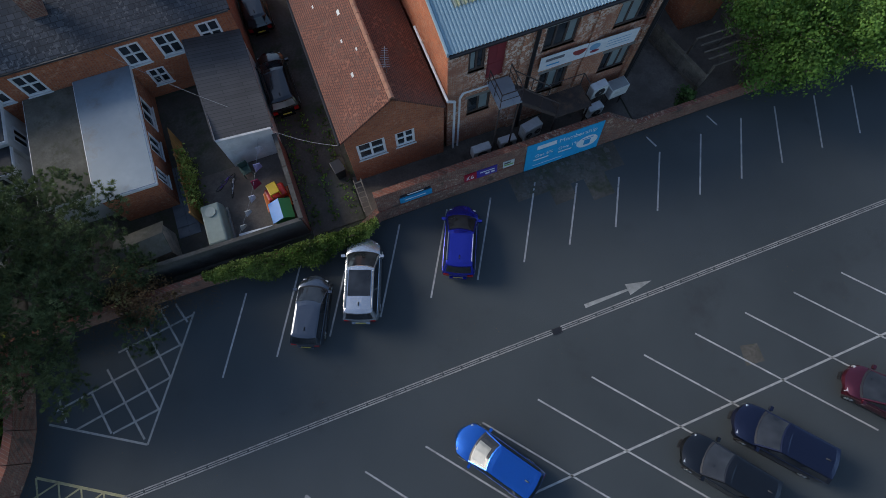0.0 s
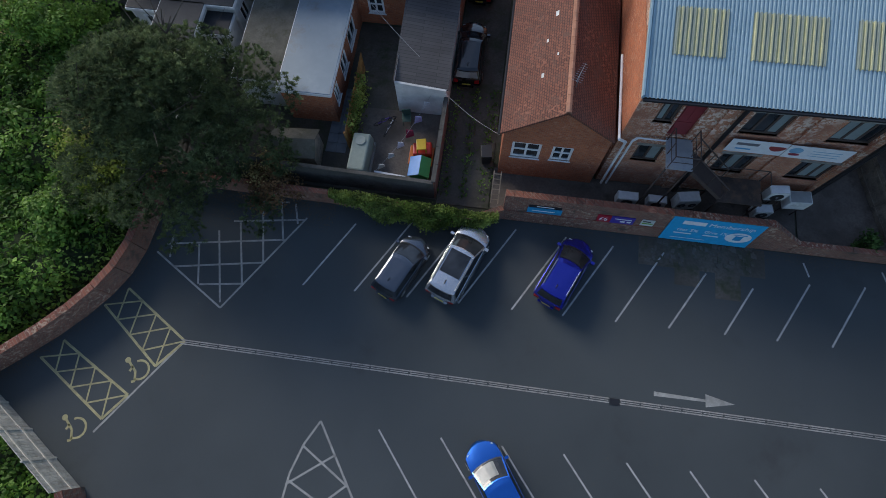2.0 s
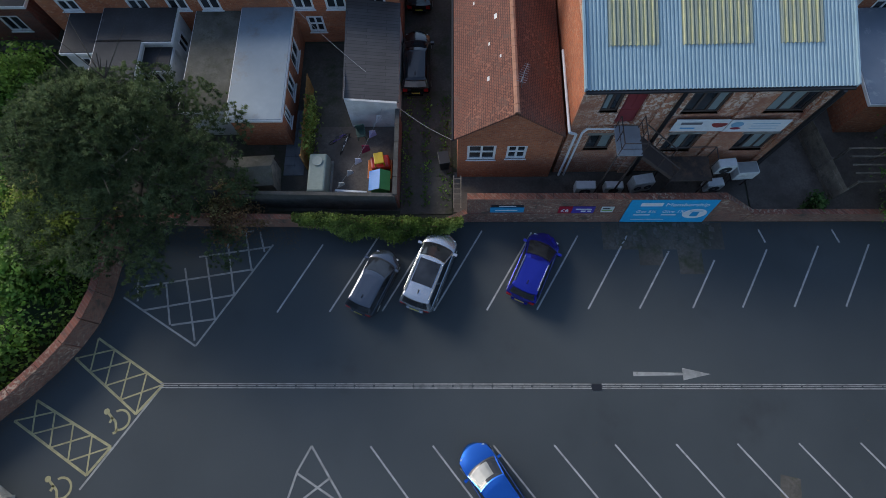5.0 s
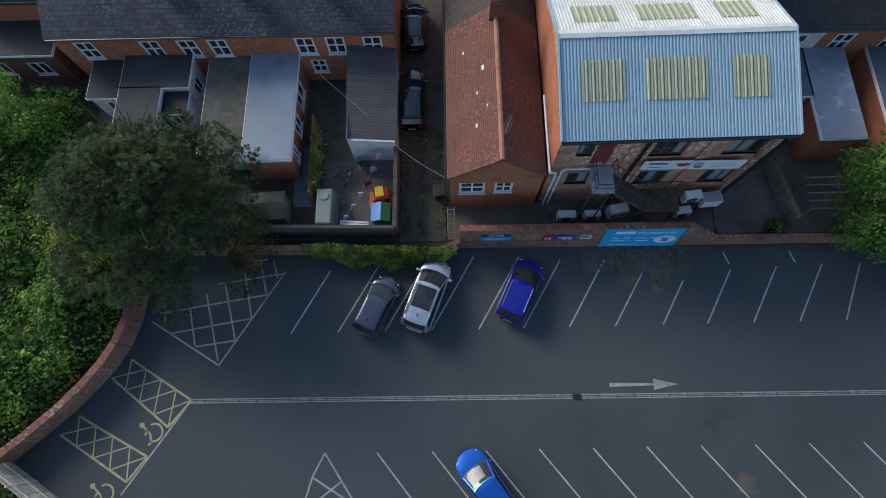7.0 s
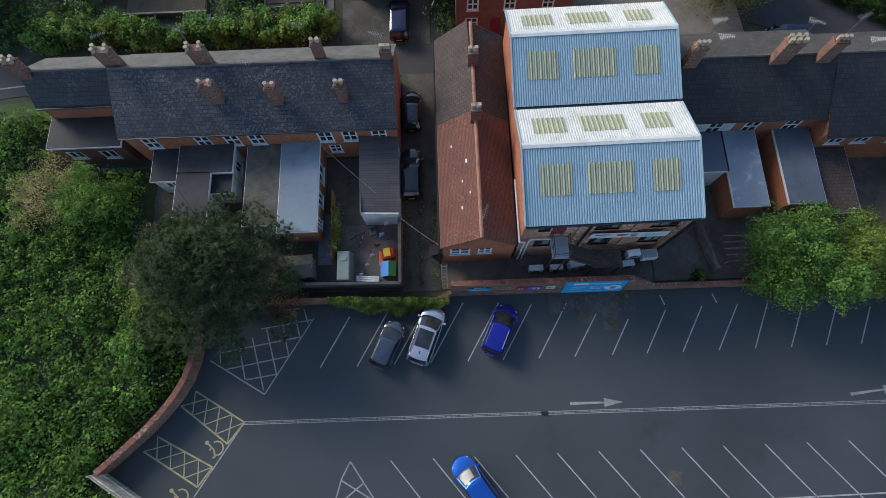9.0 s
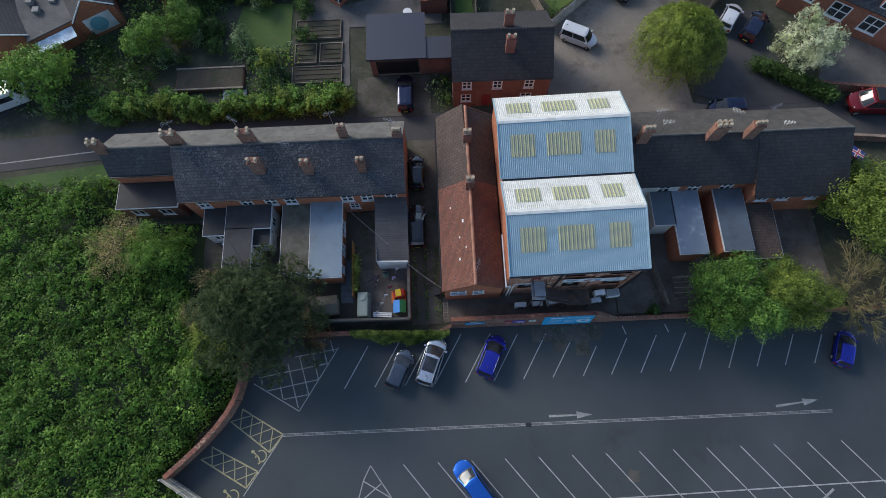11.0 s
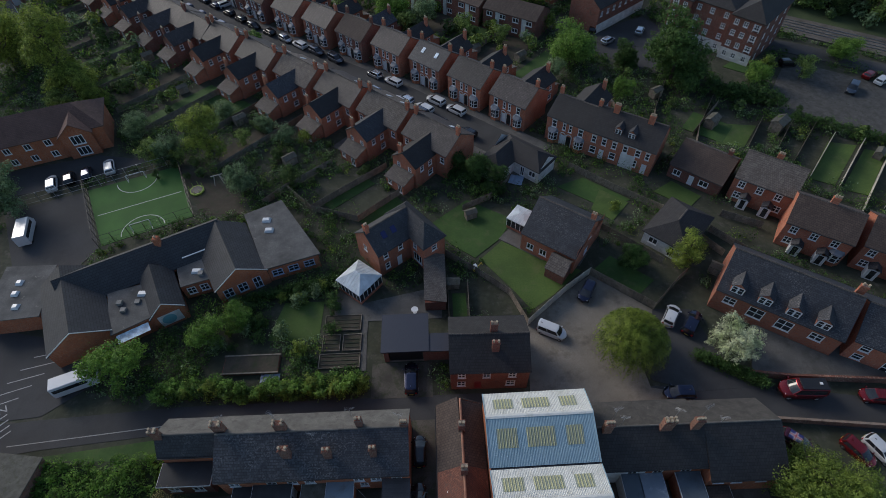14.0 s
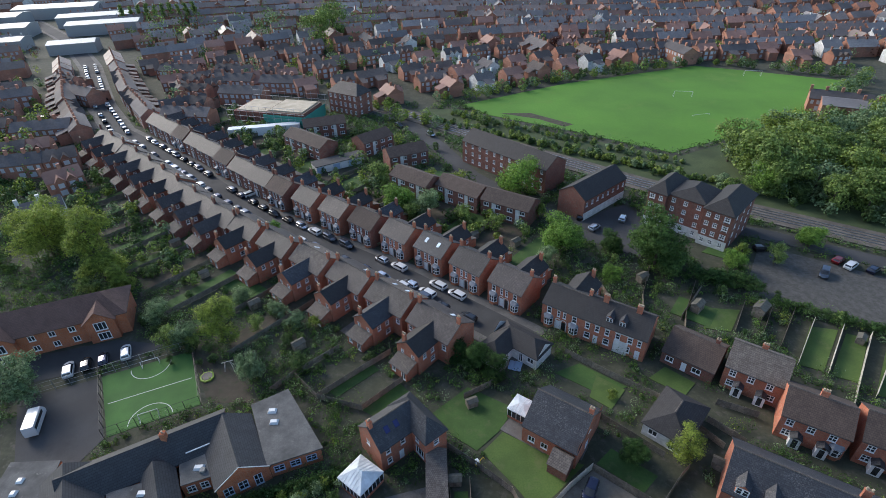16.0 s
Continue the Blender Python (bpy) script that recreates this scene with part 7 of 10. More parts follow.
for x in (-7.5, 9.5):
    g = part("front_gable", Shape().prism([(x - 2.6, -5.6), (x + 2.6, -5.6), (x + 2.6, -4.5), (x - 2.6, -4.5)], 0, 5.0).face([(x - 2.6, -5.6, 5), (x + 2.6, -5.6, 5), (x, -5.6, 7.2)]), BRICK, ch)
    part("gable_roof", Shape().slab((x - 3, -6.0, 4.9), (x, -6.0, 7.4), (x, -1, 7.4), (x - 3, -1, 4.9), 0.12).slab((x, -6.0, 7.4), (x + 3, -6.0, 4.9), (x + 3, -1, 4.9), (x, -1, 7.4), 0.12), TILE_H, g)
    glaze(ch, (x - 2.6, -5.72, 0), (1, 0, 0), [(1.5, 0.5, 3.7, 2.3), (1.5, 2.9, 3.7, 4.8)], "three")
glaze(ch, (-14, -4.5, 0), (1, 0, 0), op, "two")


# flats beyond the street
def block_of_flats(label, x, y, turn, w, d, eave, ridge, roof_mat, wall_mat, floors, cols, hip=0.0, base=None, win=(1.1, 1.3), name="block_of_flats"):
    o = thing(name, label, "apartment block", pose(x, y, 0, 0, 0, turn))
    fh, cw = eave / floors, w / cols
    op = [(cw * (i + 0.5) - win[0] / 2, fh * j + 0.9, cw * (i + 0.5) + win[0] / 2, fh * j + 0.9 + win[1]) for j in range(floors) for i in range(cols)]
    n = max(1, int(d / 3.6))
    so = [(d / n * (i + 0.5) - win[0] / 2, fh * j + 0.9, d / n * (i + 0.5) + win[0] / 2, fh * j + 0.9 + win[1]) for j in range(floors) for i in range(n)]
    s = Shape()
    if hip:
        s.wall((-w / 2, -d / 2, 0), (1, 0, 0), w, eave, op).wall((w / 2, d / 2, 0), (-1, 0, 0), w, eave).wall((w / 2, -d / 2, 0), (0, 1, 0), d, eave, so).wall((-w / 2, d / 2, 0), (0, -1, 0), d, eave, so)
        part("roof", cut_hip(Shape(), -w / 2, w / 2, -d / 2, d / 2, eave + 0.15, ridge, hip), roof_mat, o)
    else:
        body(s, -w / 2, w / 2, -d / 2, d / 2, eave, ridge, op)
        part("roof", gable_roof(Shape(), -w / 2, w / 2, -d / 2, d / 2, eave, ridge), roof_mat, o)
    part("wall", s, wall_mat, o)
    glaze(o, (-w / 2, -d / 2, 0), (1, 0, 0), op, "two")
    if hip:
        glaze(o, (w / 2, -d / 2, 0), (0, 1, 0), so, "two"), glaze(o, (-w / 2, d / 2, 0), (0, -1, 0), so, "two")
    if base:
        part("rendered_base", Shape().box(-w / 2 - 0.02, -d / 2 - 0.02, 0, w / 2 + 0.02, -d / 2 - 0.004, base), RENDER_W, o)
    return o


fl = thing("block_of_flats", "brick flats with hipped slate pavilions and white base", "apartment block", pose(55.8, 113.0, 0, 0, 0, -46))
for x0, x1, y0, y1, cols in ((-10.35, -5.6, 0, 12.0, (1.2, 3.4)), (-5.6, 3.6, 1.3, 11.0, (1.4, 4.4, 7.6)), (3.6, 10.35, 0, 15.0, (1.2, 3.2, 5.5))):
    op = [(c - 0.5, 2.35 * k + 0.8, c + 0.5, 2.35 * k + 2.0) for c in cols for k in range(4)]
    sd = [(c - 0.5, 2.35 * k + 0.8, c + 0.5, 2.35 * k + 2.0) for c in (3.0, 7.5, 12.0) for k in range(4)] if x1 > 10 else []
    w1 = part("wall", Shape().wall((x0, y0, 0), (1, 0, 0), x1 - x0, 9.6, op).wall((x1, y0, 0), (0, 1, 0), y1 - y0, 9.6, sd).wall((x1, y1, 0), (-1, 0, 0), x1 - x0, 9.6).wall((x0, y1, 0), (0, -1, 0), y1 - y0, 9.6), BRICK_D, fl)
    part("rendered_base", Shape().wall((x0 - 0.02, y0 - 0.02, 0), (1, 0, 0), x1 - x0 + 0.04, 2.6, [q for q in op if q[1] < 2]), RENDER_W, fl, "white rendered ground floor")
    glaze(fl, (x0, y0, 0), (1, 0, 0), op, "cross"), glaze(fl, (x1, y0, 0), (0, 1, 0), sd, "cross")
    if x1 > 10 or x0 < -10:
        c = cols[-1] if x1 > 10 else cols[0]
        for k in range(1, 4):
            part("balcony_rail", Shape().box(x0 + c - 0.75, y0 - 0.12, 2.35 * k + 0.5, x0 + c + 0.75, y0 - 0.05, 2.35 * k + 0.6).box(x0 + c - 0.75, y0 - 0.12, 2.35 * k + 1.2, x0 + c + 0.75, y0 - 0.05, 2.35 * k + 1.26), BLACK, fl)
            part("french_window", Shape().box(x0 + c - 0.7, y0 - 0.04, 2.35 * k + 0.4, x0 + c - 0.52, y0 - 0.005, 2.35 * k + 2.1).box(x0 + c + 0.52, y0 - 0.04, 2.35 * k + 0.4, x0 + c + 0.7, y0 - 0.005, 2.35 * k + 2.1), WHITE, fl)
    rw, rd2 = (x1 - x0) + 0.6, (y1 - y0) + 0.6
    if rd2 > rw:
        hp = cut_hip(Shape(), -(y1 - y0) / 2, (y1 - y0) / 2, -(x1 - x0) / 2, (x1 - x0) / 2, 9.75, 12.6 if x1 > 10 else 12.1, 3.2, 0.35)
        part("roof", hp, TILE_K, fl, at=pose((x0 + x1) / 2, (y0 + y1) / 2, 0, 0, 0, 90))
    else:
        part("roof", gable_roof(Shape(), x0, x1, y0, y1, 9.6, 12.0, 0.35, 1.6), TILE_K, fl)
block_of_flats("brick housing block with dark roof and white ground floor", 38.0, 131.4, 39.5, 19, 8.3, 6.2, 9.0, TILE_K, BRICK_D, 2, 8, 0, 2.3, (0.9, 1.2))
block_of_flats("long three-storey brick flats with dark roof beside the railway", 18.8, 153.6, -48, 33, 9.5, 7.4, 10.2, TILE_K, BRICK_D, 3, 11, 0, None, (0.9, 1.2))
block_of_flats("tall old brick block with grey hipped roof", -38.1, 215.8, -34, 15, 9, 8.4, 12.0, SLATE_M, BRICK_D, 3, 6, 3.5, None, (1.0, 1.5))
for x, y, w, turn in ((14.7, 126.8, 14, -35), (2.8, 135.7, 14.5, -41), (-10.8, 143.0, 14, -41), (-14.4, 162.5, 13, 22), (-26.0, 175.3, 12, 40), (-47.3, 175.2, 20, -42), (-45.0, 191.0, 15, 14)):
    o = block_of_flats("two-storey brown brick housing block with brown tiles", x, y, turn, w, 7.6, 4.9, 6.8, TILE_B, BRICK_D, 2, max(3, int(w / 3)), 0, None, (1.6, 1.1), "housing_block")
    for k in range(max(1, int(w / 7))):
        part("entrance_panel", Shape().box(-w / 2 + 3.4 + 7 * k, -3.86, 0.0, -w / 2 + 4.5 + 7 * k, -3.81, 4.7), RENDER_W, o, "white panelled entrance strip")
gr = thing("garage_row", "row of lock-up garages with pale and blue doors", "garages", pose(-36.5, 162.9, 0, 0, 0, 29))
part("wall", Shape().box(-8.2, -2.5, 0, 8.2, 2.5, 2.4), RENDER_W, gr), part("roof", Shape().box(-8.4, -2.7, 2.4, 8.4, 2.7, 2.6), FELT, gr)
for k in range(6):
    part("garage_door", Shape().box(-8.0 + 2.7 * k, -2.56, 0.05, -5.8 + 2.7 * k, -2.504, 2.1), plain("garage_door_paint", ((0.3, 0.4, 0.55), (0.7, 0.7, 0.7))[k % 2 if k < 5 else 1], 0.5), gr)
site = thing("building_site", "unfinished timber-topped block wrapped in green scaffold sheeting", "building site", pose(-66, 210, 0, 0, 0, -18))
part("wall", Shape().box(-16, -7, 0, 14, 8, 4.6).box(0, -9, 0, 16, 6, 6), BRICK_D, site)
part("roof_deck", Shape().box(-15, -6, 4.6, 0, 7, 4.9).box(1, -8, 6, 15, 5, 6.4), surface("fresh_plywood", (0.5, 0.42, 0.3), (0.58, 0.5, 0.38), None, 0.8, grain=3, patch=0.3), site)
part("sheeting", Shape().box(-1, -9.6, 0.5, 17, -9.4, 5).box(16.6, -9.4, 0.5, 16.8, 7, 5), plain("green_scaffold_net", (0.05, 0.28, 0.22), 0.7), site)
sf = Shape()
for k in range(12):
    sf.tube((-17 + 3 * k, -10, 0), (-17 + 3 * k, -10, 8), 0.06, 5), sf.tube((-17 + 3 * k, 9, 0), (-17 + 3 * k, 9, 9), 0.06, 5)
for z in (2, 4, 6, 8):
    sf.tube((-17, -10, z), (17, -10, z), 0.06, 5), sf.tube((-17, 9, z), (17, 9, z), 0.06, 5)
part("scaffold", sf, STEEL, site)
lc = thing("site_cabins", "row of long white site cabins", "cabin", pose(-68, 194, 0, 0, 0, 8))
part("cabin", Shape().box(-13, -1.6, 0.1, 13, 1.6, 3.2), WHITE, lc)

# ---- cars ----
PAINTS = {}


def paint(name, colour):
    if name not in PAINTS:
        m, t, p = nodes_of("car_paint_" + name)
        p.inputs["Base Color"].default_value = (*colour, 1)
        p.inputs["Roughness"].default_value, p.inputs["Metallic"].default_value, p.inputs["Coat Weight"].default_value = 0.24, 0.75 if name != "white" else 0.05, 1.0
        p.inputs["Coat Roughness"].default_value = 0.08
        PAINTS[name] = m
    return PAINTS[name]


STYLES = {  # length, width, height, belt, bonnet nose, rear base, rear roof, screen top, screen base (parts of the length from the tail)
    "hatch": (4.0, 1.74, 1.48, 0.94, 0.76, 0.03, 0.11, 0.55, 0.8),
    "suv": (4.55, 1.84, 1.68, 1.05, 0.9, 0.02, 0.08, 0.57, 0.79),
    "saloon": (4.45, 1.76, 1.42, 0.92, 0.7, 0.16, 0.3, 0.54, 0.7),
    "estate": (4.6, 1.8, 1.5, 0.95, 0.78, 0.025, 0.08, 0.56, 0.77),
    "van": (4.4, 1.8, 1.82, 1.1, 0.9, 0.01, 0.03, 0.66, 0.8),
}


def wheel_meshes():
    t = Shape().hull([[(r * math.cos(2 * math.pi * k / 18), y, r * math.sin(2 * math.pi * k / 18)) for k in range(18)] for y, r in ((-0.1, 0.27), (-0.1, 0.31), (-0.06, 0.325), (0.06, 0.325), (0.1, 0.31), (0.1, 0.27))]).mesh("tyre", RUBBER, smooth=True)
    d = Shape().tube((0, -0.104, 0), (0, 0.104, 0), 0.08, 10)
    for k in range(7):
        a = 2 * math.pi * k / 7
        d.tube((0, -0.09, 0), (0.2 * math.cos(a), -0.09, 0.2 * math.sin(a)), 0.035, 5)
        d.tube((0, 0.09, 0), (0.2 * math.cos(a), 0.09, 0.2 * math.sin(a)), 0.035, 5)
    d.tube((0, -0.08, 0), (0, 0.08, 0), 0.21, 18)
    return t, d.mesh("rim", ALLOY)


TYRE, RIM = wheel_meshes()


def car(label, m, colour, style="hatch", scale=1.0, rails=None, sunroof=False, screen=None, simple=False, rear=None, group="parked cars"):
    """A car, nose to +x, standing on its wheels."""
    L, W, H, belt, nose, rb, rr, st, sb = STYLES[style]
    o = thing("car", label, "car", m @ Matrix.Diagonal((scale, scale, scale, 1)), group)
    x = lambda f: (f - 0.5) * L
    hw = W / 2
    rings = []
    for f, top, k, low in ((0.0, belt * 0.78, 0.9, 0.42), (0.012, belt * 0.93, 0.94, 0.3), (0.06, belt, 0.98, 0.22), (0.2, belt, 1.0, 0.2), (0.5, belt, 1.0, 0.2), (sb, belt - 0.01, 1.0, 0.2), (sb + 0.06, belt * 0.6 + nose * 0.4, 0.985, 0.2), (0.93, nose, 0.95, 0.22), (0.98, nose * 0.9, 0.9, 0.28), (1.0, nose * 0.72, 0.84, 0.36)):
        w = hw * k
        bow = lambda q: x(f) - 0.42 * max(0, (f - 0.78) / 0.22) ** 2 * q * q + 0.2 * max(0, (0.12 - f) / 0.12) ** 2 * q * q
        rings.append([(bow(q), w * q, z) for q, z in ((-0.9, low), (-1, low + 0.14), (-1, top * 0.72), (-0.95, top * 0.93), (-0.78, top), (-0.4, top + 0.028), (0, top + 0.04), (0.4, top + 0.028), (0.78, top), (0.95, top * 0.93), (1, top * 0.72), (1, low + 0.14), (0.9, low))])
    shell = part("body", Shape().hull(rings), colour, o, smooth=True)
    shell.data.set_sharp_from_angle(angle=0.5)
    b, r = hw * 0.92, hw * 0.76
    arc = (-1, -0.6, -0.2, 0.2, 0.6, 1)

    def outline(xf, xr, half, z, front, rear, dome=0.0):
        a = [(x(xf) + front * (1 - q * q), half * q, z + dome * (1 - q * q)) for q in arc]
        return [(x(xr) - rear * (1 - q * q), half * q, z + dome * (1 - q * q)) for q in arc[::-1]] + a

    base, roof = outline(sb - 0.02, rb, b, belt - 0.02, 0.2, 0.06), outline(st, rr, r, H - 0.06, 0.12, 0.08)
    top = outline(st - 0.05, rr + 0.04, r * 0.86, H - 0.03, 0.1, 0.06, 0.03)
    part("roof", Shape().hull([base, roof, top]), colour, o, smooth=False)

    def pane(name, lo, hi, mat=CARGLASS, u0=0.05, u1=0.95, v0=0.07, v1=0.92, push=0.014):
        """Glass over the strip between two edges of the cabin, from u0 to u1 along it and v0 to v1 up it."""
        lo, hi = [Vector(q) for q in lo], [Vector(q) for q in hi]

        def along(row, u):
            g = u * (len(row) - 1)
            k = min(len(row) - 2, int(g))
            return row[k].lerp(row[k + 1], g - k)
        n = (along(lo, 0.6) - along(lo, 0.4)).cross(along(hi, 0.5) - along(lo, 0.5)).normalized()
        c = along(lo, 0.5).lerp(along(hi, 0.5), 0.5)
        if n.dot(c - Vector((0, 0, belt))) < 0:
            n = -n
        sh, steps = Shape(), 6 if len(lo) > 2 else 1
        us = [u0 + (u1 - u0) * k / steps for k in range(steps + 1)]
        at = lambda u, v: along(lo, u).lerp(along(hi, u), v) + n * push
        for a, c2 in zip(us, us[1:]):
            sh.face([at(a, v0), at(c2, v0), at(c2, v1), at(a, v1)])
        part(name, sh, mat, o)

    pane("windscreen", base[6:], roof[6:], CARGLASS, 0.04, 0.96, 0.1, 0.94)
    pane("scuttle", base[6:], roof[6:], BLACK, 0.03, 0.97, 0.0, 0.09, 0.016)
    # pale pane over part of the windscreen: a painted reflection
    if screen:
        pane("sunshade", base[6:], roof[6:], screen, 0.3, 0.9, 0.14, 0.8, 0.02)
    pane("rear_window", base[:6], roof[:6], rear or CARGLASS, 0.08, 0.92, 0.22, 0.9)
    for lo, hi in (((base[0], base[11]), (roof[0], roof[11])), ((base[5], base[6]), (roof[5], roof[6]))):
        if simple:
            pane("side_window", lo, hi)
        else:
            pane("side_window", lo, hi, CARGLASS, 0.5, 0.95), pane("side_window", lo, hi, CARGLASS, 0.07, 0.47)
    if sunroof:
        part("sunroof", Shape().slab((x(rr) + (x(st) - x(rr)) * 0.36, -r * 0.8, H + 0.012), (x(st) - 0.1, -r * 0.8, H + 0.012), (x(st) - 0.1, r * 0.8, H + 0.012), (x(rr) + (x(st) - x(rr)) * 0.36, r * 0.8, H + 0.012), 0.02), CARGLASS, o, "dark glass panoramic roof")
    if rails:
        for s in (-1, 1):
            part("roof_rail", Shape().tube((x(rr) + 0.2, s * r * 0.95, H - 0.005), (x(st) - 0.1, s * r * 0.95, H + 0.005), 0.03, 6), rails, o)
    if not simple:
        part("aerial_fin", Shape().hull([[(x(rr) + 0.3, -0.03, H), (x(rr) + 0.5, -0.03, H), (x(rr) + 0.5, 0.03, H), (x(rr) + 0.3, 0.03, H)], [(x(rr) + 0.3, -0.005, H + 0.1), (x(rr) + 0.36, -0.005, H + 0.1), (x(rr) + 0.36, 0.005, H + 0.1), (x(rr) + 0.3, 0.005, H + 0.1)]]), BLACK, o)
        for s in (-1, 1):
            part("door_mirror", Shape().box(x(sb) - 0.28, s * hw * 1.0 - 0.02 if s > 0 else -hw * 1.0 - 0.18, belt - 0.02, x(sb) - 0.14, s * hw * 1.0 + 0.18 if s > 0 else -hw * 1.0 + 0.02, belt + 0.13), colour, o)
            part("tail_light", Shape().box(x(0.0) + 0.06, s * hw * 0.7 - 0.13, belt * 0.66, x(0.05), s * hw * 0.7 + 0.14, belt * 0.9), LAMP_R, o)
            part("headlight", Shape().box(x(0.865), s * hw * 0.64 - 0.13, nose * 0.72, x(0.92), s * hw * 0.64 + 0.12, nose * 0.985), LAMP_W, o)
        part("rear_bumper", Shape().box(x(0) - 0.02, -hw * 0.5, 0.32, x(0.02), hw * 0.5, 0.52), colour, o)
        part("front_bumper", Shape().box(x(0.975), -hw * 0.2, 0.28, x(1.0) - 0.01, hw * 0.2, 0.44), BLACK, o)
        part("grille", Shape().box(x(0.985), -hw * 0.24, nose * 0.6, x(1.0) + 0.006, hw * 0.24, nose * 0.7), BLACK, o)
        part("number_plate", Shape().box(x(0) - 0.006, -0.26, 0.5, x(0) + 0.02, 0.26, 0.61), plain("plate_yellow", (0.6, 0.48, 0.06), 0.5), o)
        for s in (-1, 1):
            part("sill", Shape().box(x(0.26), s * hw * 0.99 - 0.02, 0.18, x(0.74), s * hw * 0.99 + 0.02, 0.3), BLACK, o)
    for f in (0.19, 0.81):
        for s in (-1, 1):
            w = part("wheel", TYRE, None, o, at=pose(x(f), s * (hw - 0.1), 0.325))
            if not simple:
                part("rim", RIM, None, w)
    return o


SILVER, WHITEC, BLACKC, NAVY = paint("silver", (0.56, 0.58, 0.61)), paint("white", (0.58, 0.59, 0.6)), paint("black", (0.018, 0.019, 0.022)), paint("navy", (0.014, 0.018, 0.05))
ROYAL, AZURE, MAROON, GREYC, REDC = paint("royal_blue", (0.02, 0.03, 0.4)), paint("azure", (0.014, 0.15, 0.6)), paint("maroon", (0.13, 0.015, 0.03)), paint("dark_grey", (0.085, 0.1, 0.125)), paint("red", (0.3, 0.012, 0.015))
# bright look of two car screens, put into a paler glass colour
PALE_SCREEN = glassy("sunlit_screen", (0.17, 0.18, 0.17), 0.3)
car("silver estate-style SUV with panoramic roof and roof rails", pose(-8.45, 5.95, 0, 0, 0, 69), SILVER, "suv", 1.0, STEEL, True)
car("dark grey hatchback parked beside the silver SUV", pose(-11.4, 5.35, 0, 0, 0, 65), GREYC, "hatch", 0.94, None)
car("royal blue hatchback with silver roof rails", pose(-2.95, 6.15, 0, 0, 0, 65), ROYAL, "hatch", 1.02, STEEL)
car("bright azure hatchback with a pale reflection painted on its windscreen", pose(-5.3, -4.55, 0, 0, 0, 125), AZURE, "estate", 0.96, None, screen=PALE_SCREEN)
car("black hatchback parked nose to the bay line", pose(4.5, -8.75, 0, 0, 0, 128), BLACKC, "estate", 1.0, None)
car("navy blue estate parked in the open bay", pose(7.55, -8.5, 0, 0, 0, 130), NAVY, "estate", 1.05, None)
car("dark maroon hatchback parked at the row end", pose(13.3, -8.5, 0, 0, 0, 130), MAROON, "hatch", 1.0, None)
car("black hatchback in the narrow alley", pose(-9.35, 25.0, 0, 0, 0, 89), BLACKC, "hatch", 0.95, None)
car("black estate car in the narrow alley", pose(-9.45, 19.2, 0, 0, 0, 90), BLACKC, "estate", 0.98, None, rear=PALE_SCREEN)
car("small bright blue car under the trees", pose(29.3, 5.5, 0, 0, 0, 66), ROYAL, "hatch", 0.88, None)
car("dark navy estate car on the drive", pose(-10.35, 34.4, 0.05, 0, 0, 90), NAVY, "estate", 1.0, None)
car("white panel van on the gravel yard", pose(9.1, 40.6, 0.05, 0, 0, -28), WHITEC, "van", 0.95, None)
car("dark car at the far end of the gravel yard", pose(15.3, 47.0, 0.05, 0, 0, -122), NAVY, "hatch", 1.0, None)
car("white hatchback in the parking court", pose(26.2, 42.3, 0.05, 0, 0, 55), WHITEC, "hatch", 1.0, None)
car("dark blue estate in the parking court", pose(28.7, 41.0, 0.05, 0, 0, 52), NAVY, "estate", 1.0, None)
car("dark blue car beside the lane", pose(23.6, 30.9, 0.03, 0, 0, 178), NAVY, "hatch", 1.0, None)
van = car("red van with a black roof load on the lane", pose(38.8, 30.6, 0.03, 0, 0, 176), REDC, "van", 1.25, None)
soften(part("roof_load", Shape().box(-2.0, -0.62, 1.82, 0.55, 0.62, 1.95), BLACK, van, "black covered roof load"), 0.04)
part("roof_vent", Shape().box(-1.5, -0.15, 1.95, -1.25, 0.12, 2.02), WHITE, van)
fc = car("maroon car with a red, white and blue patterned roof", pose(35.4, 24.2, 0.0, 0, 0, -42), MAROON, "hatch", 1.0, None)
part("roof_pattern", Shape().box(-1.2, -0.55, 1.49, 0.2, 0.55, 1.495), plain("pattern_navy", (0.02, 0.03, 0.16), 0.4), fc)
part("pattern_cross", Shape().box(-1.2, -0.16, 1.495, 0.2, 0.16, 1.5).box(-0.64, -0.55, 1.501, -0.36, 0.55, 1.506), SIGNW, fc)
part("pattern_bar", Shape().box(-1.2, -0.08, 1.508, 0.2, 0.08, 1.512).box(-0.57, -0.55, 1.513, -0.43, 0.55, 1.517), plain("pattern_red", (0.4, 0.02, 0.03), 0.4), fc)
car("red car beside the lane", pose(42.0, 22.8, 0.0, 0, 0, -60), REDC, "hatch", 1.0, None)
car("white car beside the lane", pose(44.6, 22.8, 0.0, 0, 0, -65), WHITEC, "hatch", 1.0, None)
car("red car parked on the lane", pose(47.8, 29.4, 0.0, 0, 0, 172), REDC, "hatch", 1.0, None)
mb = thing("minibus", "white minibus parked at the playground", "minibus", pose(-74.0, 63.2, 0.03, 0, 0, 108))
soften(part("body", Shape().hull([[(-2.7, -0.98, 0.35), (2.6, -0.98, 0.35), (2.6, 0.98, 0.35), (-2.7, 0.98, 0.35)], [(-2.7, -1.0, 1.2), (2.75, -0.98, 1.1), (2.75, 0.98, 1.1), (-2.7, 1.0, 1.2)], [(-2.65, -0.9, 2.4), (1.9, -0.9, 2.4), (1.9, 0.9, 2.4), (-2.65, 0.9, 2.4)]]), WHITEC, mb), 0.08)
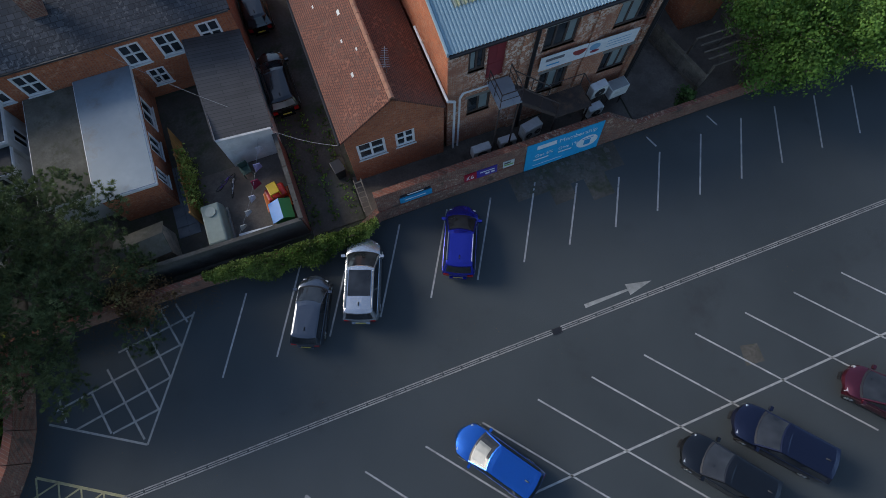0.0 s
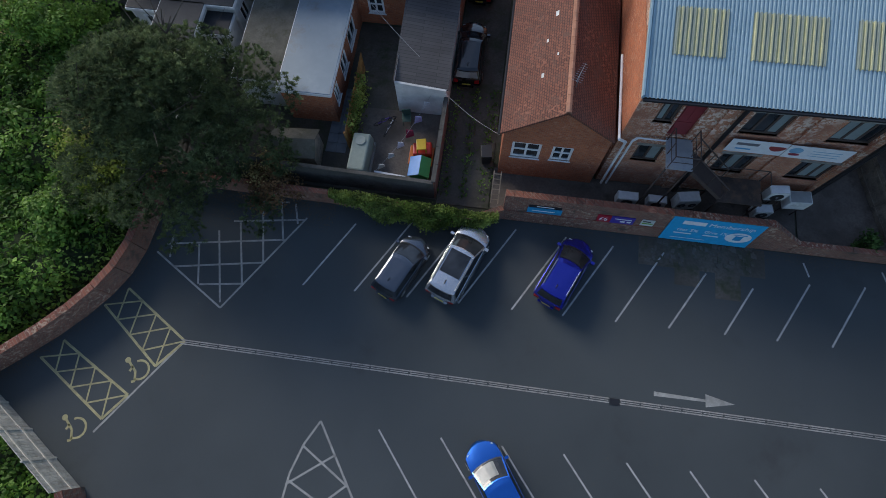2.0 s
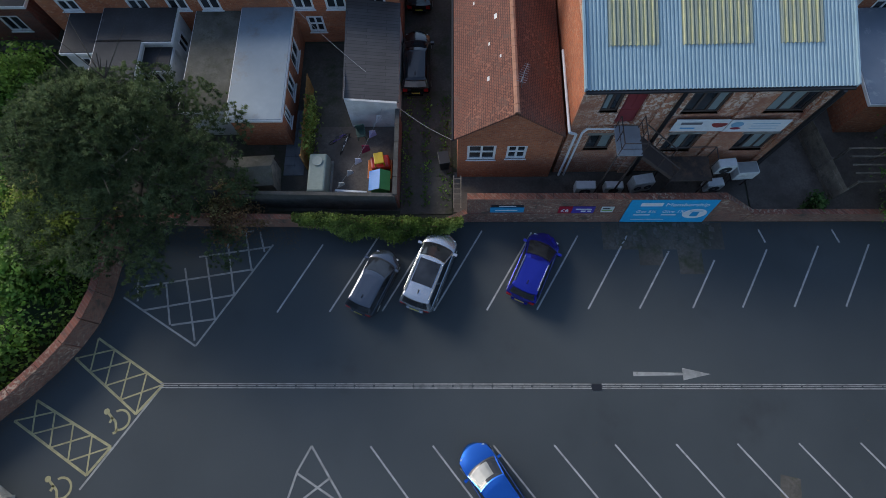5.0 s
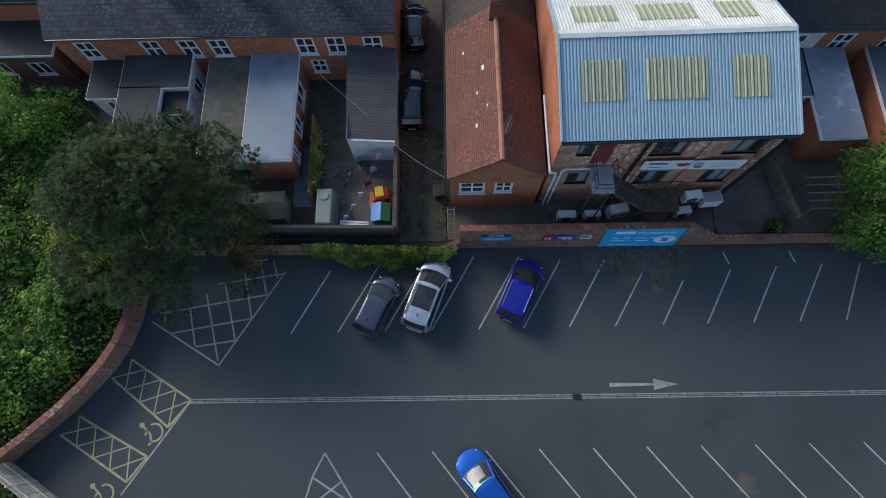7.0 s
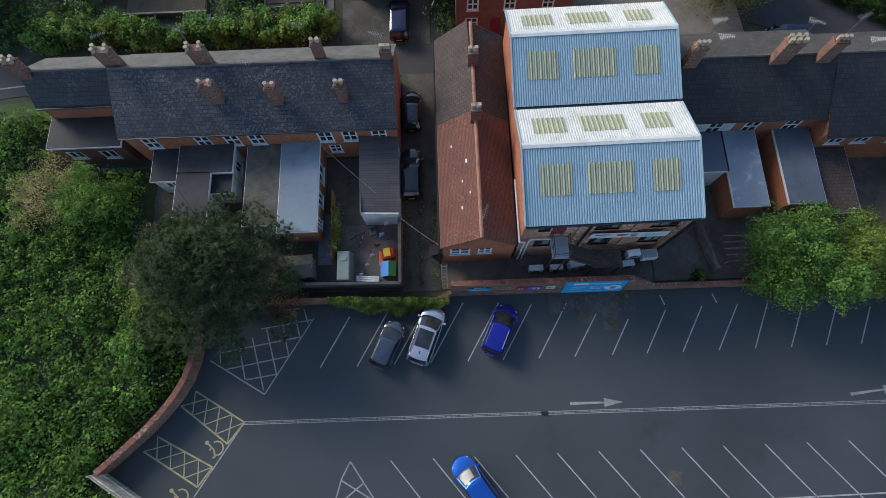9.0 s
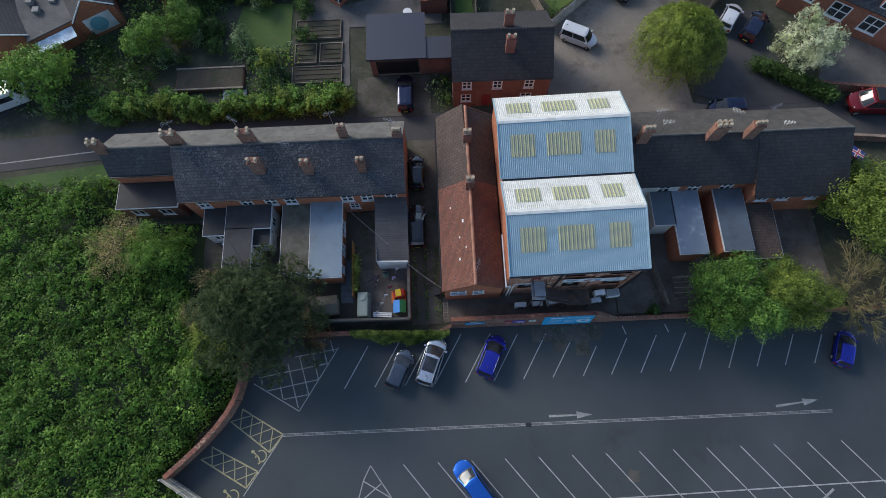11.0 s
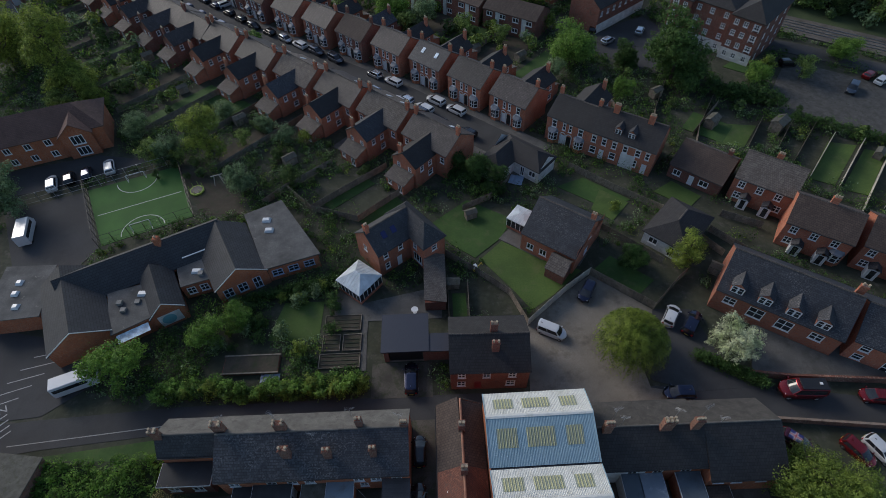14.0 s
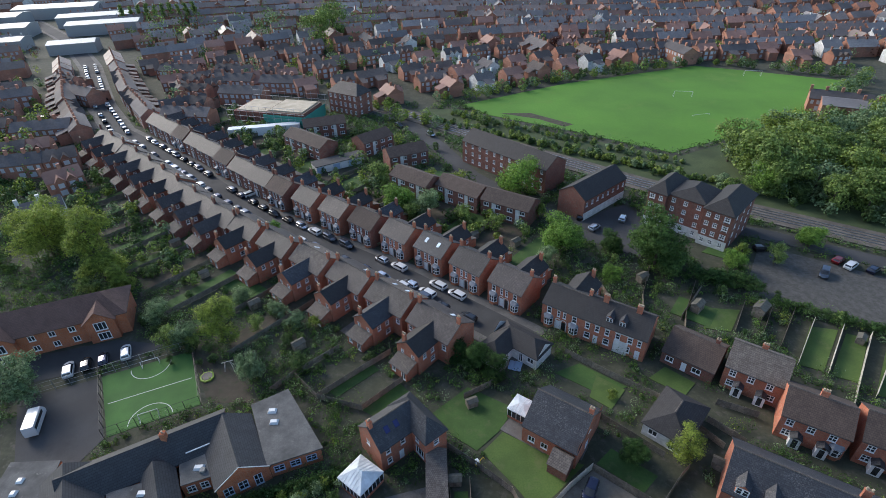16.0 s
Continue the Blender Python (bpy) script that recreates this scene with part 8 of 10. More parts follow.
for yy in (-0.975, 0.975):
    part("side_window", Shape().box(-2.4, yy - 0.012, 1.35, 1.6, yy + 0.012, 2.0), CARGLASS, mb)
part("windscreen", Shape().slab((2.62, -0.8, 1.4), (2.62, 0.8, 1.4), (2.05, 0.75, 2.3), (2.05, -0.75, 2.3), 0.02), CARGLASS, mb)
for f in (-1.8, 1.7):
    for yy in (-0.85, 0.85):
        part("wheel", TYRE, None, mb, at=pose(f, yy, 0.325))
copy_thing(mb, pose(-54.2, 35.6, 0.03, 0, 0, 22))
# simple cars for the street
LINEUP = [car("parked silver car on the terraced street", pose(-11.7, 97.2, 0.115, 0, 0, 137), SILVER, "hatch", simple=True, group="cars along the street"), car("parked white car on the terraced street", pose(-8.0, 93.9, 0.115, 0, 0, 137), WHITEC, "estate", simple=True, group="cars along the street"), car("parked black car on the terraced street", pose(0.4, 85.3, 0.115, 0, 0, 137), BLACKC, "hatch", simple=True, group="cars along the street"), car("parked dark grey car on the terraced street", pose(80.6, 95.2, 0.06, 0, 0, -130), GREYC, "suv", simple=True, group="cars along the street"), car("parked blue car on the terraced street", pose(92.2, 95.8, 0.06, 0, 0, 30), NAVY, "hatch", simple=True, group="cars along the street"), car("parked red car on the terraced street", pose(87.0, 99.9, 0.06, 0, 0, 30), REDC, "hatch", simple=True, group="cars along the street")]
for x, y, t, k in ((88.4, 97.7, 32, 1), (72, 105.6, 0, 2), (35.4, 118.0, 40, 0), (-75.2, 75.2, 115, 1), (-72.6, 76.4, 115, 2), (-69.9, 77.6, 115, 4), (-66.4, 79.2, 115, 1), (-60, 144, 44, 1), (33, 124, 80, 2), (44, 122, 60, 0), (96, 91, 40, 2), (-18, 196, -55, 2), (-6, 186, -55, 0), (8, 168, -58, 3), (-150, 214, 10, 0), (-165, 219, 10, 2), (-30, 172, 60, 0)):
    copy_thing(LINEUP[k], pose(x, y, 0.12, 0, 0, t))
pr = random.Random(4)
for side in (-1, 1):
    for k in range(27):
        sx = 14 + 5.6 * k + pr.uniform(-0.5, 0.5)
        if pr.random() < 0.86:
            q = street(sx, side * 2.55)
            copy_thing(LINEUP[pr.choice((0, 0, 1, 1, 2, 2, 2, 3, 3, 3, 4, 4, 5))], pose(q.x, q.y, 0.115, 0, 0, 137.3 + (180 if pr.random() < 0.3 else 0)))
for i in range(26):
    a = Vector((-124, 198, 0)).lerp(Vector((-149, 233, 0)), i / 9) if i < 9 else Vector((-149, 233, 0)).lerp(Vector((-190, 302, 0)), (i - 9) / 16)
    for k in (-2.4, 2.4):
        if pr.random() < 0.8:
            copy_thing(LINEUP[pr.choice((0, 0, 1, 1, 2, 3))], pose(a.x + k * 0.86, a.y + k * 0.5, 0.115, 0, 0, 119))

# ---- back yard behind the ivy wall ----
def fence(name, label, line, h, m, panel=1.83, boards=9, gap=0.0, posts=True, base=0.0, group="", slats=False):
    """Close-board fence: posts and, between them, panels; slats: each board an object of its own."""
    o = thing(name, label, "fence", group=group, kind="structure")
    for (ax, ay), (bx, by) in zip(line, line[1:]):
        d = Vector((bx - ax, by - ay, 0))
        n = max(1, round(d.length / panel))
        u = d.normalized()
        turn = Matrix.Rotation(math.atan2(u.y, u.x), 4, "Z")
        w = d.length / n
        key = (round(w, 1), h, m.name, boards)
        if not slats and key not in FRAMES:
            s = Shape()
            for k in range(boards):
                s.box(w * k / boards + 0.006, -0.02 + 0.012 * (k % 2), 0.05, w * (k + 1) / boards - 0.006, 0.0 + 0.012 * (k % 2), h)
            s.box(0, 0.014, h * 0.2, w, 0.05, h * 0.2 + 0.08), s.box(0, 0.014, h * 0.8, w, 0.05, h * 0.8 + 0.08)
            FRAMES[key] = s.mesh("fence_panel", m)
        for i in range(n):
            at = Matrix.Translation((ax + u.x * w * i, ay + u.y * w * i, base)) @ turn
            if slats:
                for k in range(boards):
                    part("slat", Shape().box(w * k / boards + 0.01, -0.015, 0.05, w * (k + 1) / boards - 0.015, 0.015, h), m, o, at=at)
                part("rail", Shape().box(0, 0.016, h * 0.3, w, 0.06, h * 0.3 + 0.1).box(0, 0.016, h * 0.8, w, 0.06, h * 0.8 + 0.1), m, o, at=at)
            else:
                part("fence_panel", FRAMES[key], None, o, at=at)
            if posts:
                part("post", Shape().box(-0.05, -0.05, 0, 0.05, 0.05, h + 0.06), m, o, at=at)
    return o


CREAM = surface("cream_weathered_boards", (0.56, 0.53, 0.46), (0.66, 0.63, 0.55), (0.36, 0.34, 0.28), 0.85, grain=10, patch=2, tint=0.15)
fence("fence_west", "pale cream slatted fence at the car park end", [(-31.8, -3.1), (-28.4, -5.2), (-25.0, -7.4)], 2.1, CREAM, 1.9, 10, slats=True)
brick_wall("wall_west", "brick pier and wall at the fence end", [(-25.0, -7.4), (-24.2, -8.8), (-24.0, -16)], 1.5, 0.3, cope="brick")
fence("yard_fence", "bright orange stained timber fence between the yards", [(-15.65, 12.2), (-15.75, 17.6)], 1.7, WOOD_O, 1.8, 9)
sheet("yard_paving", [(-15.5, 10.2), (-10.6, 10.2), (-10.6, 15.0), (-15.5, 15.0)], 0.045, YARD, "brown gravel of the toy-strewn back yard", "yard")
slabs = thing("paving_path", "blue-grey paving slabs beside the extension", "path", kind="structure")
for i in range(7):
    for j in range(2):
        part("slab", Shape().box(-17.05 + 0.6 * j - 0.03 * i * 0 , 11.8 + 0.62 * i, 0.0, -16.47 + 0.6 * j, 12.4 + 0.62 * i, 0.07 + 0.004 * ((i + j) % 2)), surface("blue_grey_slab", (0.13, 0.15, 0.17), (0.17, 0.19, 0.21), None, 0.8, grain=8, patch=2) if i + j == 0 else bpy.data.materials["blue_grey_slab"], slabs)
tk = thing("oil_tank", "pale green plastic oil tank in the yard", "tank", pose(-14.75, 11.35, 0.045))
soften(part("body", Shape().hull([[(-0.5, -1.2, 0.15), (0.5, -1.2, 0.15), (0.5, 1.2, 0.15), (-0.5, 1.2, 0.15)], [(-0.55, -1.25, 0.7), (0.55, -1.25, 0.7), (0.55, 1.25, 0.7), (-0.55, 1.25, 0.7)], [(-0.48, -1.15, 1.35), (0.48, -1.15, 1.35), (0.48, 1.15, 1.35), (-0.48, 1.15, 1.35)]]), plain("pale_green_plastic", (0.24, 0.29, 0.25), 0.5), tk), 0.1)
part("lid", Shape().tube((0, 0.65, 1.34), (0, 0.65, 1.42), 0.28, 16), plain("grey_green_lid", (0.3, 0.34, 0.3), 0.5), tk), part("base", Shape().box(-0.6, -1.3, 0, 0.6, 1.3, 0.15), CONCRETE, tk)
toy = thing("toy_car", "red and yellow plastic ride-on toy car", "toy", pose(-11.4, 12.4, 0.045, 0, 0, 10))
soften(part("body", Shape().box(-0.55, -0.4, 0.12, 0.55, 0.4, 0.55), plain("toy_red", (0.5, 0.03, 0.02), 0.35), toy), 0.1), soften(part("canopy", Shape().box(-0.3, -0.35, 0.9, 0.25, 0.35, 1.0), plain("toy_yellow", (0.6, 0.4, 0.02), 0.35), toy), 0.04)
for x in (-0.28, 0.22):
    for y in (-0.3, 0.3):
        part("pillar", Shape().tube((x, y, 0.5), (x, y, 0.92), 0.04, 6), bpy.data.materials["toy_yellow"], toy)
for x in (-0.35, 0.35):
    for y in (-0.42, 0.42):
        part("wheel", Shape().tube((x, y - 0.04, 0.14), (x, y + 0.04, 0.14), 0.14, 12), BLACK, toy)
sp = thing("sand_box", "orange plastic sand tray in the yard", "toy", pose(-11.45, 12.15, 0.045))
soften(part("tray", Shape().box(-0.7, -0.6, 0, 0.7, 0.6, 0.11), plain("toy_orange", (0.6, 0.16, 0.02), 0.4), sp), 0.03)
bx = thing("play_house", "blue and green plastic playhouse in the corner", "toy", pose(-11.35, 11.1, 0.045))
part("body", Shape().box(-0.5, -0.5, 0, 0.5, 0.5, 0.7), plain("toy_green", (0.04, 0.25, 0.09), 0.45), bx)
part("roof", Shape().slab((-0.6, -0.6, 0.72), (0.05, -0.6, 1.05), (0.05, 0.6, 1.05), (-0.6, 0.6, 0.72), 0.05), plain("toy_blue", (0.03, 0.22, 0.6), 0.4), bx)
part("roof", Shape().slab((0.05, -0.6, 1.05), (0.6, -0.6, 0.72), (0.6, 0.6, 0.72), (0.05, 0.6, 1.05), 0.05), bpy.data.materials["toy_green"], bx)
bc = thing("bench", "white plastic bench lying against the yard wall", "bench", pose(-13.0, 10.45, 0.045, 0, 0, -4))
for k in range(3):
    part("slat", Shape().box(-0.9, -0.22 + 0.16 * k, 0.4, 0.9, -0.1 + 0.16 * k, 0.44), WHITE, bc)
for x in (-0.75, 0.75):
    part("leg", Shape().box(x - 0.05, -0.2, 0, x + 0.05, 0.2, 0.4), WHITE, bc)
chr_ = thing("garden_chair", "dark green moulded garden chair by the lean-to", "chair", pose(-12.6, 14.3, 0.045, 0, 0, 10))
GREENP = plain("dark_green_plastic", (0.05, 0.1, 0.08), 0.45)
soften(part("seat", Shape().box(-0.26, -0.25, 0.4, 0.26, 0.25, 0.45), GREENP, chr_), 0.02), soften(part("backrest", Shape().box(-0.26, 0.22, 0.45, 0.26, 0.28, 0.95), GREENP, chr_), 0.02)
for x in (-0.23, 0.23):
    part("armrest", Shape().box(x - 0.03, -0.22, 0.62, x + 0.03, 0.25, 0.66), GREENP, chr_)
    for y in (-0.22, 0.22):
        part("leg", Shape().tube((x, y, 0), (x, y, 0.42), 0.025, 6), GREENP, chr_)


def bicycle(x, y, turn, colour):
    o = thing("bicycle", "child's bicycle leaning in the yard", "bicycle", pose(x, y, 0.045, 14, 0, turn))
    for wx in (-0.45, 0.45):
        ring = [[(wx + r * math.cos(2 * math.pi * k / 16), q, 0.27 + r * math.sin(2 * math.pi * k / 16)) for k in range(16)] for r, q in ((0.25, -0.02), (0.27, 0.0), (0.25, 0.02), (0.23, 0.0), (0.25, -0.02))]
        part("wheel", Shape().hull(ring, caps=False), RUBBER, o)
    part("frame", Shape().tube((-0.45, 0, 0.27), (0, 0, 0.25), 0.02, 6).tube((0, 0, 0.25), (0.32, 0, 0.62), 0.02, 6).tube((-0.12, 0, 0.62), (0.32, 0, 0.62), 0.02, 6).tube((-0.45, 0, 0.27), (-0.12, 0, 0.62), 0.02, 6).tube((0.45, 0, 0.27), (0.3, 0, 0.75), 0.02, 6), colour, o)
    part("handlebar", Shape().tube((0.3, -0.25, 0.78), (0.3, 0.25, 0.78), 0.018, 6), BLACK, o), part("saddle", Shape().box(-0.25, -0.06, 0.68, 0.0, 0.06, 0.73), BLACK, o)


bicycle(-13.9, 14.1, 30, plain("bike_purple", (0.12, 0.06, 0.3), 0.4)), bicycle(-13.6, 13.7, 70, plain("bike_white", (0.6, 0.6, 0.62), 0.4))
wl = thing("washing_line", "sagging clothes line with hanging laundry", "washing line")
pts = [Vector((-11.2, 15.0, 2.0)).lerp(Vector((-13.5, 10.2, 1.7)), k / 12) - Vector((0, 0, 0.5 * math.sin(math.pi * k / 12))) for k in range(13)]
ln = Shape()
for a, b in zip(pts, pts[1:]):
    ln.tube(a, b, 0.008, 4)
part("line", ln, GREYP, wl)
for k, (c, w, h) in enumerate((((0.5, 0.5, 0.52), 0.3, 0.5), ((0.3, 0.3, 0.5), 0.36, 0.55), ((0.22, 0.02, 0.06), 0.4, 0.7), ((0.6, 0.58, 0.66), 0.3, 0.5), ((0.5, 0.5, 0.5), 0.28, 0.4), ((0.45, 0.45, 0.42), 0.28, 0.35))):
    q = pts[1 + 2 * k if k < 6 else 11]
    part("garment", Shape().hull([[(q.x - w / 2, q.y - 0.02, q.z), (q.x + w / 2, q.y - 0.02, q.z), (q.x + w / 2, q.y + 0.02, q.z), (q.x - w / 2, q.y + 0.02, q.z)], [(q.x - w / 2 - 0.06, q.y - 0.16, q.z - h), (q.x + w / 2, q.y + 0.06, q.z - h), (q.x + w / 2, q.y + 0.1, q.z - h), (q.x - w / 2 - 0.06, q.y - 0.12, q.z - h)]]), plain("cloth", c, 0.9), wl)
cab = thing("overhead_cable", "thin sagging overhead cable across the alley", "cable")
for a, b in (((-17.0, 21.1, 4.2), (-12.0, 16.5, 3.2)), ((-10.4, 14.8, 2.6), (-7.2, 12.0, 3.6))):
    cl = Shape()
    pp = [Vector(a).lerp(Vector(b), k / 8) - Vector((0, 0, 0.3 * math.sin(math.pi * k / 8))) for k in range(9)]
    for p, q in zip(pp, pp[1:]):
        cl.tube(p, q, 0.012, 4)
    part("cable", cl, GREYP, cab)
bn2 = thing("wheelie_bin", "black wheeled bin at the annex corner", "bin", pose(-7.75, 12.4, 0.03, 0, 0, 10))
soften(part("body", Shape().hull([[(-0.24, -0.28, 0.05), (0.24, -0.28, 0.05), (0.24, 0.28, 0.05), (-0.24, 0.28, 0.05)], [(-0.29, -0.36, 1.0), (0.29, -0.36, 1.0), (0.29, 0.36, 1.0), (-0.29, 0.36, 1.0)]]), BLACK, bn2), 0.02), soften(part("lid", Shape().box(-0.31, -0.4, 1.0, 0.31, 0.38, 1.07), BLACK, bn2), 0.02)
for x in (-0.2, 0.2):
    part("wheel", Shape().tube((x - 0.03, 0.3, 0.1), (x + 0.03, 0.3, 0.1), 0.1, 10), RUBBER, bn2)
lad = thing("ladder", "wooden ladder lying at the annex corner", "ladder", pose(-7.0, 9.6, 0.4, 20, 0, 0))
for x in (-0.2, 0.2):
    part("rail", Shape().box(x - 0.03, 0, 0, x + 0.03, 1.8, 0.05), WOOD, lad)
for k in range(6):
    part("rung", Shape().box(-0.2, 0.2 + 0.28 * k, 0.01, 0.2, 0.25 + 0.28 * k, 0.04), WOOD, lad)
s = Shape()
vr = random.Random(31)
for _ in range(1500):
    z = vr.uniform(0.2, 1.9)
    leaf(s, (-15.45 + vr.gauss(0, 0.18), vr.uniform(12.6, 16.2), z), vr.uniform(0.04, 0.1), vr, 0.5)
tagged(part("climbing_plant", s, IVY), "yellow-green climber on the orange fence", "climber", kind="stuff")
s = Shape()
for _ in range(800):
    x = vr.choice((vr.gauss(-9.9, 0.2), vr.gauss(-7.7, 0.25), vr.gauss(-8.8, 0.15)))
    leaf(s, (x, vr.uniform(9.8, 17), 0.06 + abs(vr.gauss(0, 0.12))), vr.uniform(0.04, 0.1), vr, 0.8)
tagged(part("weeds", s, BRAMBLE), "weeds along the edges of the alley", "weeds", kind="stuff")
# sheds and clutter in the other yards
def timber_shed(x, y, turn, w=2.4, d=1.8, h=1.9, m=None, roof=None, label="weathered timber garden shed with felt roof"):
    o = thing("garden_shed", label, "shed", pose(x, y, 0.02, 0, 0, turn), "garden sheds")
    s = body(Shape(), -w / 2, w / 2, -d / 2, d / 2, h, h + 0.45, [(w * 0.3, 0.05, w * 0.62, h - 0.1)])
    part("wall", s, m or WOOD, o), part("roof", gable_roof(Shape(), -w / 2, w / 2, -d / 2, d / 2, h, h + 0.45, 0.12, 0.12, 0.05), roof or FELT, o)
    part("door", Shape().box(-w / 2 + w * 0.3, -d / 2 + 0.04, 0.05, -w / 2 + w * 0.62, -d / 2 + 0.08, h - 0.1), m or WOOD, o)
    return o


SHED = timber_shed(-18.3, 11.3, 4, 2.3, 1.6, 1.6, None, FELT_M)
for x, y, t, s1 in ((-4.2, 49.4, 0, 0.8), (40.0, 96.0, 30, 1.0), (47.7, 85.4, 42, 1.15), (59.7, 83.4, 40, 1.35), (74.2, 74.5, 45, 0.85), (37.0, 47.5, -35, 1.0), (35.5, 50, -35, 0.9), (-0.6, 63.5, 20, 0.8), (14, 112, 40, 1.0), (4, 116, 40, 1.0), (-8, 125, 40, 0.9), (-20, 133, 40, 1.0), (-34, 140, 40, 1.1), (-46, 152, 40, 1.0), (-58, 160, 40, 1.0), (-70, 172, 40, 0.9), (-33, 79, 40, 1.0), (-45, 92, 40, 1.0), (-60, 104, 40, 0.9), (-72, 118, 40, 1.0)):
    copy_thing(SHED, grown(x, y, 0.02, t, s1))
pt = thing("timber_frame", "loose grey timber pallets in the yard", "pallet", pose(-19.5, 12.2, 0.03, 0, 0, 20))
for k in range(5):
    part("board", Shape().box(-0.6, -0.5 + 0.22 * k, 0.1, 0.6, -0.38 + 0.22 * k, 0.13), WOOD, pt)
for x in (-0.5, 0, 0.5):
    part("bearer", Shape().box(x - 0.05, -0.5, 0, x + 0.05, 0.5, 0.1), WOOD, pt)
dish = thing("satellite_dish", "pale satellite dish in the yard", "satellite dish", pose(-27.6, 14.2, 1.6))
part("dish", Shape().hull([[(0.45 * f * math.cos(2 * math.pi * k / 16), 0.35 * f * math.sin(2 * math.pi * k / 16), 0.12 * f * f) for k in range(16)] for f in (0.05, 0.5, 1.0)]), CONCRETE, dish), part("pole", Shape().tube((0, 0, -1.6), (0, 0, 0), 0.03, 6), STEEL, dish)
dk = thing("deck", "pale timber deck with round table in the corner yard", "deck", pose(-27.4, 13.8, 0.03, 0, 0, -25))
for k in range(9):
    part("board", Shape().box(-1.6 + 0.36 * k, -1.2, 0, -1.28 + 0.36 * k, 1.2, 0.12), CREAM, dk)
for x, y in ((-28.4, 18.0), (-28.2, 17.4)):
    ac = thing("garden_chair", "white plastic garden chair in the yard", "chair", pose(x, y, 0.03, 0, 0, 40))
    part("seat", Shape().box(-0.25, -0.25, 0.4, 0.25, 0.25, 0.45), WHITE, ac), part("backrest", Shape().box(-0.25, 0.2, 0.45, 0.25, 0.26, 0.9), WHITE, ac)
    for px in (-0.22, 0.22):
        for py in (-0.22, 0.22):
            part("leg", Shape().tube((px, py, 0), (px, py, 0.4), 0.02, 6), WHITE, ac)
# right-hand yards: old timber and fence
fence("yard_fence", "dark timber fence panels in the overgrown yard", [(13.8, 10.2), (12.2, 17.5)], 1.5, WOOD, 1.8, 9)
fence("yard_fence", "leaning timber fence by the lime tree", [(18.4, 10.2), (17.9, 14.4)], 1.6, WOOD, 1.8, 9)
fr2 = thing("timber_frame", "old timber pergola frame in the dark yard", "frame", pose(15.6, 11.6, 0.03))
for x in (-1.1, 1.1):
    for y in (-1.0, 1.0):
        part("post", Shape().box(x - 0.05, y - 0.05, 0, x + 0.05, y + 0.05, 1.5), WOOD, fr2)
for k in range(5):
    part("beam", Shape().box(-1.2, -1.0 + 0.5 * k - 0.04, 1.5, 1.2, -1.0 + 0.5 * k + 0.04, 1.58), WOOD, fr2)

# ---- garden fences, beds and the sports court ----
for ln2 in ([(69.2, 80.6), (58.9, 69.1)], [(73.6, 78.4), (63.0, 66.8)], [(77.3, 75.9), (60.6, 57.5)], [(80.5, 73.6), (67.7, 61.4)]):
    fence("garden_fence", "pale grey timber fence between back gardens", ln2, 1.4, CREAM, 3.7, 10, posts=False, group="garden fences")
fence("garden_fence", "tall pale timber fence beside the gravel yard", [(6.0, 42.0), (12.2, 47.4), (16.5, 50.5)], 1.9, CREAM, 1.83, 9)
fence("garden_fence", "dark timber fence beside the gravel yard", [(16.5, 50.5), (24.3, 43.9)], 1.7, WOOD)
fence("garden_fence", "timber fence along the parking court", [(24.3, 43.9), (29.2, 48.6), (31, 50)], 1.6, WOOD)
fence("garden_fence", "dark curved fence round the lawn", [(-6.4, 56.3), (-3, 53.6), (0, 51.1), (4, 47.4), (6.0, 42.0)], 1.6, WOOD)
for ln2 in ([(17.9, 74.6), (24.6, 68.5), (31.2, 63.1)], [(31.2, 63.1), (37.7, 53.0)], [(20.3, 59.6), (24, 56.0), (28, 52)], [(-5.0, 43.0), (-5.0, 50.5)], [(-2.2, 41.0), (-2.0, 49.5)], [(-27.4, 66.3), (-20, 72.5), (-15, 76.5)], [(-32.5, 71.8), (-25, 78.2)], [(-19.3, 63.4), (-12.5, 69.5)], [(-19.3, 63.4), (-27.4, 66.3), (-32.5, 71.8), (-36, 68)], [(6.9, 72.3), (3.0, 67.5), (-1.9, 64.9)], [(40.5, 61.5), (46, 58.5)], [(30, 94.7), (31.3, 85)], [(43.2, 100.2), (38, 90), (36, 84)], [(50.7, 93.3), (44.7, 84), (42.5, 79)], [(57.8, 86), (52.3, 78.6)], [(62.8, 84.4), (56.5, 76.6)], [(66.8, 83.4), (58.6, 73.9)], [(51.2, 91.6), (43.2, 82.6)], [(37.4, 58.2), (41.4, 53.6)]):
    fence("garden_fence", "weathered timber garden fence", ln2, 1.5, WOOD, 1.83, 8, group="garden fences")
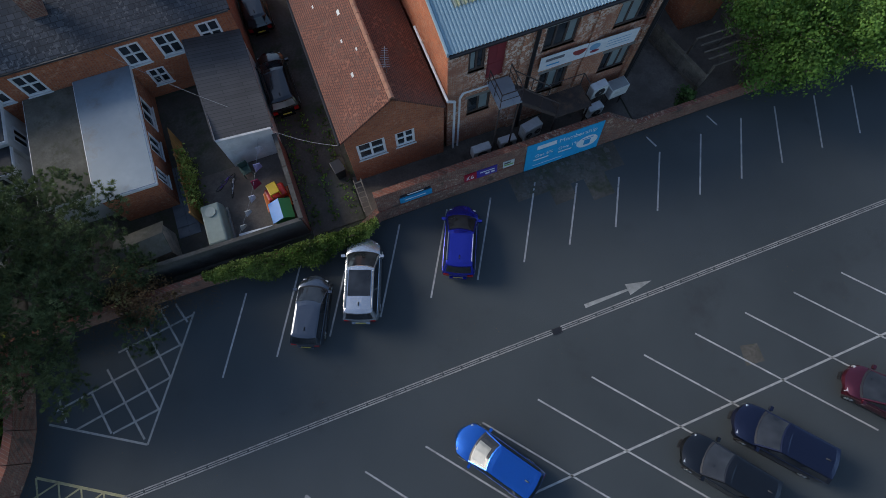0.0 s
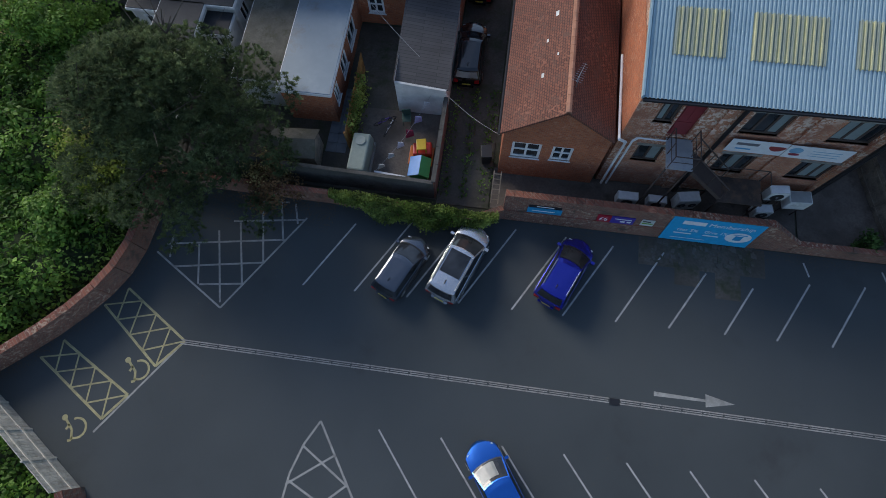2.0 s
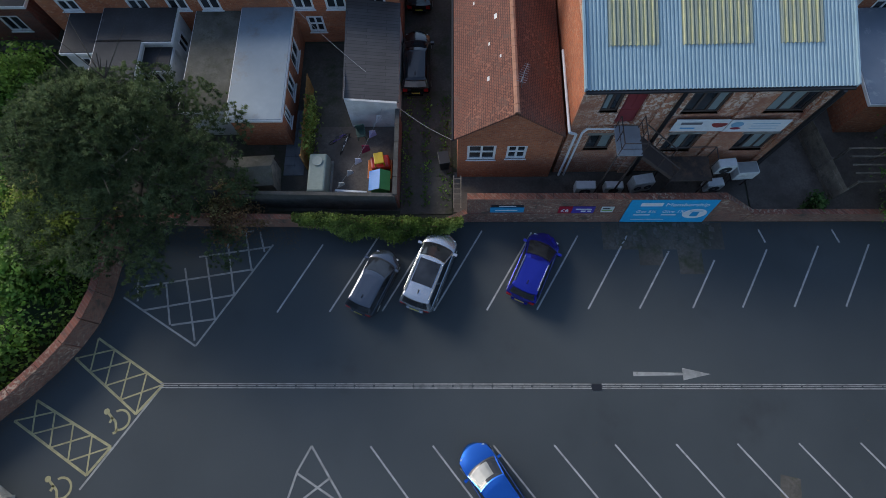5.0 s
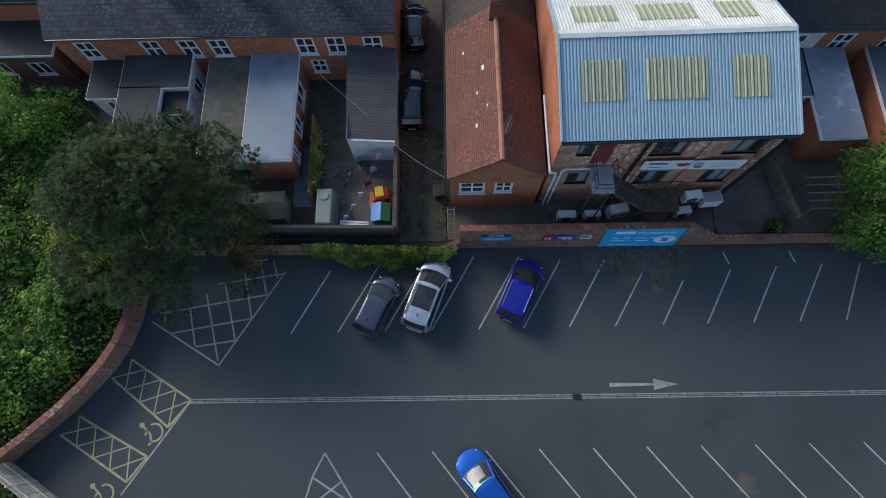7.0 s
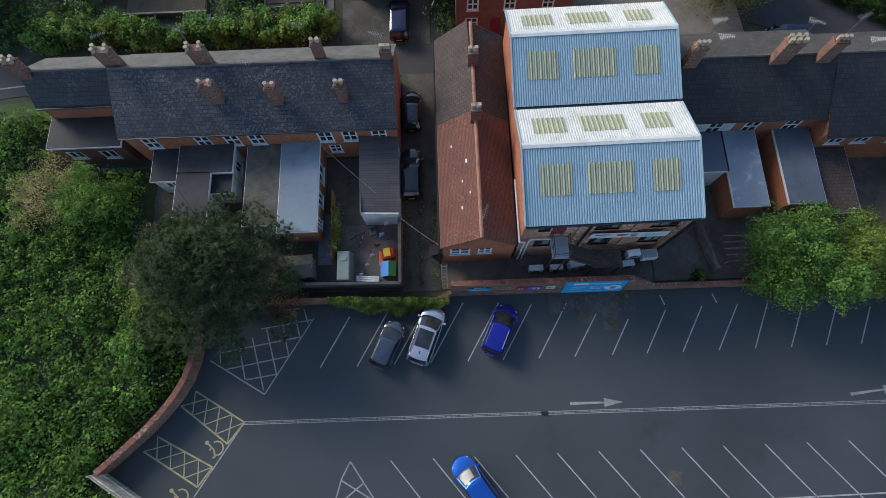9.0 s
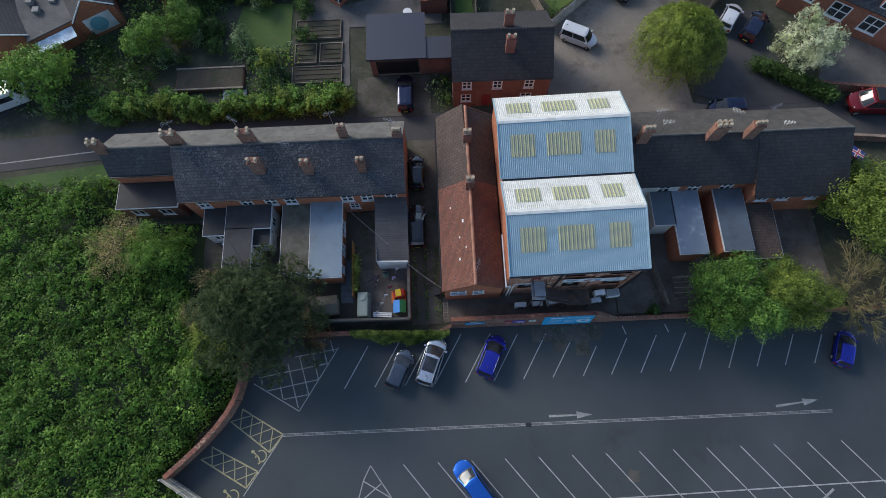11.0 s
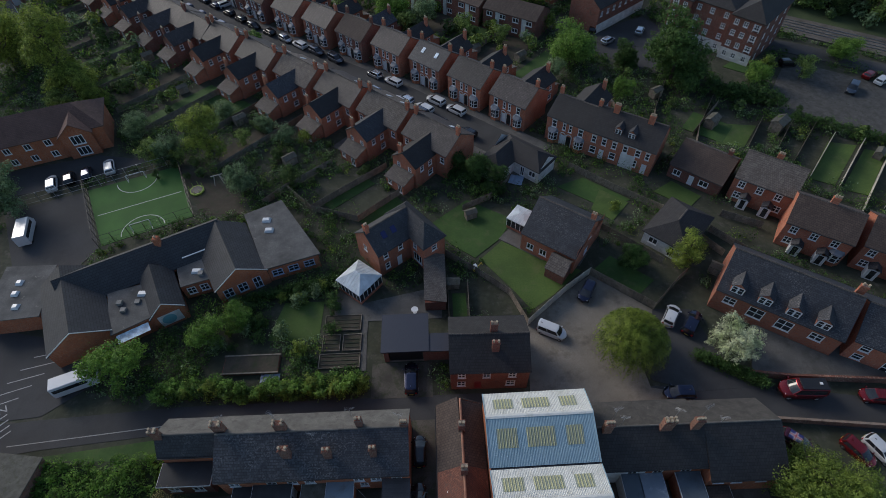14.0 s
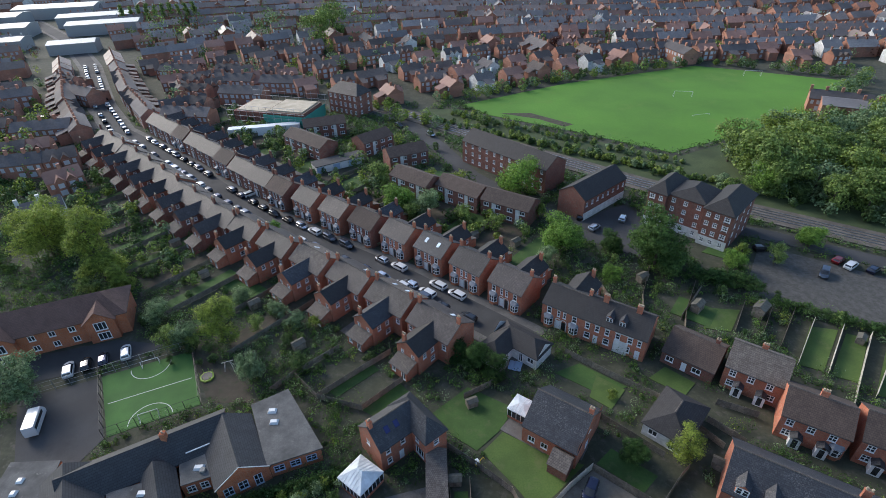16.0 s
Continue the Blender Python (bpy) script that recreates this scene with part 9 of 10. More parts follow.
for k in range(15):
    for sgn, n0, n1 in ((1, 17.5, 36), (-1, 17.5, 38)):
        a, b = street(4.4 + 10.6 * k, sgn * n0), street(4.4 + 10.6 * k, sgn * n1)
        if sgn < 0 and k < 3 or (sgn > 0 and k < 2):
            continue
        fence("garden_fence", "weathered timber garden fence", [(a.x, a.y), (b.x, b.y)], 1.4, WOOD, 6.2, 14, posts=False, group="garden fences")
    if k > 2:
        a, b, c, d = street(5 + 10.6 * k, -20), street(9 + 10.6 * k, -20), street(9 + 10.6 * k, -36), street(5 + 10.6 * k, -36)
        sheet("lawn", [tuple(v[:2]) for v in (a, b, c, d)], 0.03 + 0.002 * k, GRASS if k % 3 else SOIL, "narrow back garden plot", "lawn")
    a, b, c, d = street(6 + 10.6 * k, 20), street(13 + 10.6 * k, 20), street(13 + 10.6 * k, 34), street(6 + 10.6 * k, 34)
    sheet("lawn", [tuple(v[:2]) for v in (a, d, c, b)], 0.04 + 0.002 * k, SOIL if k % 2 else GRASS, "narrow back garden plot", "lawn")
for k in range(15):      # paved strips behind the street's houses
    for sgn in (1, -1):
        if (sgn < 0 and k < 1) or (k + sgn) % 3 == 0:
            continue
        q = [street(s0 + 10.6 * k, sgn * n0) for s0, n0 in ((1.2, 14.0), (4.0, 14.0), (4.0, 20.5), (1.2, 20.5))]
        sheet("patio", [tuple(v[:2]) for v in (q if sgn < 0 else q[::-1])], 0.075 + 0.001 * k, PAVING, "worn concrete patio behind the house", "patio")
# allotment beds and sheds
for x0, y0, x1, y1, lab in ((-22.8, 36.6, -17.4, 38.6, "dark soil vegetable bed edged with pale timber"), (-22.6, 39.2, -20.3, 41.6, "dark soil vegetable bed edged with pale timber"), (-19.8, 39.2, -17.4, 41.6, "dark soil vegetable bed edged with pale timber"), (-22.6, 42.4, -17.6, 44.8, "raised timber vegetable bed")):
    o = thing("vegetable_bed", lab, "garden bed", group="vegetable beds")
    part("soil", Shape().box(x0, y0, 0, x1, y1, 0.16), SOIL, o)
    for a in ((x0 - 0.08, y0 - 0.08, x1 + 0.08, y0), (x0 - 0.08, y1, x1 + 0.08, y1 + 0.08), (x0 - 0.08, y0, x0, y1), (x1, y0, x1 + 0.08, y1)):
        part("edging", Shape().box(a[0], a[1], 0, a[2], a[3], 0.26), WOOD, o)
    for k in range(3):
        part("furrow", Shape().box(x0 + 0.3, y0 + 0.4 + k * 0.6, 0.16, x1 - 0.3, y0 + 0.55 + k * 0.6, 0.22), EARTH, o)
strip("garden_path", [(-16.8, 36), (-17.0, 41), (-17.0, 45.5)], 0.4, 0.05, PAVING, "narrow paved path beside the beds", "path")
gh = thing("raised_bed", "long low raised garden bed with dark cover", "garden bed", pose(-31.8, 37.4, 0.02))
part("wall", Shape().box(-3.7, -1.3, 0, 3.7, 1.3, 0.5), BRICK_D, gh), part("cover", Shape().slab((-3.6, -1.2, 0.55), (3.6, -1.2, 0.55), (3.6, 1.2, 0.62), (-3.6, 1.2, 0.62), 0.04), SOIL, gh), part("edge_rail", Shape().box(-3.8, -1.4, 0.5, 3.8, -1.22, 0.66).box(-3.8, 1.22, 0.5, 3.8, 1.4, 0.7), WOOD, gh)
tp = thing("tarpaulin", "crumpled grey-blue tarpaulin beside the store", "tarpaulin", pose(-29.0, 35.4, 0.02))
g2s = Shape()
for i in range(9):
    for j in range(5):
        g2s.v.append((-1.3 + 0.32 * i, -0.6 + 0.3 * j, 0.25 + 0.2 * noise.noise(Vector((i * 0.9, j * 0.9, 2)))))
for i in range(8):
    for j in range(4):
        g2s.f.append((i * 5 + j, i * 5 + 5 + j, i * 5 + 6 + j, i * 5 + 1 + j)), g2s.s.append(0)
part("sheet", g2s, plain("grey_blue_tarp", (0.2, 0.24, 0.32), 0.5), tp)
# court lines, goals and fence
CM = Matrix.Translation((-57.8, 69.8, 0.05)) @ Matrix.Rotation(math.atan2(5.9, 14.2), 4, "Z")
court = thing("court_markings", "white painted pitch lines on the turf court", "court marking", CM, kind="structure")
CW = surface("court_white", (0.6, 0.62, 0.6), (0.68, 0.7, 0.68), None, 0.8, grain=8, patch=2)
part("half_line", Shape().box(-6.9, -0.06, -0.03, 6.9, 0.06, 0.012), CW, court)
for sgn in (-1, 1):
    for r0, r1, a0, a1 in ((3.4, 3.52, 0, 180), ):
        s = Shape()
        for k in range(24):
            w0, w1 = radians(180 * k / 24), radians(180 * (k + 1) / 24)
            s.prism([(r * math.cos(w), sgn * (-6.9 + r * math.sin(w))) for r, w in ((r0, w0), (r1, w0), (r1, w1), (r0, w1))][::sgn * -1 or 1], -0.03, 0.012)
        part("goal_area", s, CW, court)


def goal(m, w=3.0, h=1.6, d=0.9, label="white metal five-a-side goal on the turf"):
    o = thing("goal", label, "goal", m, "goals")
    for x in (-w / 2, w / 2):
        part("post", Shape().tube((x, 0, 0), (x, 0, h), 0.05, 8), WHITE, o), part("stay", Shape().tube((x, 0, h), (x, d, 0.02), 0.03, 6).tube((x, 0, 0.03), (x, d, 0.03), 0.03, 6), WHITE, o)
    part("crossbar", Shape().tube((-w / 2, 0, h), (w / 2, 0, h), 0.05, 8), WHITE, o)


goal(CM @ pose(0, 6.6, 0)), goal(CM @ pose(0, -6.6, 0, 0, 0, 180))
goal(pose(100.5, 219, 0.1, 0, 0, -12), 7.3, 2.4, 1.6, "white football goal on the playing field"), goal(pose(98.6, 196.7, 0.1, 0, 0, 10), 6.5, 0.5, 1.2, "white goal frame lying on the field"), goal(pose(143.8, 245, 0.1, 0, 0, -12), 7.3, 2.4, 1.6, "white football goal on the playing field")
cfn = thing("court_fence", "tall thin-posted mesh fence round the court", "fence", kind="structure")
for a, b in (((-80, 69.2), (-68.6, 73.9)), ((-68.6, 73.9), (-53.8, 80.2)), ((-53.8, 80.2), (-47.4, 66.0)), ((-68.6, 73.9), (-61.1, 59.9)), ((-61.1, 59.9), (-47.4, 66.0))):
    n = max(2, int(math.hypot(b[0] - a[0], b[1] - a[1]) / 2.2))
    for k in range(n + 1):
        x, y = a[0] + (b[0] - a[0]) * k / n, a[1] + (b[1] - a[1]) * k / n
        part("post", Shape().tube((x, y, 0), (x, y, 2.4), 0.05, 6), STEEL if b[1] > 70 else BLACK, cfn)
    part("rail", Shape().tube((a[0], a[1], 2.35), (b[0], b[1], 2.35), 0.03, 5).tube((a[0], a[1], 0.5), (b[0], b[1], 0.5), 0.03, 5).tube((a[0], a[1], 1.4), (b[0], b[1], 1.4), 0.02, 5), STEEL if b[1] > 70 else BLACK, cfn)
rb = thing("roundabout", "black and yellow-green playground climbing frame", "play equipment", pose(-48.6, 72.4, 0.03))
part("platform", Shape().tube((0, 0, 0.0), (0, 0, 0.3), 1.3, 8), plain("play_lime", (0.3, 0.42, 0.05), 0.5), rb), part("deck", Shape().tube((0, 0, 0.3), (0, 0, 0.36), 1.0, 8), BLACK, rb)
for k in range(8):
    a = k * math.pi / 4
    part("post", Shape().tube((1.2 * math.cos(a), 1.2 * math.sin(a), 0), (1.2 * math.cos(a), 1.2 * math.sin(a), 1.2), 0.05, 6), bpy.data.materials["play_lime"], rb)
ps = thing("climbing_triangle", "grey timber playground frame on bark", "play equipment", pose(-45.2, 74.5, 0.03, 0, 0, 20))
for x in (-0.8, 0.8):
    part("post", Shape().tube((x, -0.6, 0), (x * 0.5, 0, 1.7), 0.07, 6).tube((x, 0.6, 0), (x * 0.5, 0, 1.7), 0.07, 6), CREAM, ps)
part("beam", Shape().tube((-1.0, 0, 1.7), (1.0, 0, 1.7), 0.08, 6), CREAM, ps)
# painted bays and letters in the school car park
for k in range(6):
    line("parking_line", (-66 + 0.9 * k, 32.5 + 1.9 * k), (-61.6 + 0.9 * k, 34.2 + 1.7 * k), 0.12, PAINT_W, "white parking line at the school", 0.04)
kc = thing("keep_clear_marking", "white zigzag and letters painted on the road", "road marking", pose(-62.4, 29.8, 0.035, 0, 0, 35), kind="structure")
for k in range(4):
    part("zigzag", Shape().prism([(-1.6, -1.8 + 0.9 * k), (1.6, -1.2 + 0.9 * k), (1.6, -1.05 + 0.9 * k), (-1.6, -1.65 + 0.9 * k)], -0.03, 0.012), PAINT_W, kc)
tx = bpy.data.curves.new("letters", "FONT")
tx.body, tx.size, tx.extrude = "ON", 1.5, 0.004
tx.materials.append(PAINT_W)
to = new("letters", tx)
to.parent, to.matrix_basis = kc, pose(-0.6, 2.0, 0.01)
line("road_line", (-60, 27.8), (-41, 29.6), 0.12, PAINT_OLD, "faded white line along the lane edge", 0.03)
# old walled roof at the far west of the bank
wf = thing("flat_roofed_store", "grey flat-roofed store beyond the brambles", "outbuilding", pose(-58.8, 20.6, 0, 0, 0, -8))
part("wall", Shape().box(-5, -6, 0, 5, 5.5, 2.4), BRICK_L, wf), part("roof", Shape().box(-5.1, -6.1, 2.4, 5.1, 5.6, 2.55), FELT_M, wf)
brick_wall("wall_lane", "low brick wall beside the lane", [(33, 27.2), (47, 25.6), (60, 22.2)], 1.0, cope="brick")
brick_wall("wall_lane", "brick wall of the cottages' terrace", [(33.5, 33.2), (38.5, 32.4), (50, 31.4), (60, 28.6)], 1.2, cope="brick")
sheet("cottage_terrace", [(34, 33.4), (38.4, 32.8), (52, 31.6), (49, 36.6), (37, 40.5)], 0.4, PAVING, "raised paved terrace below the cottages", "patio", thick=0.6)
hs = Shape()
hr = random.Random(55)
for _ in range(7000):
    f = hr.random()
    leaf(hs, (27.6 + 7.5 * f + hr.gauss(0, 0.4), 36.2 - 4.6 * f + hr.gauss(0, 0.4), hr.uniform(0.1, 1.5)), hr.uniform(0.07, 0.14), hr, 0.6)
tagged(part("hedge", hs, LEAF_D), "clipped dark green hedge beside the lane", "hedge", kind="stuff")
hs = Shape()
for _ in range(5000):
    f = hr.random()
    leaf(hs, (-34.5 + 17.5 * f + hr.gauss(0, 0.5), 47.8 + 4.6 * f + hr.gauss(0, 0.4), hr.uniform(0.1, 1.7)), hr.uniform(0.08, 0.18), hr, 0.6)
tagged(part("hedge", hs, LEAF_D), "thick dark hedge in front of the school", "hedge", kind="stuff")

gt = thing("garden_table", "small white round garden table on the patio", "table", pose(-9.9, 45.0, 0.04))
part("tabletop", Shape().tube((0, 0, 0.7), (0, 0, 0.74), 0.5, 20), WHITE, gt), part("stem", Shape().tube((0, 0, 0.03), (0, 0, 0.7), 0.05, 8), WHITE, gt), part("foot", Shape().tube((0, 0, 0), (0, 0, 0.03), 0.3, 16), WHITE, gt)
dh = thing("digger", "small yellow and white toy digger on the lawn edge", "toy", pose(-0.6, 52.2, 0.06, 0, 0, 30))
soften(part("body", Shape().box(-0.5, -0.35, 0.25, 0.4, 0.35, 0.7), plain("digger_yellow", (0.55, 0.4, 0.05), 0.5), dh), 0.05), soften(part("cab", Shape().box(-0.45, -0.3, 0.7, 0.15, 0.3, 1.25), WHITE, dh), 0.04), part("arm", Shape().tube((0.35, 0, 0.6), (1.0, 0, 1.1), 0.08, 6).tube((1.0, 0, 1.1), (1.3, 0, 0.4), 0.07, 6), bpy.data.materials["digger_yellow"], dh)
for y in (-0.36, 0.36):
    part("track", Shape().box(-0.6, y - 0.12, 0, 0.5, y + 0.12, 0.28), BLACK, dh)

# ---- trees and shrubs ----
rng = random.Random(5)
pine("dark spreading pine overhanging the car park corner", pose(-23.6, 10.3, 0), 11, 9.2, 6.4)
tree("lime_tree", "fresh green leafy tree over the car park wall", pose(18.6, 10.2, 0), 12, 7.0, 4.6, LEAF, 1150, 30, 0.75, 0.09, 0.1, 9)
tree("lime_tree", "young yellow-green tree beside the car park", pose(24.6, 10.4, 0), 13, 6.0, 3.7, LEAF_Y, 800, 28, 0.7, 0.085, 0.08, 7)
tree("large_tree", "broad green tree at the end of the terrace", pose(33.6, 18.4, 0), 14, 8.0, 5.6, LEAF_Y, 1500, 28, 0.85, 0.1, 0.08, 10)
def bare_tree(label, m, seed, reach, rise):
    """A leafless tree: limbs that fork four times into ever finer twigs, with buds at the ends."""
    r2 = random.Random(seed)
    o = thing("bare_tree", label, "tree", m)
    wood, twigs = Shape(), Shape()

    def fork(p, d, length, r, depth):
        q = p + d * length
        mid = p.lerp(q, 0.5) + Vector((r2.uniform(-1, 1), r2.uniform(-1, 1), r2.uniform(-0.3, 1))) * length * 0.08
        target = wood if depth < 3 else twigs
        target.tube(p, mid, r, 6 if depth < 3 else 3, r * 0.8, caps=False), target.tube(mid, q, r * 0.8, 6 if depth < 3 else 3, r * 0.5, caps=False)
        if depth == 4:
            for k in range(3):
                leaf(twigs, p.lerp(q, 0.4 + 0.3 * k), r2.uniform(0.02, 0.045), r2, 0.4)
            return
        for k in range((8, 6, 6, 8)[depth]):
            e = (d * 1.1 + Vector((r2.gauss(0, 0.55), r2.gauss(0, 0.55), r2.gauss(0, 0.32)))).normalized()
            e = Vector((e.x, e.y, e.z * rise + 0.06)).normalized()
            fork(p.lerp(q, r2.uniform(0.45, 1.0)), e, length * r2.uniform(0.5, 0.8), r * 0.45, depth + 1)

    wood.tube((0, 0, -0.2), (0, 0, 1.3), 0.24, 9, 0.2)
    for k in range(7):
        a = 2 * math.pi * k / 7 + r2.uniform(-0.3, 0.3)
        fork(Vector((0, 0, 1.1)), Vector((math.cos(a), math.sin(a), r2.uniform(0.5, 1.2))).normalized(), reach * 0.42, 0.11, 1)
    part("trunk", wood, BARK, o), part("twig_mass", twigs, TWIG, o)


bare_tree("bare brown-twigged tree just coming into bud", pose(30.6, 10.0, 0), 21, 5.6, 0.8)
bare_tree("bare tan-twigged tree beside the car park", pose(36.2, 10.6, 0), 23, 5.2, 0.75)
wr = random.Random(15)
wo = thing("willow_tree", "weeping willow with hanging yellow-green fronds", "tree", pose(19.0, 37.6, 0))
part("trunk", wood_shape(wr, 5.2, 0.3, 12, 3.4, 0.3), BARK, wo)
wf2 = Shape()
for _ in range(2700):
    a, rad = wr.uniform(0, 6.283), 3.9 * wr.random() ** 0.75
    z = 6.6 * (1 - 0.42 * (rad / 3.9) ** 2) * wr.uniform(0.86, 1.04)
    drop_z = z * wr.uniform(0.35, 0.92)
    for k in range(17):
        f = k / 16
        q = rad + 1.0 * f ** 0.6 * (0.3 + rad / 4.5)
        leaf(wf2, (q * math.cos(a) + wr.gauss(0, 0.07), q * math.sin(a) + wr.gauss(0, 0.07), z - drop_z * f * f), wr.uniform(0.055, 0.11), wr, 0, Vector((1.2 * math.cos(a), 1.2 * math.sin(a), 0.8 - f)))
part("crown", wf2, LEAF_Y, wo)
tree("blossom_tree", "cherry tree covered in white blossom", pose(32.4, 36.8, 0), 16, 5.6, 3.6, LEAF_W, 620, 18, 0.5, 0.1, 0.15, 8)
tree("birch_tree", "slim light green tree behind the bungalow", pose(31.0, 51.6, 0), 17, 7.5, 3.0, LEAF_Y, 420, 18, 0.6, 0.11, 0.1, 6)
g1 = tree("garden_tree", "round fresh green garden tree", pose(-48.4, 36.8, 0), 18, 7.0, 4.3, LEAF, 560, 14, 0.75, 0.15, 0.1, 9)
for x, y, s, tn in ((-38.3, 41.4, 0.72, 40), (-34.6, 43.8, 0.6, 130), (-48, 118, 0.9, 20), (33, 96, 0.6, 140), (18.3, 137.5, 1.65, 50), (83.9, 106.4, 0.8, 15)):
    copy_thing(g1, grown(x, y, 0, tn, s))
g2 = tree("shrub", "rounded yellow-green garden shrub", pose(-25.4, 39.0, 0), 19, 2.6, 1.4, LEAF_Y, 110, 9, 0.5, 0.13, 0.05, 5, category="shrub", limbs=5)
g3 = tree("shrub", "dull green garden shrub", pose(-28.5, 42.2, 0), 20, 2.4, 1.5, LEAF_B, 110, 9, 0.5, 0.12, 0.05, 5, category="shrub", limbs=5)
g4 = tree("shrub", "dark green garden shrub", pose(-32.5, 43.5, 0), 22, 2.2, 1.6, LEAF_D, 100, 9, 0.5, 0.12, 0.02, 5, category="shrub", limbs=5)
for k in range(36):
    x, y = rng.uniform(-37, -21), rng.uniform(41, 49)
    if -30.5 < x < -23 and y < 46.5:
        y = rng.uniform(47, 49.5)
    copy_thing((g3, g4, g4, g2)[k % 4], grown(x, y + 0.15 * (x + 29), 0, rng.uniform(0, 360), rng.uniform(0.45, 0.95)))
g5 = tree("shrub", "fresh mid-green hedge shrub", pose(-42.6, 33.2, 0), 24, 2.5, 1.6, LEAF, 120, 11, 0.5, 0.12, 0.03, 5, category="shrub", limbs=4)
for k in range(40):     # the hedge beyond the lane
    x = -42 + k * 0.65
    copy_thing((g5, g5, g4, g5, g2)[k % 5], grown(x, 33.4 + rng.uniform(-0.6, 0.9), 0, rng.uniform(0, 360), rng.uniform(0.7, 1.1)))
tree("poplar_tree", "tall pale green birch by the court", pose(-48.4, 82.0, 0), 23, 11.5, 4.2, LEAF_Y, 560, 18, 0.8, 0.15, 0.08, 8, droop=1.0)
b1 = tree("blossom_tree", "pale silvery-leaved tree beside the court", pose(-55.4, 81.0, 0), 24, 6.4, 3.0, LEAF_B, 420, 16, 0.7, 0.13, 0.08, 8)
copy_thing(b1, grown(-64, 88.5, 0, 60, 0.95)), copy_thing(b1, grown(-79.5, 69.6, 0, 100, 1.5)), copy_thing(b1, grown(-7.9, 128.5, 0, 10, 1.35)), copy_thing(b1, grown(-39.9, 71.6, 0, 200, 0.95)), copy_thing(b1, grown(19.6, 103, 0, 30, 0.9))
big = tree("large_tree", "tall bright spring-green park tree", pose(-82.5, 104.0, 0), 25, 20.0, 5.9, LEAF_Y, 1500, 18, 1.2, 0.19, 0.03, 12)
copy_thing(big, grown(-75, 98, 0, 90, 0.46))
big2 = tree("large_tree", "broad round spring-green park tree", pose(-101, 115, 0), 27, 14.5, 8.6, LEAF_Y, 1400, 16, 1.2, 0.2, 0.05, 11)
copy_thing(big2, grown(106, 141, 0, 40, 0.72)), copy_thing(big2, grown(120, 136, 0, 130, 0.7)), copy_thing(big2, grown(133, 129, 0, 230, 0.66)), copy_thing(big2, grown(120, 151, 0, 300, 0.66)), copy_thing(big2, grown(146, 121, 0, 70, 0.7))
big3 = tree("large_tree", "broad mid-green tree behind the gardens", pose(24.5, 108.5, 0), 28, 10.0, 5.8, LEAF, 800, 16, 1.1, 0.19, 0.03, 10)
copy_thing(big3, grown(-15.5, 131, 0, 60, 0.85)), copy_thing(big3, grown(95, 157, 0, 100, 0.85)), copy_thing(big3, grown(88, 134, 0, 10, 0.9)), copy_thing(big3, grown(62.0, 99.2, 0, 30, 0.5)), copy_thing(big3, grown(84.3, 107.6, 0, 80, 0.52))
for f in range(13):     # the clipped hedge between the gardens and the parking court
    copy_thing(g4, grown(64.5 + 17 * f / 12, 85.6 - 10 * f / 12, 0, rng.uniform(0, 360), rng.uniform(0.95, 1.15)))
for f in range(9):
    copy_thing(g4, grown(51.5 + 11 * f / 8, 96.0 - 5 * f / 8 + rng.uniform(-0.8, 0.8), 0, rng.uniform(0, 360), rng.uniform(1.1, 1.7)))
copy_thing(g2, grown(23.6, 63.8, 0, 10, 0.75)), copy_thing(g2, grown(66.0, 103.4, 0, 50, 1.5))
cf = tree("conifer", "large dark evergreen tree behind the houses", pose(44.6, 101.0, 0), 26, 15.5, 7.4, LEAF_D, 1900, 18, 0.8, 0.19, 0.0, 13)
copy_thing(cf, grown(-2.8, 74.6, 0, 200, 0.34)), copy_thing(cf, grown(0.6, 72.6, 0, 140, 0.4)), copy_thing(cf, grown(3.9, 69.8, 0, 250, 0.36)), copy_thing(cf, grown(23.2, 51.8, 0, 70, 0.34)), copy_thing(cf, grown(36.5, 107.5, 0, 30, 0.42))

tree("scrub_tree", "withered red-brown branches below the pine", pose(-19.0, 8.7, 0), 77, 2.6, 1.9, WITHER, 260, 12, 0.5, 0.07, 0.1, 6)
# bramble bank west of the car park
def bank_edge(y):
    """How far east the bank reaches: the curved wall, then the slatted fence."""
    if y > 9:
        return -27.6
    return -26.2 if y > 4 else -26.2 + (y - 4) * 0.83 if y > -3 else min(-24.9, -32.3 + (-3 - y) * 1.55)


def bank_height(x, y):
    e = min(1.0, max(0.0, (bank_edge(y) - x) / 2.5))
    return e * (1.1 + 0.9 * noise.noise(Vector((x * 0.22, y * 0.22, 0))) + 0.5 * noise.noise(Vector((x * 0.75, y * 0.75, 3))))


inside = lambda x, y: x < bank_edge(y) - 0.25 and y < 25.5 + (x + 45) * 0.05 and not (x > -39.5 and y > 20) and not (x > -31.5 and y > 12)
s = Shape()
brr = random.Random(8)
for _ in range(9000):
    x, y = -24.9 - 42 * brr.random() ** 1.15, brr.uniform(-16, 27)
    if not inside(x, y):
        continue
    c = Vector((x, y, bank_height(x, y) + brr.uniform(-0.45, 0.45)))
    q = brr.uniform(0.3, 0.85)
    for _ in range(int(16 + 22 * q)):
        d = Vector((brr.gauss(0, 1), brr.gauss(0, 1), abs(brr.gauss(0, 0.8)))).normalized()
        p = c + d * q * brr.uniform(0.6, 1.05)
        if p.x < bank_edge(p.y) + 0.05:
            leaf(s, p, brr.uniform(0.07, 0.16), brr, 0, d * 1.5 + Vector((0, 0, 0.6)))
tagged(part("brambles", s, BRAMBLE), "dense tangle of green brambles on the bank", "brambles", kind="stuff")
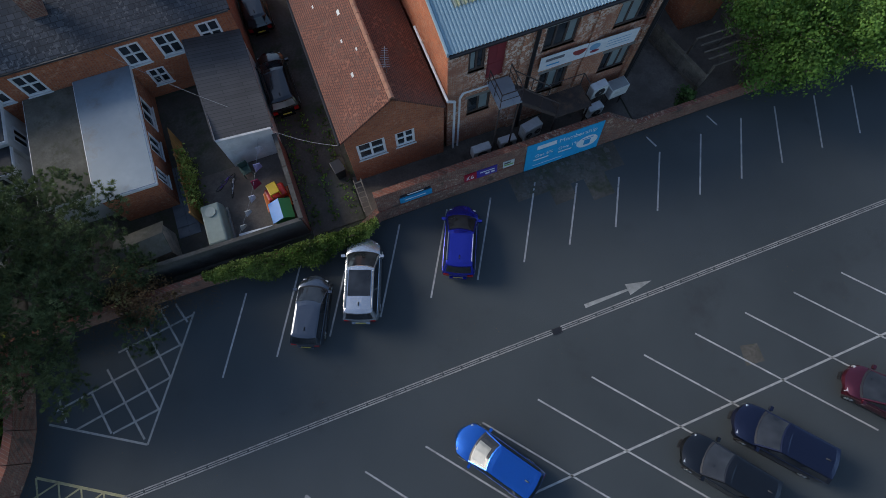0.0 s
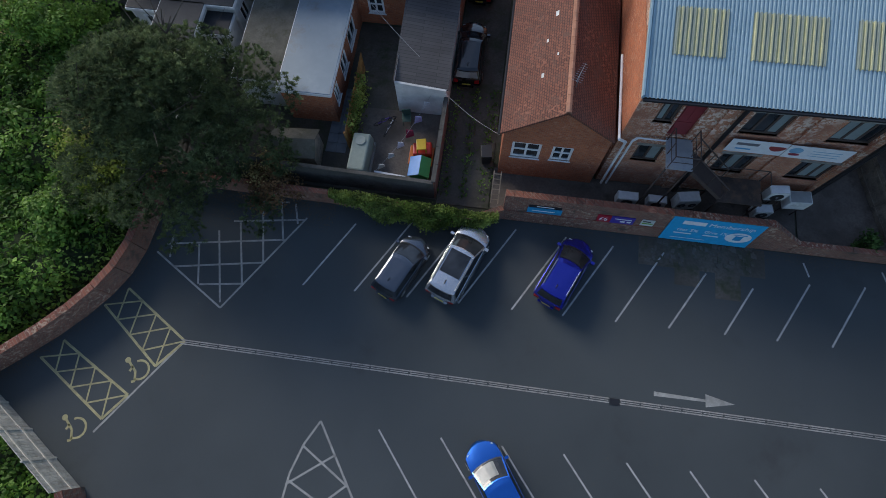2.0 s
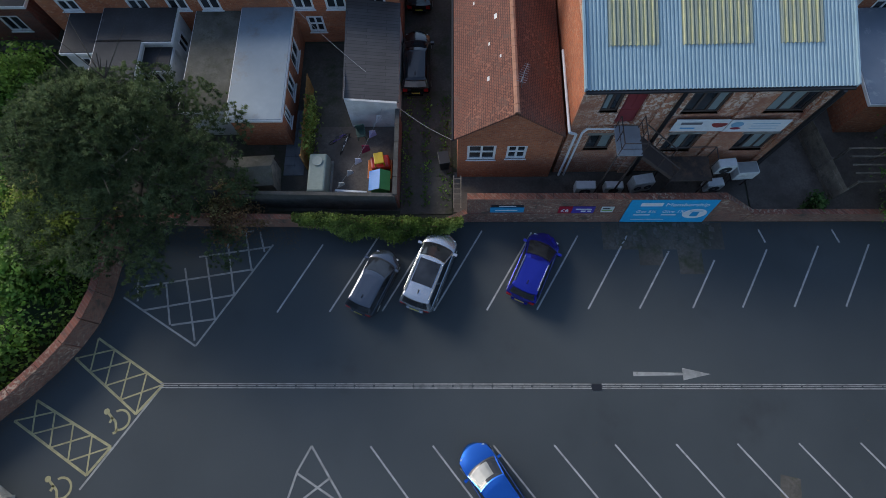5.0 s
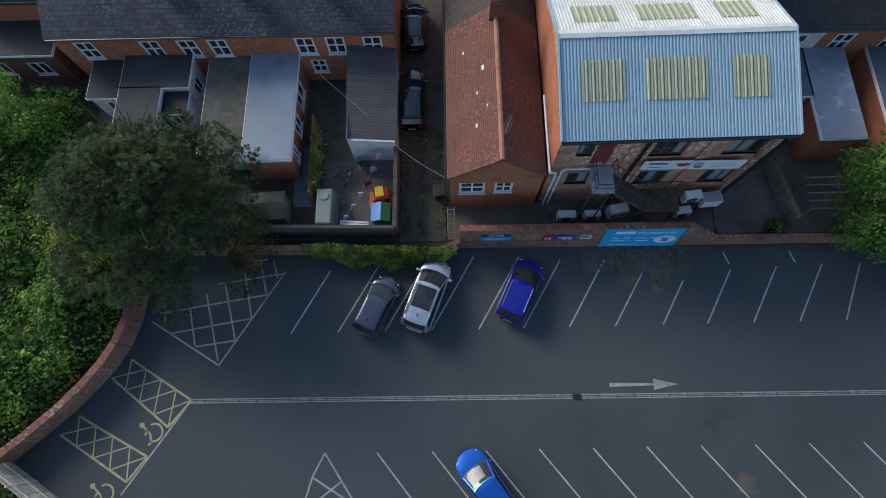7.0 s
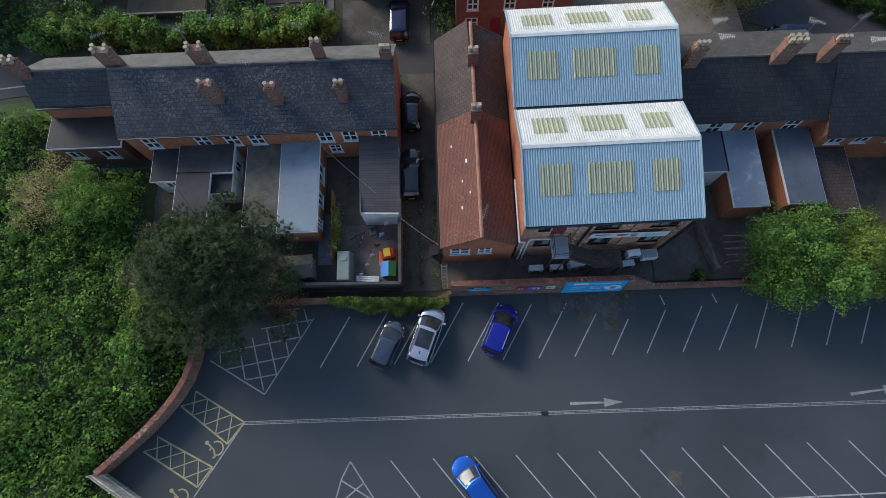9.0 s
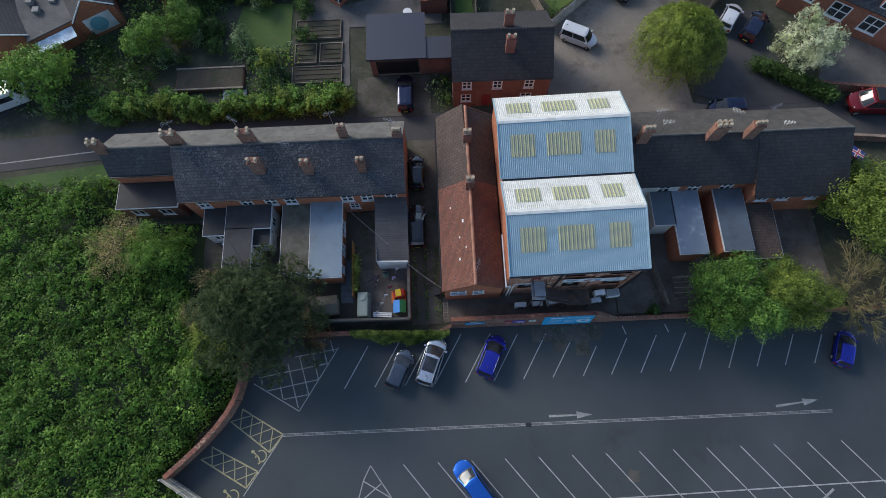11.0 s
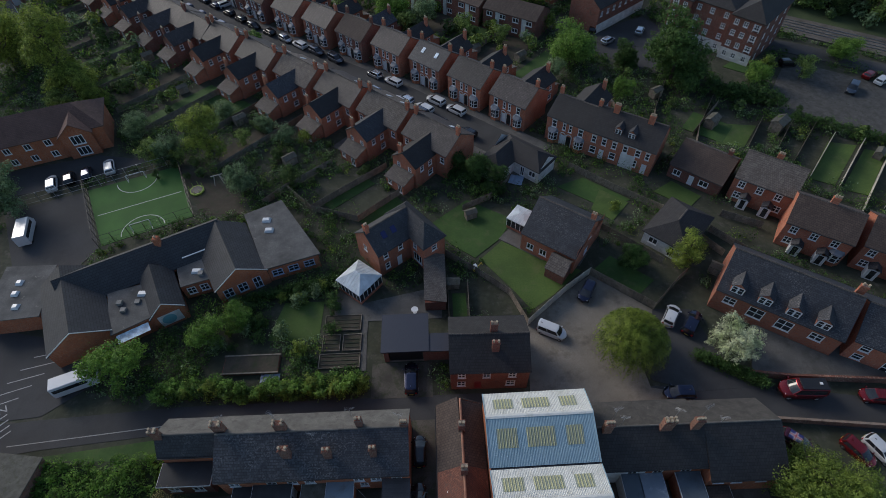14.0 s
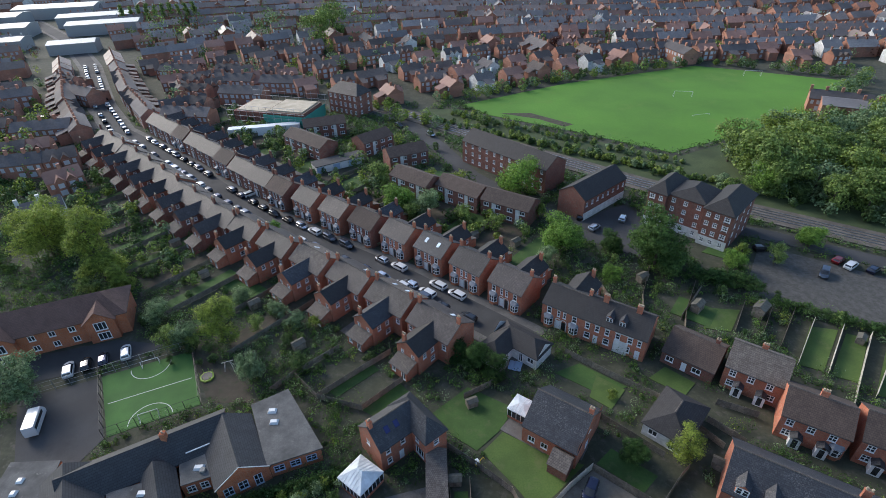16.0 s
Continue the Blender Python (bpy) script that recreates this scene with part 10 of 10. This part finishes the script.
s = Shape()
g = {}
for i in range(0, 48):
    for j in range(0, 44):
        x, y = -24.5 - i, -17 + j
        g[i, j] = len(s.v)
        s.v.append((x, y, bank_height(x, y) - 0.2 if inside(x, y) else -0.3))
for i in range(47):
    for j in range(43):
        s.f.append((g[i, j], g[i, j + 1], g[i + 1, j + 1], g[i + 1, j])), s.s.append(0)
tagged(part("bank", s, UNDERGROWTH, smooth=True), "rough earth bank under the brambles", "bank", kind="structure")
tree("scrub_tree", "straggly half-bare shrub tree on the bank", pose(-37.6, 17.6, 0), 31, 5.4, 4.0, TWIG, 420, 16, 0.8, 0.06, 0.1, 8)
tree("scrub_tree", "bushy green tree on the bank", pose(-34.2, 17.2, 0), 32, 4.6, 2.8, LEAF, 460, 22, 0.7, 0.09, 0.08, 8)
tree("scrub_tree", "yellow-green shrub beside the pine", pose(-27.8, 8.6, 0), 33, 3.8, 2.4, LEAF_Y, 380, 20, 0.6, 0.085, 0.06, 7)
tree("scrub_tree", "dead brown scrub on the bank", pose(-30.4, 10.6, 0), 34, 2.6, 2.2, TWIG, 200, 12, 0.6, 0.08, 0.05, 6)
tree("scrub_tree", "dead brown scrub behind the pine", pose(-29.6, 14.0, 0), 35, 2.4, 2.0, TWIG, 180, 12, 0.6, 0.08, 0.05, 6)
tree("scrub_tree", "bright green bush on the bank", pose(-30.0, 5.6, 0.3), 36, 2.6, 1.9, LEAF, 200, 16, 0.55, 0.12, 0.05, 6)
tree("shrub", "reddish shrub at the car park corner", pose(-19.6, 9.9, 0), 37, 2.2, 1.6, TWIG, 130, 14, 0.5, 0.09, 0.05, 5, category="shrub", limbs=5)
tree("shrub", "dark green shrub in the works corner", pose(12.6, 9.8, 0), 38, 1.3, 0.7, LEAF_D, 60, 14, 0.4, 0.08, 0.05, 4, category="shrub", limbs=4)
hv = Shape()
ir = random.Random(9)
for _ in range(14000):
    f = ir.random()
    x = -15.9 + 9.2 * f
    sag = math.sin(math.pi * f) ** 0.8 * (1 + 0.25 * math.sin(x * 2.3))
    y = 8.85 - 0.35 * f - ir.random() * (0.25 + 0.8 * sag) + ir.gauss(0, 0.07)
    top = 1.42 + 0.12 * math.sin(x * 1.7)
    leaf(hv, (x, y, top - 0.9 * max(0, 8.55 - 0.35 * f - y) + ir.gauss(0, 0.08)), ir.uniform(0.035, 0.085), ir, 0.8)
tagged(part("ivy", hv, IVY), "thick ivy draped over the low brick wall", "ivy", kind="stuff")

# far town: rows of houses, trees between them
FIELD_EDGE = [(0, 214), (56, 250), (128, 272), (192, 233), (150, 195), (120, 180), (74, 155), (36, 185)]


def in_field(x, y, grow=0):
    c, n = False, len(FIELD_EDGE)
    for i in range(n):
        (ax, ay), (bx, by) = FIELD_EDGE[i], FIELD_EDGE[(i + 1) % n]
        if (ay > y) != (by > y) and x < (bx - ax) * (y - ay) / (by - ay) + ax:
            c = not c
    return c


def far_row(label, n, wall_mat, roof_mat, gables=True):
    """A short row of n houses with front gables, rear wings and a stack on each party wall."""
    o = thing("terraced_row", label, "houses", group="distant terraced rows")
    w, d = n * 4.9, 7.4
    s, r = body(Shape(), -w / 2, w / 2, -d / 2, d / 2, 5.0, 7.4), gable_roof(Shape(), -w / 2, w / 2, -d / 2, d / 2, 5.0, 7.4)
    ws, cs = Shape(), Shape()
    for i in range(n):
        x = -w / 2 + 4.9 * i
        g = x + (1.5 if i % 2 else 3.4)
        if gables:
            s.box(g - 1.3, -d / 2 - 0.7, 0, g + 1.3, -d / 2, 5.0).face([(g - 1.3, -d / 2 - 0.7, 5.0), (g + 1.3, -d / 2 - 0.7, 5.0), (g, -d / 2 - 0.7, 6.5)])
            r.slab((g - 1.5, -d / 2 - 0.9, 4.9), (g, -d / 2 - 0.9, 6.6), (g, -1.2, 6.6), (g - 1.5, -1.2, 4.9), 0.1).slab((g, -d / 2 - 0.9, 6.6), (g + 1.5, -d / 2 - 0.9, 4.9), (g + 1.5, -1.2, 4.9), (g, -1.2, 6.6), 0.1)
        for u, v, uw, vh, y in ((g - x - 0.8, 3.0, 1.6, 1.4, -0.72 if gables else 0), (g - x - 0.9, 0.7, 1.8, 1.6, -0.72 if gables else 0), (3.2 if i % 2 else 0.7, 3.0, 1.0, 1.4, 0)):
            ws.box(x + u, -d / 2 - 0.04 + y, v, x + u + uw, -d / 2 - 0.005 + y, v + vh)
        for u, v in ((0.8, 3.0), (3.0, 3.0), (3.0, 0.8)):
            ws.box(x + u, d / 2 + 0.005, v, x + u + 1.2, d / 2 + 0.04, v + 1.4)
        cs.box(x - 0.45, -0.4, 6.6, x + 0.45, 0.4, 8.9)
        if i % 2 == 0:
            s.box(x + 2.4, d / 2, 0, x + 7.0 if i + 1 < n else x + 4.8, d / 2 + 4.2, 4.0)
            r.slab((x + 2.2, d / 2 + 4.4, 3.9), (x + 2.2, d / 2, 5.2), (x + 7.2 if i + 1 < n else x + 5.0, d / 2, 5.2), (x + 7.2 if i + 1 < n else x + 5.0, d / 2 + 4.4, 3.9), 0.1)
    part("wall", s, wall_mat, o), part("roof", r, roof_mat, o)
    tagged(part("glazing", ws, plain("far_window_paint", (0.5, 0.51, 0.53), 0.3), o), kind="stuff")
    tagged(part("chimney", cs, wall_mat, o), kind="stuff")
    return o


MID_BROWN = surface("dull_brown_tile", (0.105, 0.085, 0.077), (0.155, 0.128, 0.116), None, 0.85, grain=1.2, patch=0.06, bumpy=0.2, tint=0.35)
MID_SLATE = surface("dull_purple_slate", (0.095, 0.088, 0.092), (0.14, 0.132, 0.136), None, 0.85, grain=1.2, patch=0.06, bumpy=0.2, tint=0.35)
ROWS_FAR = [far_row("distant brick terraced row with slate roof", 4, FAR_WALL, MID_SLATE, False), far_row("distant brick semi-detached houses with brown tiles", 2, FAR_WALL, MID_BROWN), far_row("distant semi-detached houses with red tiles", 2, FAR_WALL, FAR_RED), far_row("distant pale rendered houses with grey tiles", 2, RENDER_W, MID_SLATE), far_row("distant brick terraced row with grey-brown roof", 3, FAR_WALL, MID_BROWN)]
ft = [tree("far_tree", "distant green tree among the houses", None, 41, 8.0, 3.8, LEAF_F, 170, 11, 1.1, 0.25, 0.04, 7, limbs=2), tree("far_tree", "distant dark green tree among the houses", None, 42, 8.5, 3.6, LEAF_G, 170, 11, 1.1, 0.25, 0.04, 7, limbs=2),
      tree("far_tree", "distant yellow-green tree among the houses", None, 43, 7.5, 4.0, LEAF_Y, 170, 11, 1.1, 0.25, 0.04, 7, limbs=2), tree("far_tree", "distant pale spring tree among the houses", None, 44, 7.5, 4.0, LEAF_B, 170, 11, 1.1, 0.25, 0.04, 7, limbs=2),
      tree("far_tree", "distant copper-red tree among the houses", None, 45, 7.5, 3.6, LEAF_R, 170, 11, 1.1, 0.25, 0.04, 7, limbs=2)]
fr = random.Random(77)
first = set()


def drop(proto, x, y, turn, s):
    if proto.name not in first:
        first.add(proto.name)
        proto.matrix_basis = grown(x, y, 0, turn, s)
    else:
        copy_thing(proto, grown(x, y, 0, turn, s))


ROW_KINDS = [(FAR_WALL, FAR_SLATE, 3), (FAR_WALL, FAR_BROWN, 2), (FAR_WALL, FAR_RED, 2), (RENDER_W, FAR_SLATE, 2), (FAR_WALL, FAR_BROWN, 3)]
LEAF_KINDS = [LEAF_F, LEAF_G, LEAF_Y, LEAF_B, LEAF_R]
rows_at, trees_at = [], []


def near_main(x, y, r):
    for (ax, ay), (bx, by) in zip(MAIN, MAIN[1:]):
        a, b, p = Vector((ax, ay)), Vector((bx, by)), Vector((x, y))
        f = max(0, min(1, (p - a).dot(b - a) / (b - a).length_squared))
        if (p - a.lerp(b, f)).length < r:
            return True
    return False


for row in range(44):
    base = 205 + row * (15 if row % 2 else 16)
    for col in range(-48, 48):
        x = col * 15.5 + 6 * (row % 3) + fr.uniform(-2, 2)
        y = base + 0.12 * x + 26 * math.sin(x * 0.011 + row * 0.2) + fr.uniform(-2, 2)
        dist = math.hypot(x, y)
        if dist > 760 or dist < 195 or abs(x) > 60 + y * 0.92 or in_field(x, y) or near_main(x, y, 26) or (x > 20 and y < 268 - 0.12 * (x - 130)) or (-20 > x > -105 and 180 < y < 238) or (-60 < x < 60 and y < 232):
            continue
        turn = 6 + math.degrees(math.atan(0.12 + 26 * 0.011 * math.cos(x * 0.011 + row * 0.2))) + (90 if (col * 7 + row * 3) % 11 == 0 else 0)
        if fr.random() < 0.9:
            rows_at.append((fr.choice((0, 0, 1, 1, 2, 3, 4, 4)), x, y, turn + (180 if fr.random() < 0.5 else 0), fr.uniform(0.9, 1.05)))
        for _ in range(4 if dist < 480 else 3):
            if fr.random() < 0.6:
                trees_at.append((fr.choice((0, 0, 0, 1, 2, 2, 3, 3, 4) if fr.random() < 0.5 else (0, 2, 3)), x + fr.uniform(-9, 9), y + 9.5 + fr.uniform(-4, 4), 0.3 + 0.75 * fr.random() ** 1.6))
for x, y, turn, k in ((-128, 168, 30, 1), (-142, 178, 20, 2), (-150, 196, 10, 0), (-170, 200, 5, 1), (-118, 152, 40, 2), (-160, 240, -30, 0), (-178, 262, -30, 4), (-196, 240, 5, 2), (-150, 150, 20, 3), (-175, 170, 15, 1), (-112, 132, 35, 3), (-200, 210, 5, 1), (-205, 180, 15, 2), (-130, 128, 30, 1), (150, 196, -30, 0), (160, 186, -30, 4), (-100, 206, -12, 0), (-104, 222, -12, 4), (-86, 232, -12, 0), (-110, 240, -12, 4), (-72, 246, -12, 0), (-118, 256, -12, 4), (-96, 252, -12, 0), (-128, 272, -10, 0), (-104, 272, -10, 4), (-80, 264, -10, 4)):
    rows_at.append((k, x, y, turn, 1.0))
for i in range(8):
    for (ax, ay), (bx, by), m2 in (((-126, 201), (-149, 233), 3), ((-149, 233), (-190, 302), 6)):
        if i >= m2:
            continue
        d = Vector((bx - ax, by - ay)).normalized()
        c = Vector((ax, ay)).lerp(Vector((bx, by)), (i + 0.5) / m2)
        for e in (-1, 1):
            rows_at.append(((0, 1, 4)[i % 3], c.x + d.y * 12 * e, c.y - d.x * 12 * e, math.degrees(math.atan2(d.y, d.x)) + (180 if e > 0 else 0), 0.95))
for k, (x, y) in enumerate(((4, 234), (18, 241), (32, 248), (46, 255), (60, 261), (74, 267), (90, 272), (-6, 249), (9, 256), (23, 263), (37, 270), (51, 276), (-22, 226), (-14, 262))):
    rows_at.append(((2, 3, 2, 1)[k % 4], x, y, 207 if k % 3 else 117, 0.95))
    for _ in range(5):
        trees_at.append((fr.choice((0, 1, 2, 3)), x + fr.uniform(-8, 8), y + fr.choice((-8, 8)) + fr.uniform(-2, 2), fr.uniform(0.25, 0.6)))
for k in range(60):      # its edge along the track
    f = fr.random()
    trees_at.append((fr.choice((0, 1, 1, 3)), 70 + 95 * f + fr.uniform(-2, 3), 141 - 64 * f + fr.uniform(-2, 5), fr.uniform(0.3, 0.6)))
for k in range(400):      # the wood beyond the railway
    x = fr.uniform(88, 215)
    y = fr.uniform(152 - 0.62 * (x - 40) + 9, 158 + 0.35 * (x - 70))
    if not in_field(x, y) and not in_field(x + 2, y + 4):
        trees_at.append((fr.choice((0, 0, 1, 1, 1, 2, 3)), x, y, fr.uniform(0.75, 1.4)))
for (ax, ay), (bx, by), n, sc2 in (((2, 210), (74, 155), 80, 0.24), ((-10, 206), (72, 144), 110, 0.22), ((20, 186), (80, 139), 80, 0.26), ((56, 247), (130, 270), 24, 0.6), ((130, 270), (190, 236), 22, 0.6), ((8, 224), (56, 247), 14, 0.6), ((190, 236), (150, 200), 12, 0.9), ((-40, 230), (0, 190), 14, 0.5)):
    for k in range(n):
        f = (k + fr.random()) / n
        trees_at.append((fr.choice((0, 1, 2, 3)), ax + (bx - ax) * f + fr.uniform(-2, 2), ay + (by - ay) * f + fr.uniform(-3, 1), sc2 * fr.uniform(0.6, 1.3)))
for k in range(300):     # gardens behind the street
    sgn = 1 if k % 2 else -1
    p = street(fr.uniform(-5, 165), sgn * fr.uniform(21, 40 if sgn > 0 else 46))
    if not (sgn < 0 and p.y < 76 + 0.15 * p.x) and math.hypot(p.x - 30, p.y - 110) > 14:
        trees_at.append((fr.choice((0, 1, 1, 1, 2, 3)), p.x, p.y, fr.uniform(0.22, 0.55)))
for k in range(90):
    x, y = fr.uniform(-200, -100), fr.uniform(105, 225)
    if not near_main(x, y, 22):
        trees_at.append((fr.choice((0, 1, 1, 2, 3)), x, y, fr.uniform(0.4, 0.9)))
for k in range(70):      # round the flats and the service road
    x, y = fr.uniform(-60, 30), fr.uniform(118, 205)
    if not near_main(x, y, 18):
        trees_at.append((fr.choice((0, 1, 1, 2)), x, y, fr.uniform(0.3, 0.7)))
for k in range(60):
    trees_at.append((fr.choice((0, 3, 3, 1, 1)), fr.uniform(-200, -40), fr.uniform(330, 420), fr.uniform(1.0, 2.1)))
for x, y in ((36, 103), (42, 92), (55, 90), (60, 84), (66, 88), (74, 80), (24, 111), (28, 116), (52, 106), (72, 100)):
    trees_at.append((fr.choice((0, 1, 2)), x, y, fr.uniform(0.3, 0.5)))
eye_far = lambda q: math.hypot(q[1], q[2])
rows_at.sort(key=eye_far), trees_at.sort(key=lambda q: math.hypot(q[1], q[2]) / (1.6 * q[3] + 0.5))
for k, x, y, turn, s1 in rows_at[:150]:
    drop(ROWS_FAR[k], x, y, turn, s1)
ft[4].matrix_basis = grown(62, 300, 0, 0, 1.3)
first.add(ft[4].name)
for k, x, y, s1 in trees_at[:270]:
    drop(ft[k], x, y, fr.uniform(0, 360), s1)
# what lies still further off, joined
mass = Shape()
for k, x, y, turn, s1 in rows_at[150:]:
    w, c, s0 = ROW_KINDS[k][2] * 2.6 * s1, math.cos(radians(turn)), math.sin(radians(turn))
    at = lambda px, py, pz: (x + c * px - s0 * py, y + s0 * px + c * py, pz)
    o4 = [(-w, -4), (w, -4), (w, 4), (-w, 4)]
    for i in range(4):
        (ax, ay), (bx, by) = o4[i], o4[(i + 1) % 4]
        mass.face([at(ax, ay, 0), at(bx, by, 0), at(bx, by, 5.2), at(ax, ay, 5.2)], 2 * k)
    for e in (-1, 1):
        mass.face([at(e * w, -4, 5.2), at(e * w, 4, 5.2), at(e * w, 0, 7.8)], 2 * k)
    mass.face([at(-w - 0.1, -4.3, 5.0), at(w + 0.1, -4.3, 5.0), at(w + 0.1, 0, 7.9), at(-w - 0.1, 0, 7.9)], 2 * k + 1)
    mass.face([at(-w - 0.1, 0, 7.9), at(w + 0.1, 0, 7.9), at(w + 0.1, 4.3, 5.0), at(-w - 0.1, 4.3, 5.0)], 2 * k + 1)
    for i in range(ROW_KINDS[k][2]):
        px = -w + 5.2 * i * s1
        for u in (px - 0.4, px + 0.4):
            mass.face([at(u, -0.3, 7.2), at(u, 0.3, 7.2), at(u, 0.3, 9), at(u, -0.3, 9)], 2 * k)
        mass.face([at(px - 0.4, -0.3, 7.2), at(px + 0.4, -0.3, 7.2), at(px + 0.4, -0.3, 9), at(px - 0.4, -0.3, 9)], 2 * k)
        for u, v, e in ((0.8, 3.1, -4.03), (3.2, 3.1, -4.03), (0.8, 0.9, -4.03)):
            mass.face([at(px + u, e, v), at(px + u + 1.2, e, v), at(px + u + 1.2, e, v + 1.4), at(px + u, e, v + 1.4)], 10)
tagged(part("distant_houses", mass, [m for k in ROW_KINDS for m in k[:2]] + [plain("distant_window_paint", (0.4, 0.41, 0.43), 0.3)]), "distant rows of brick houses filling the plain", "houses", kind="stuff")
woods = Shape()
for k, x, y, s1 in trees_at[270:]:
    lop = fr.uniform(0, 6.283)
    for _ in range(150 if math.hypot(x, y) < 330 else 50):
        a, h, r = fr.uniform(0, 6.283), fr.random(), fr.random() ** 0.35
        q = 3.9 * s1 * r * math.sin(math.pi * (0.12 + 0.8 * h)) * (1 + 0.25 * math.sin(2 * a + lop) + 0.18 * math.sin(5 * a + 7 * h + lop))
        n0 = len(woods.f)
        leaf(woods, (x + q * math.cos(a), y + q * math.sin(a), s1 * (1.0 + 7.0 * h)), fr.uniform(0.32, 0.66) * s1 ** 0.5, fr, 0, Vector((1.2 * math.cos(a), 1.2 * math.sin(a), 2.0 * h - 0.3)))
        woods.s[n0] = k
tagged(part("distant_trees", woods, LEAF_KINDS), "distant spring-green trees among the houses", "trees", kind="stuff")

# low shrubs over all open garden ground of the town
bpy.context.view_layer.update()
GX, GY, STEP = -152, 30, 0.5
taken = np.zeros((560, 400), bool)


def mark(poly):
    """Marks the ground under a convex outline as taken."""
    p = np.array(poly)
    (x0, y0), (x1, y1) = p.min(0), p.max(0)
    i0, i1, j0, j1 = max(0, int((x0 - GX) / STEP)), min(560, int((x1 - GX) / STEP) + 2), max(0, int((y0 - GY) / STEP)), min(400, int((y1 - GY) / STEP) + 2)
    if i0 >= i1 or j0 >= j1:
        return
    xs, ys = np.meshgrid(GX + STEP * np.arange(i0, i1), GY + STEP * np.arange(j0, j1), indexing="ij")
    odd = np.zeros(xs.shape, bool)
    for (ax, ay), (bx, by) in zip(poly, poly[1:] + poly[:1]):
        if ay != by:
            odd ^= ((ay > ys) != (by > ys)) & (xs < (bx - ax) * (ys - ay) / (by - ay) + ax)
    taken[i0:i1, j0:j1] |= odd


SOFT = ("ground", "crown", "trunk", "brambles", "bank", "distant", "ivy", "weeds", "hedge", "twig_mass", "climbing_plant", "pane", "window", "chimney", "gutter", "ridge")
for ob in list(scene.objects):
    if ob.type == "MESH" and not ob.name.startswith(SOFT):
        m = ob.matrix_world
        c = [m @ Vector(q) for q in ob.bound_box]
        if max(abs(c[0].x - c[6].x), abs(c[0].y - c[6].y)) < 13:
            mark([tuple(c[k][:2]) for k in (0, 4, 7, 3)])
        else:
            for f in ob.data.polygons:
                if abs(f.normal.z) > 0.3:
                    mark([tuple((m @ ob.data.vertices[v].co)[:2]) for v in f.vertices])
taken[1:] |= taken[:-1].copy()
taken[:-1] |= taken[1:].copy()
taken[:, 1:] |= taken[:, :-1].copy()
taken[:, :-1] |= taken[:, 1:].copy()
low = Shape()
sr = random.Random(12)
for _ in range(42000):
    x, y = sr.uniform(-150, 125), 33 + 190 * sr.random() ** 1.25
    if abs(x) > 45 + 0.85 * y:
        continue
    if not (GX < x < GX + 279 and GY < y < GY + 199) or taken[int((x - GX) / STEP), int((y - GY) / STEP)] or noise.noise(Vector((x * 0.06, y * 0.06, 4))) < (0.02 if y < 56 else -0.3):
        continue
    k, h = sr.choice((0, 1, 1, 1, 1, 1, 1, 3, 3, 2 if sr.random() < 0.3 else 1)), sr.uniform(0.5, 1.5) + 1.6 * sr.random() ** 4
    r = h * sr.uniform(0.55, 0.9)
    for _ in range(40 if y < 110 else 22):
        a, q, e = sr.uniform(0, 6.283), r * sr.random() ** 0.5, 1 - sr.random() ** 1.8
        n0 = len(low.f)
        leaf(low, (x + q * math.cos(a), y + q * math.sin(a), h * (0.1 + 0.9 * e * (1 - 0.5 * (q / r) ** 2))), sr.uniform(0.09, 0.19) * (1 if y < 110 else 1.6), sr, 0, Vector((1.6 * q / r * math.cos(a), 1.6 * q / r * math.sin(a), 0.9)))
        low.s[n0] = k
tagged(part("garden_shrubs", low, [LEAF, LEAF_D, LEAF_Y, LEAF_B]), "mixed green shrubs filling the gardens", "shrubs", kind="stuff")

# industrial sheds at the far end of the street
for x, y, w, d, h, t in ((-228, 398, 46, 16, 7, 12), (-300, 470, 60, 26, 8, 8), (-296, 392, 40, 20, 7, 10), (-250, 430, 50, 18, 7, 12), (-330, 430, 50, 24, 8, 8), (-270, 352, 30, 16, 6, 10), (-218, 340, 26, 12, 6, 14), (152, 190, 22, 12, 5, -28), (166, 182, 18, 10, 5, -28)):
    o = thing("industrial_shed", "long distant industrial shed with pale metal roof", "shed", pose(x, y, 0, 0, 0, t), "distant industrial sheds")
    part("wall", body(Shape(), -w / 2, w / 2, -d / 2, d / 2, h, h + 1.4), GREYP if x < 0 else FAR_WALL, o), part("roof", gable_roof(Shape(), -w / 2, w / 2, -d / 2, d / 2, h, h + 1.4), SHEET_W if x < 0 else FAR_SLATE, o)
pop = tree("poplar_tree", "tall slim poplar in a distant row", pose(-226, 420, 0), 61, 17.0, 2.2, LEAF_F, 160, 10, 1.2, 0.4, 0.04, 6, limbs=4)
for k in range(9):
    copy_thing(pop, grown(-220 + 5.5 * k, 421 + 0.5 * k, 0, 40 * k, 0.9 + 0.05 * (k % 3)))
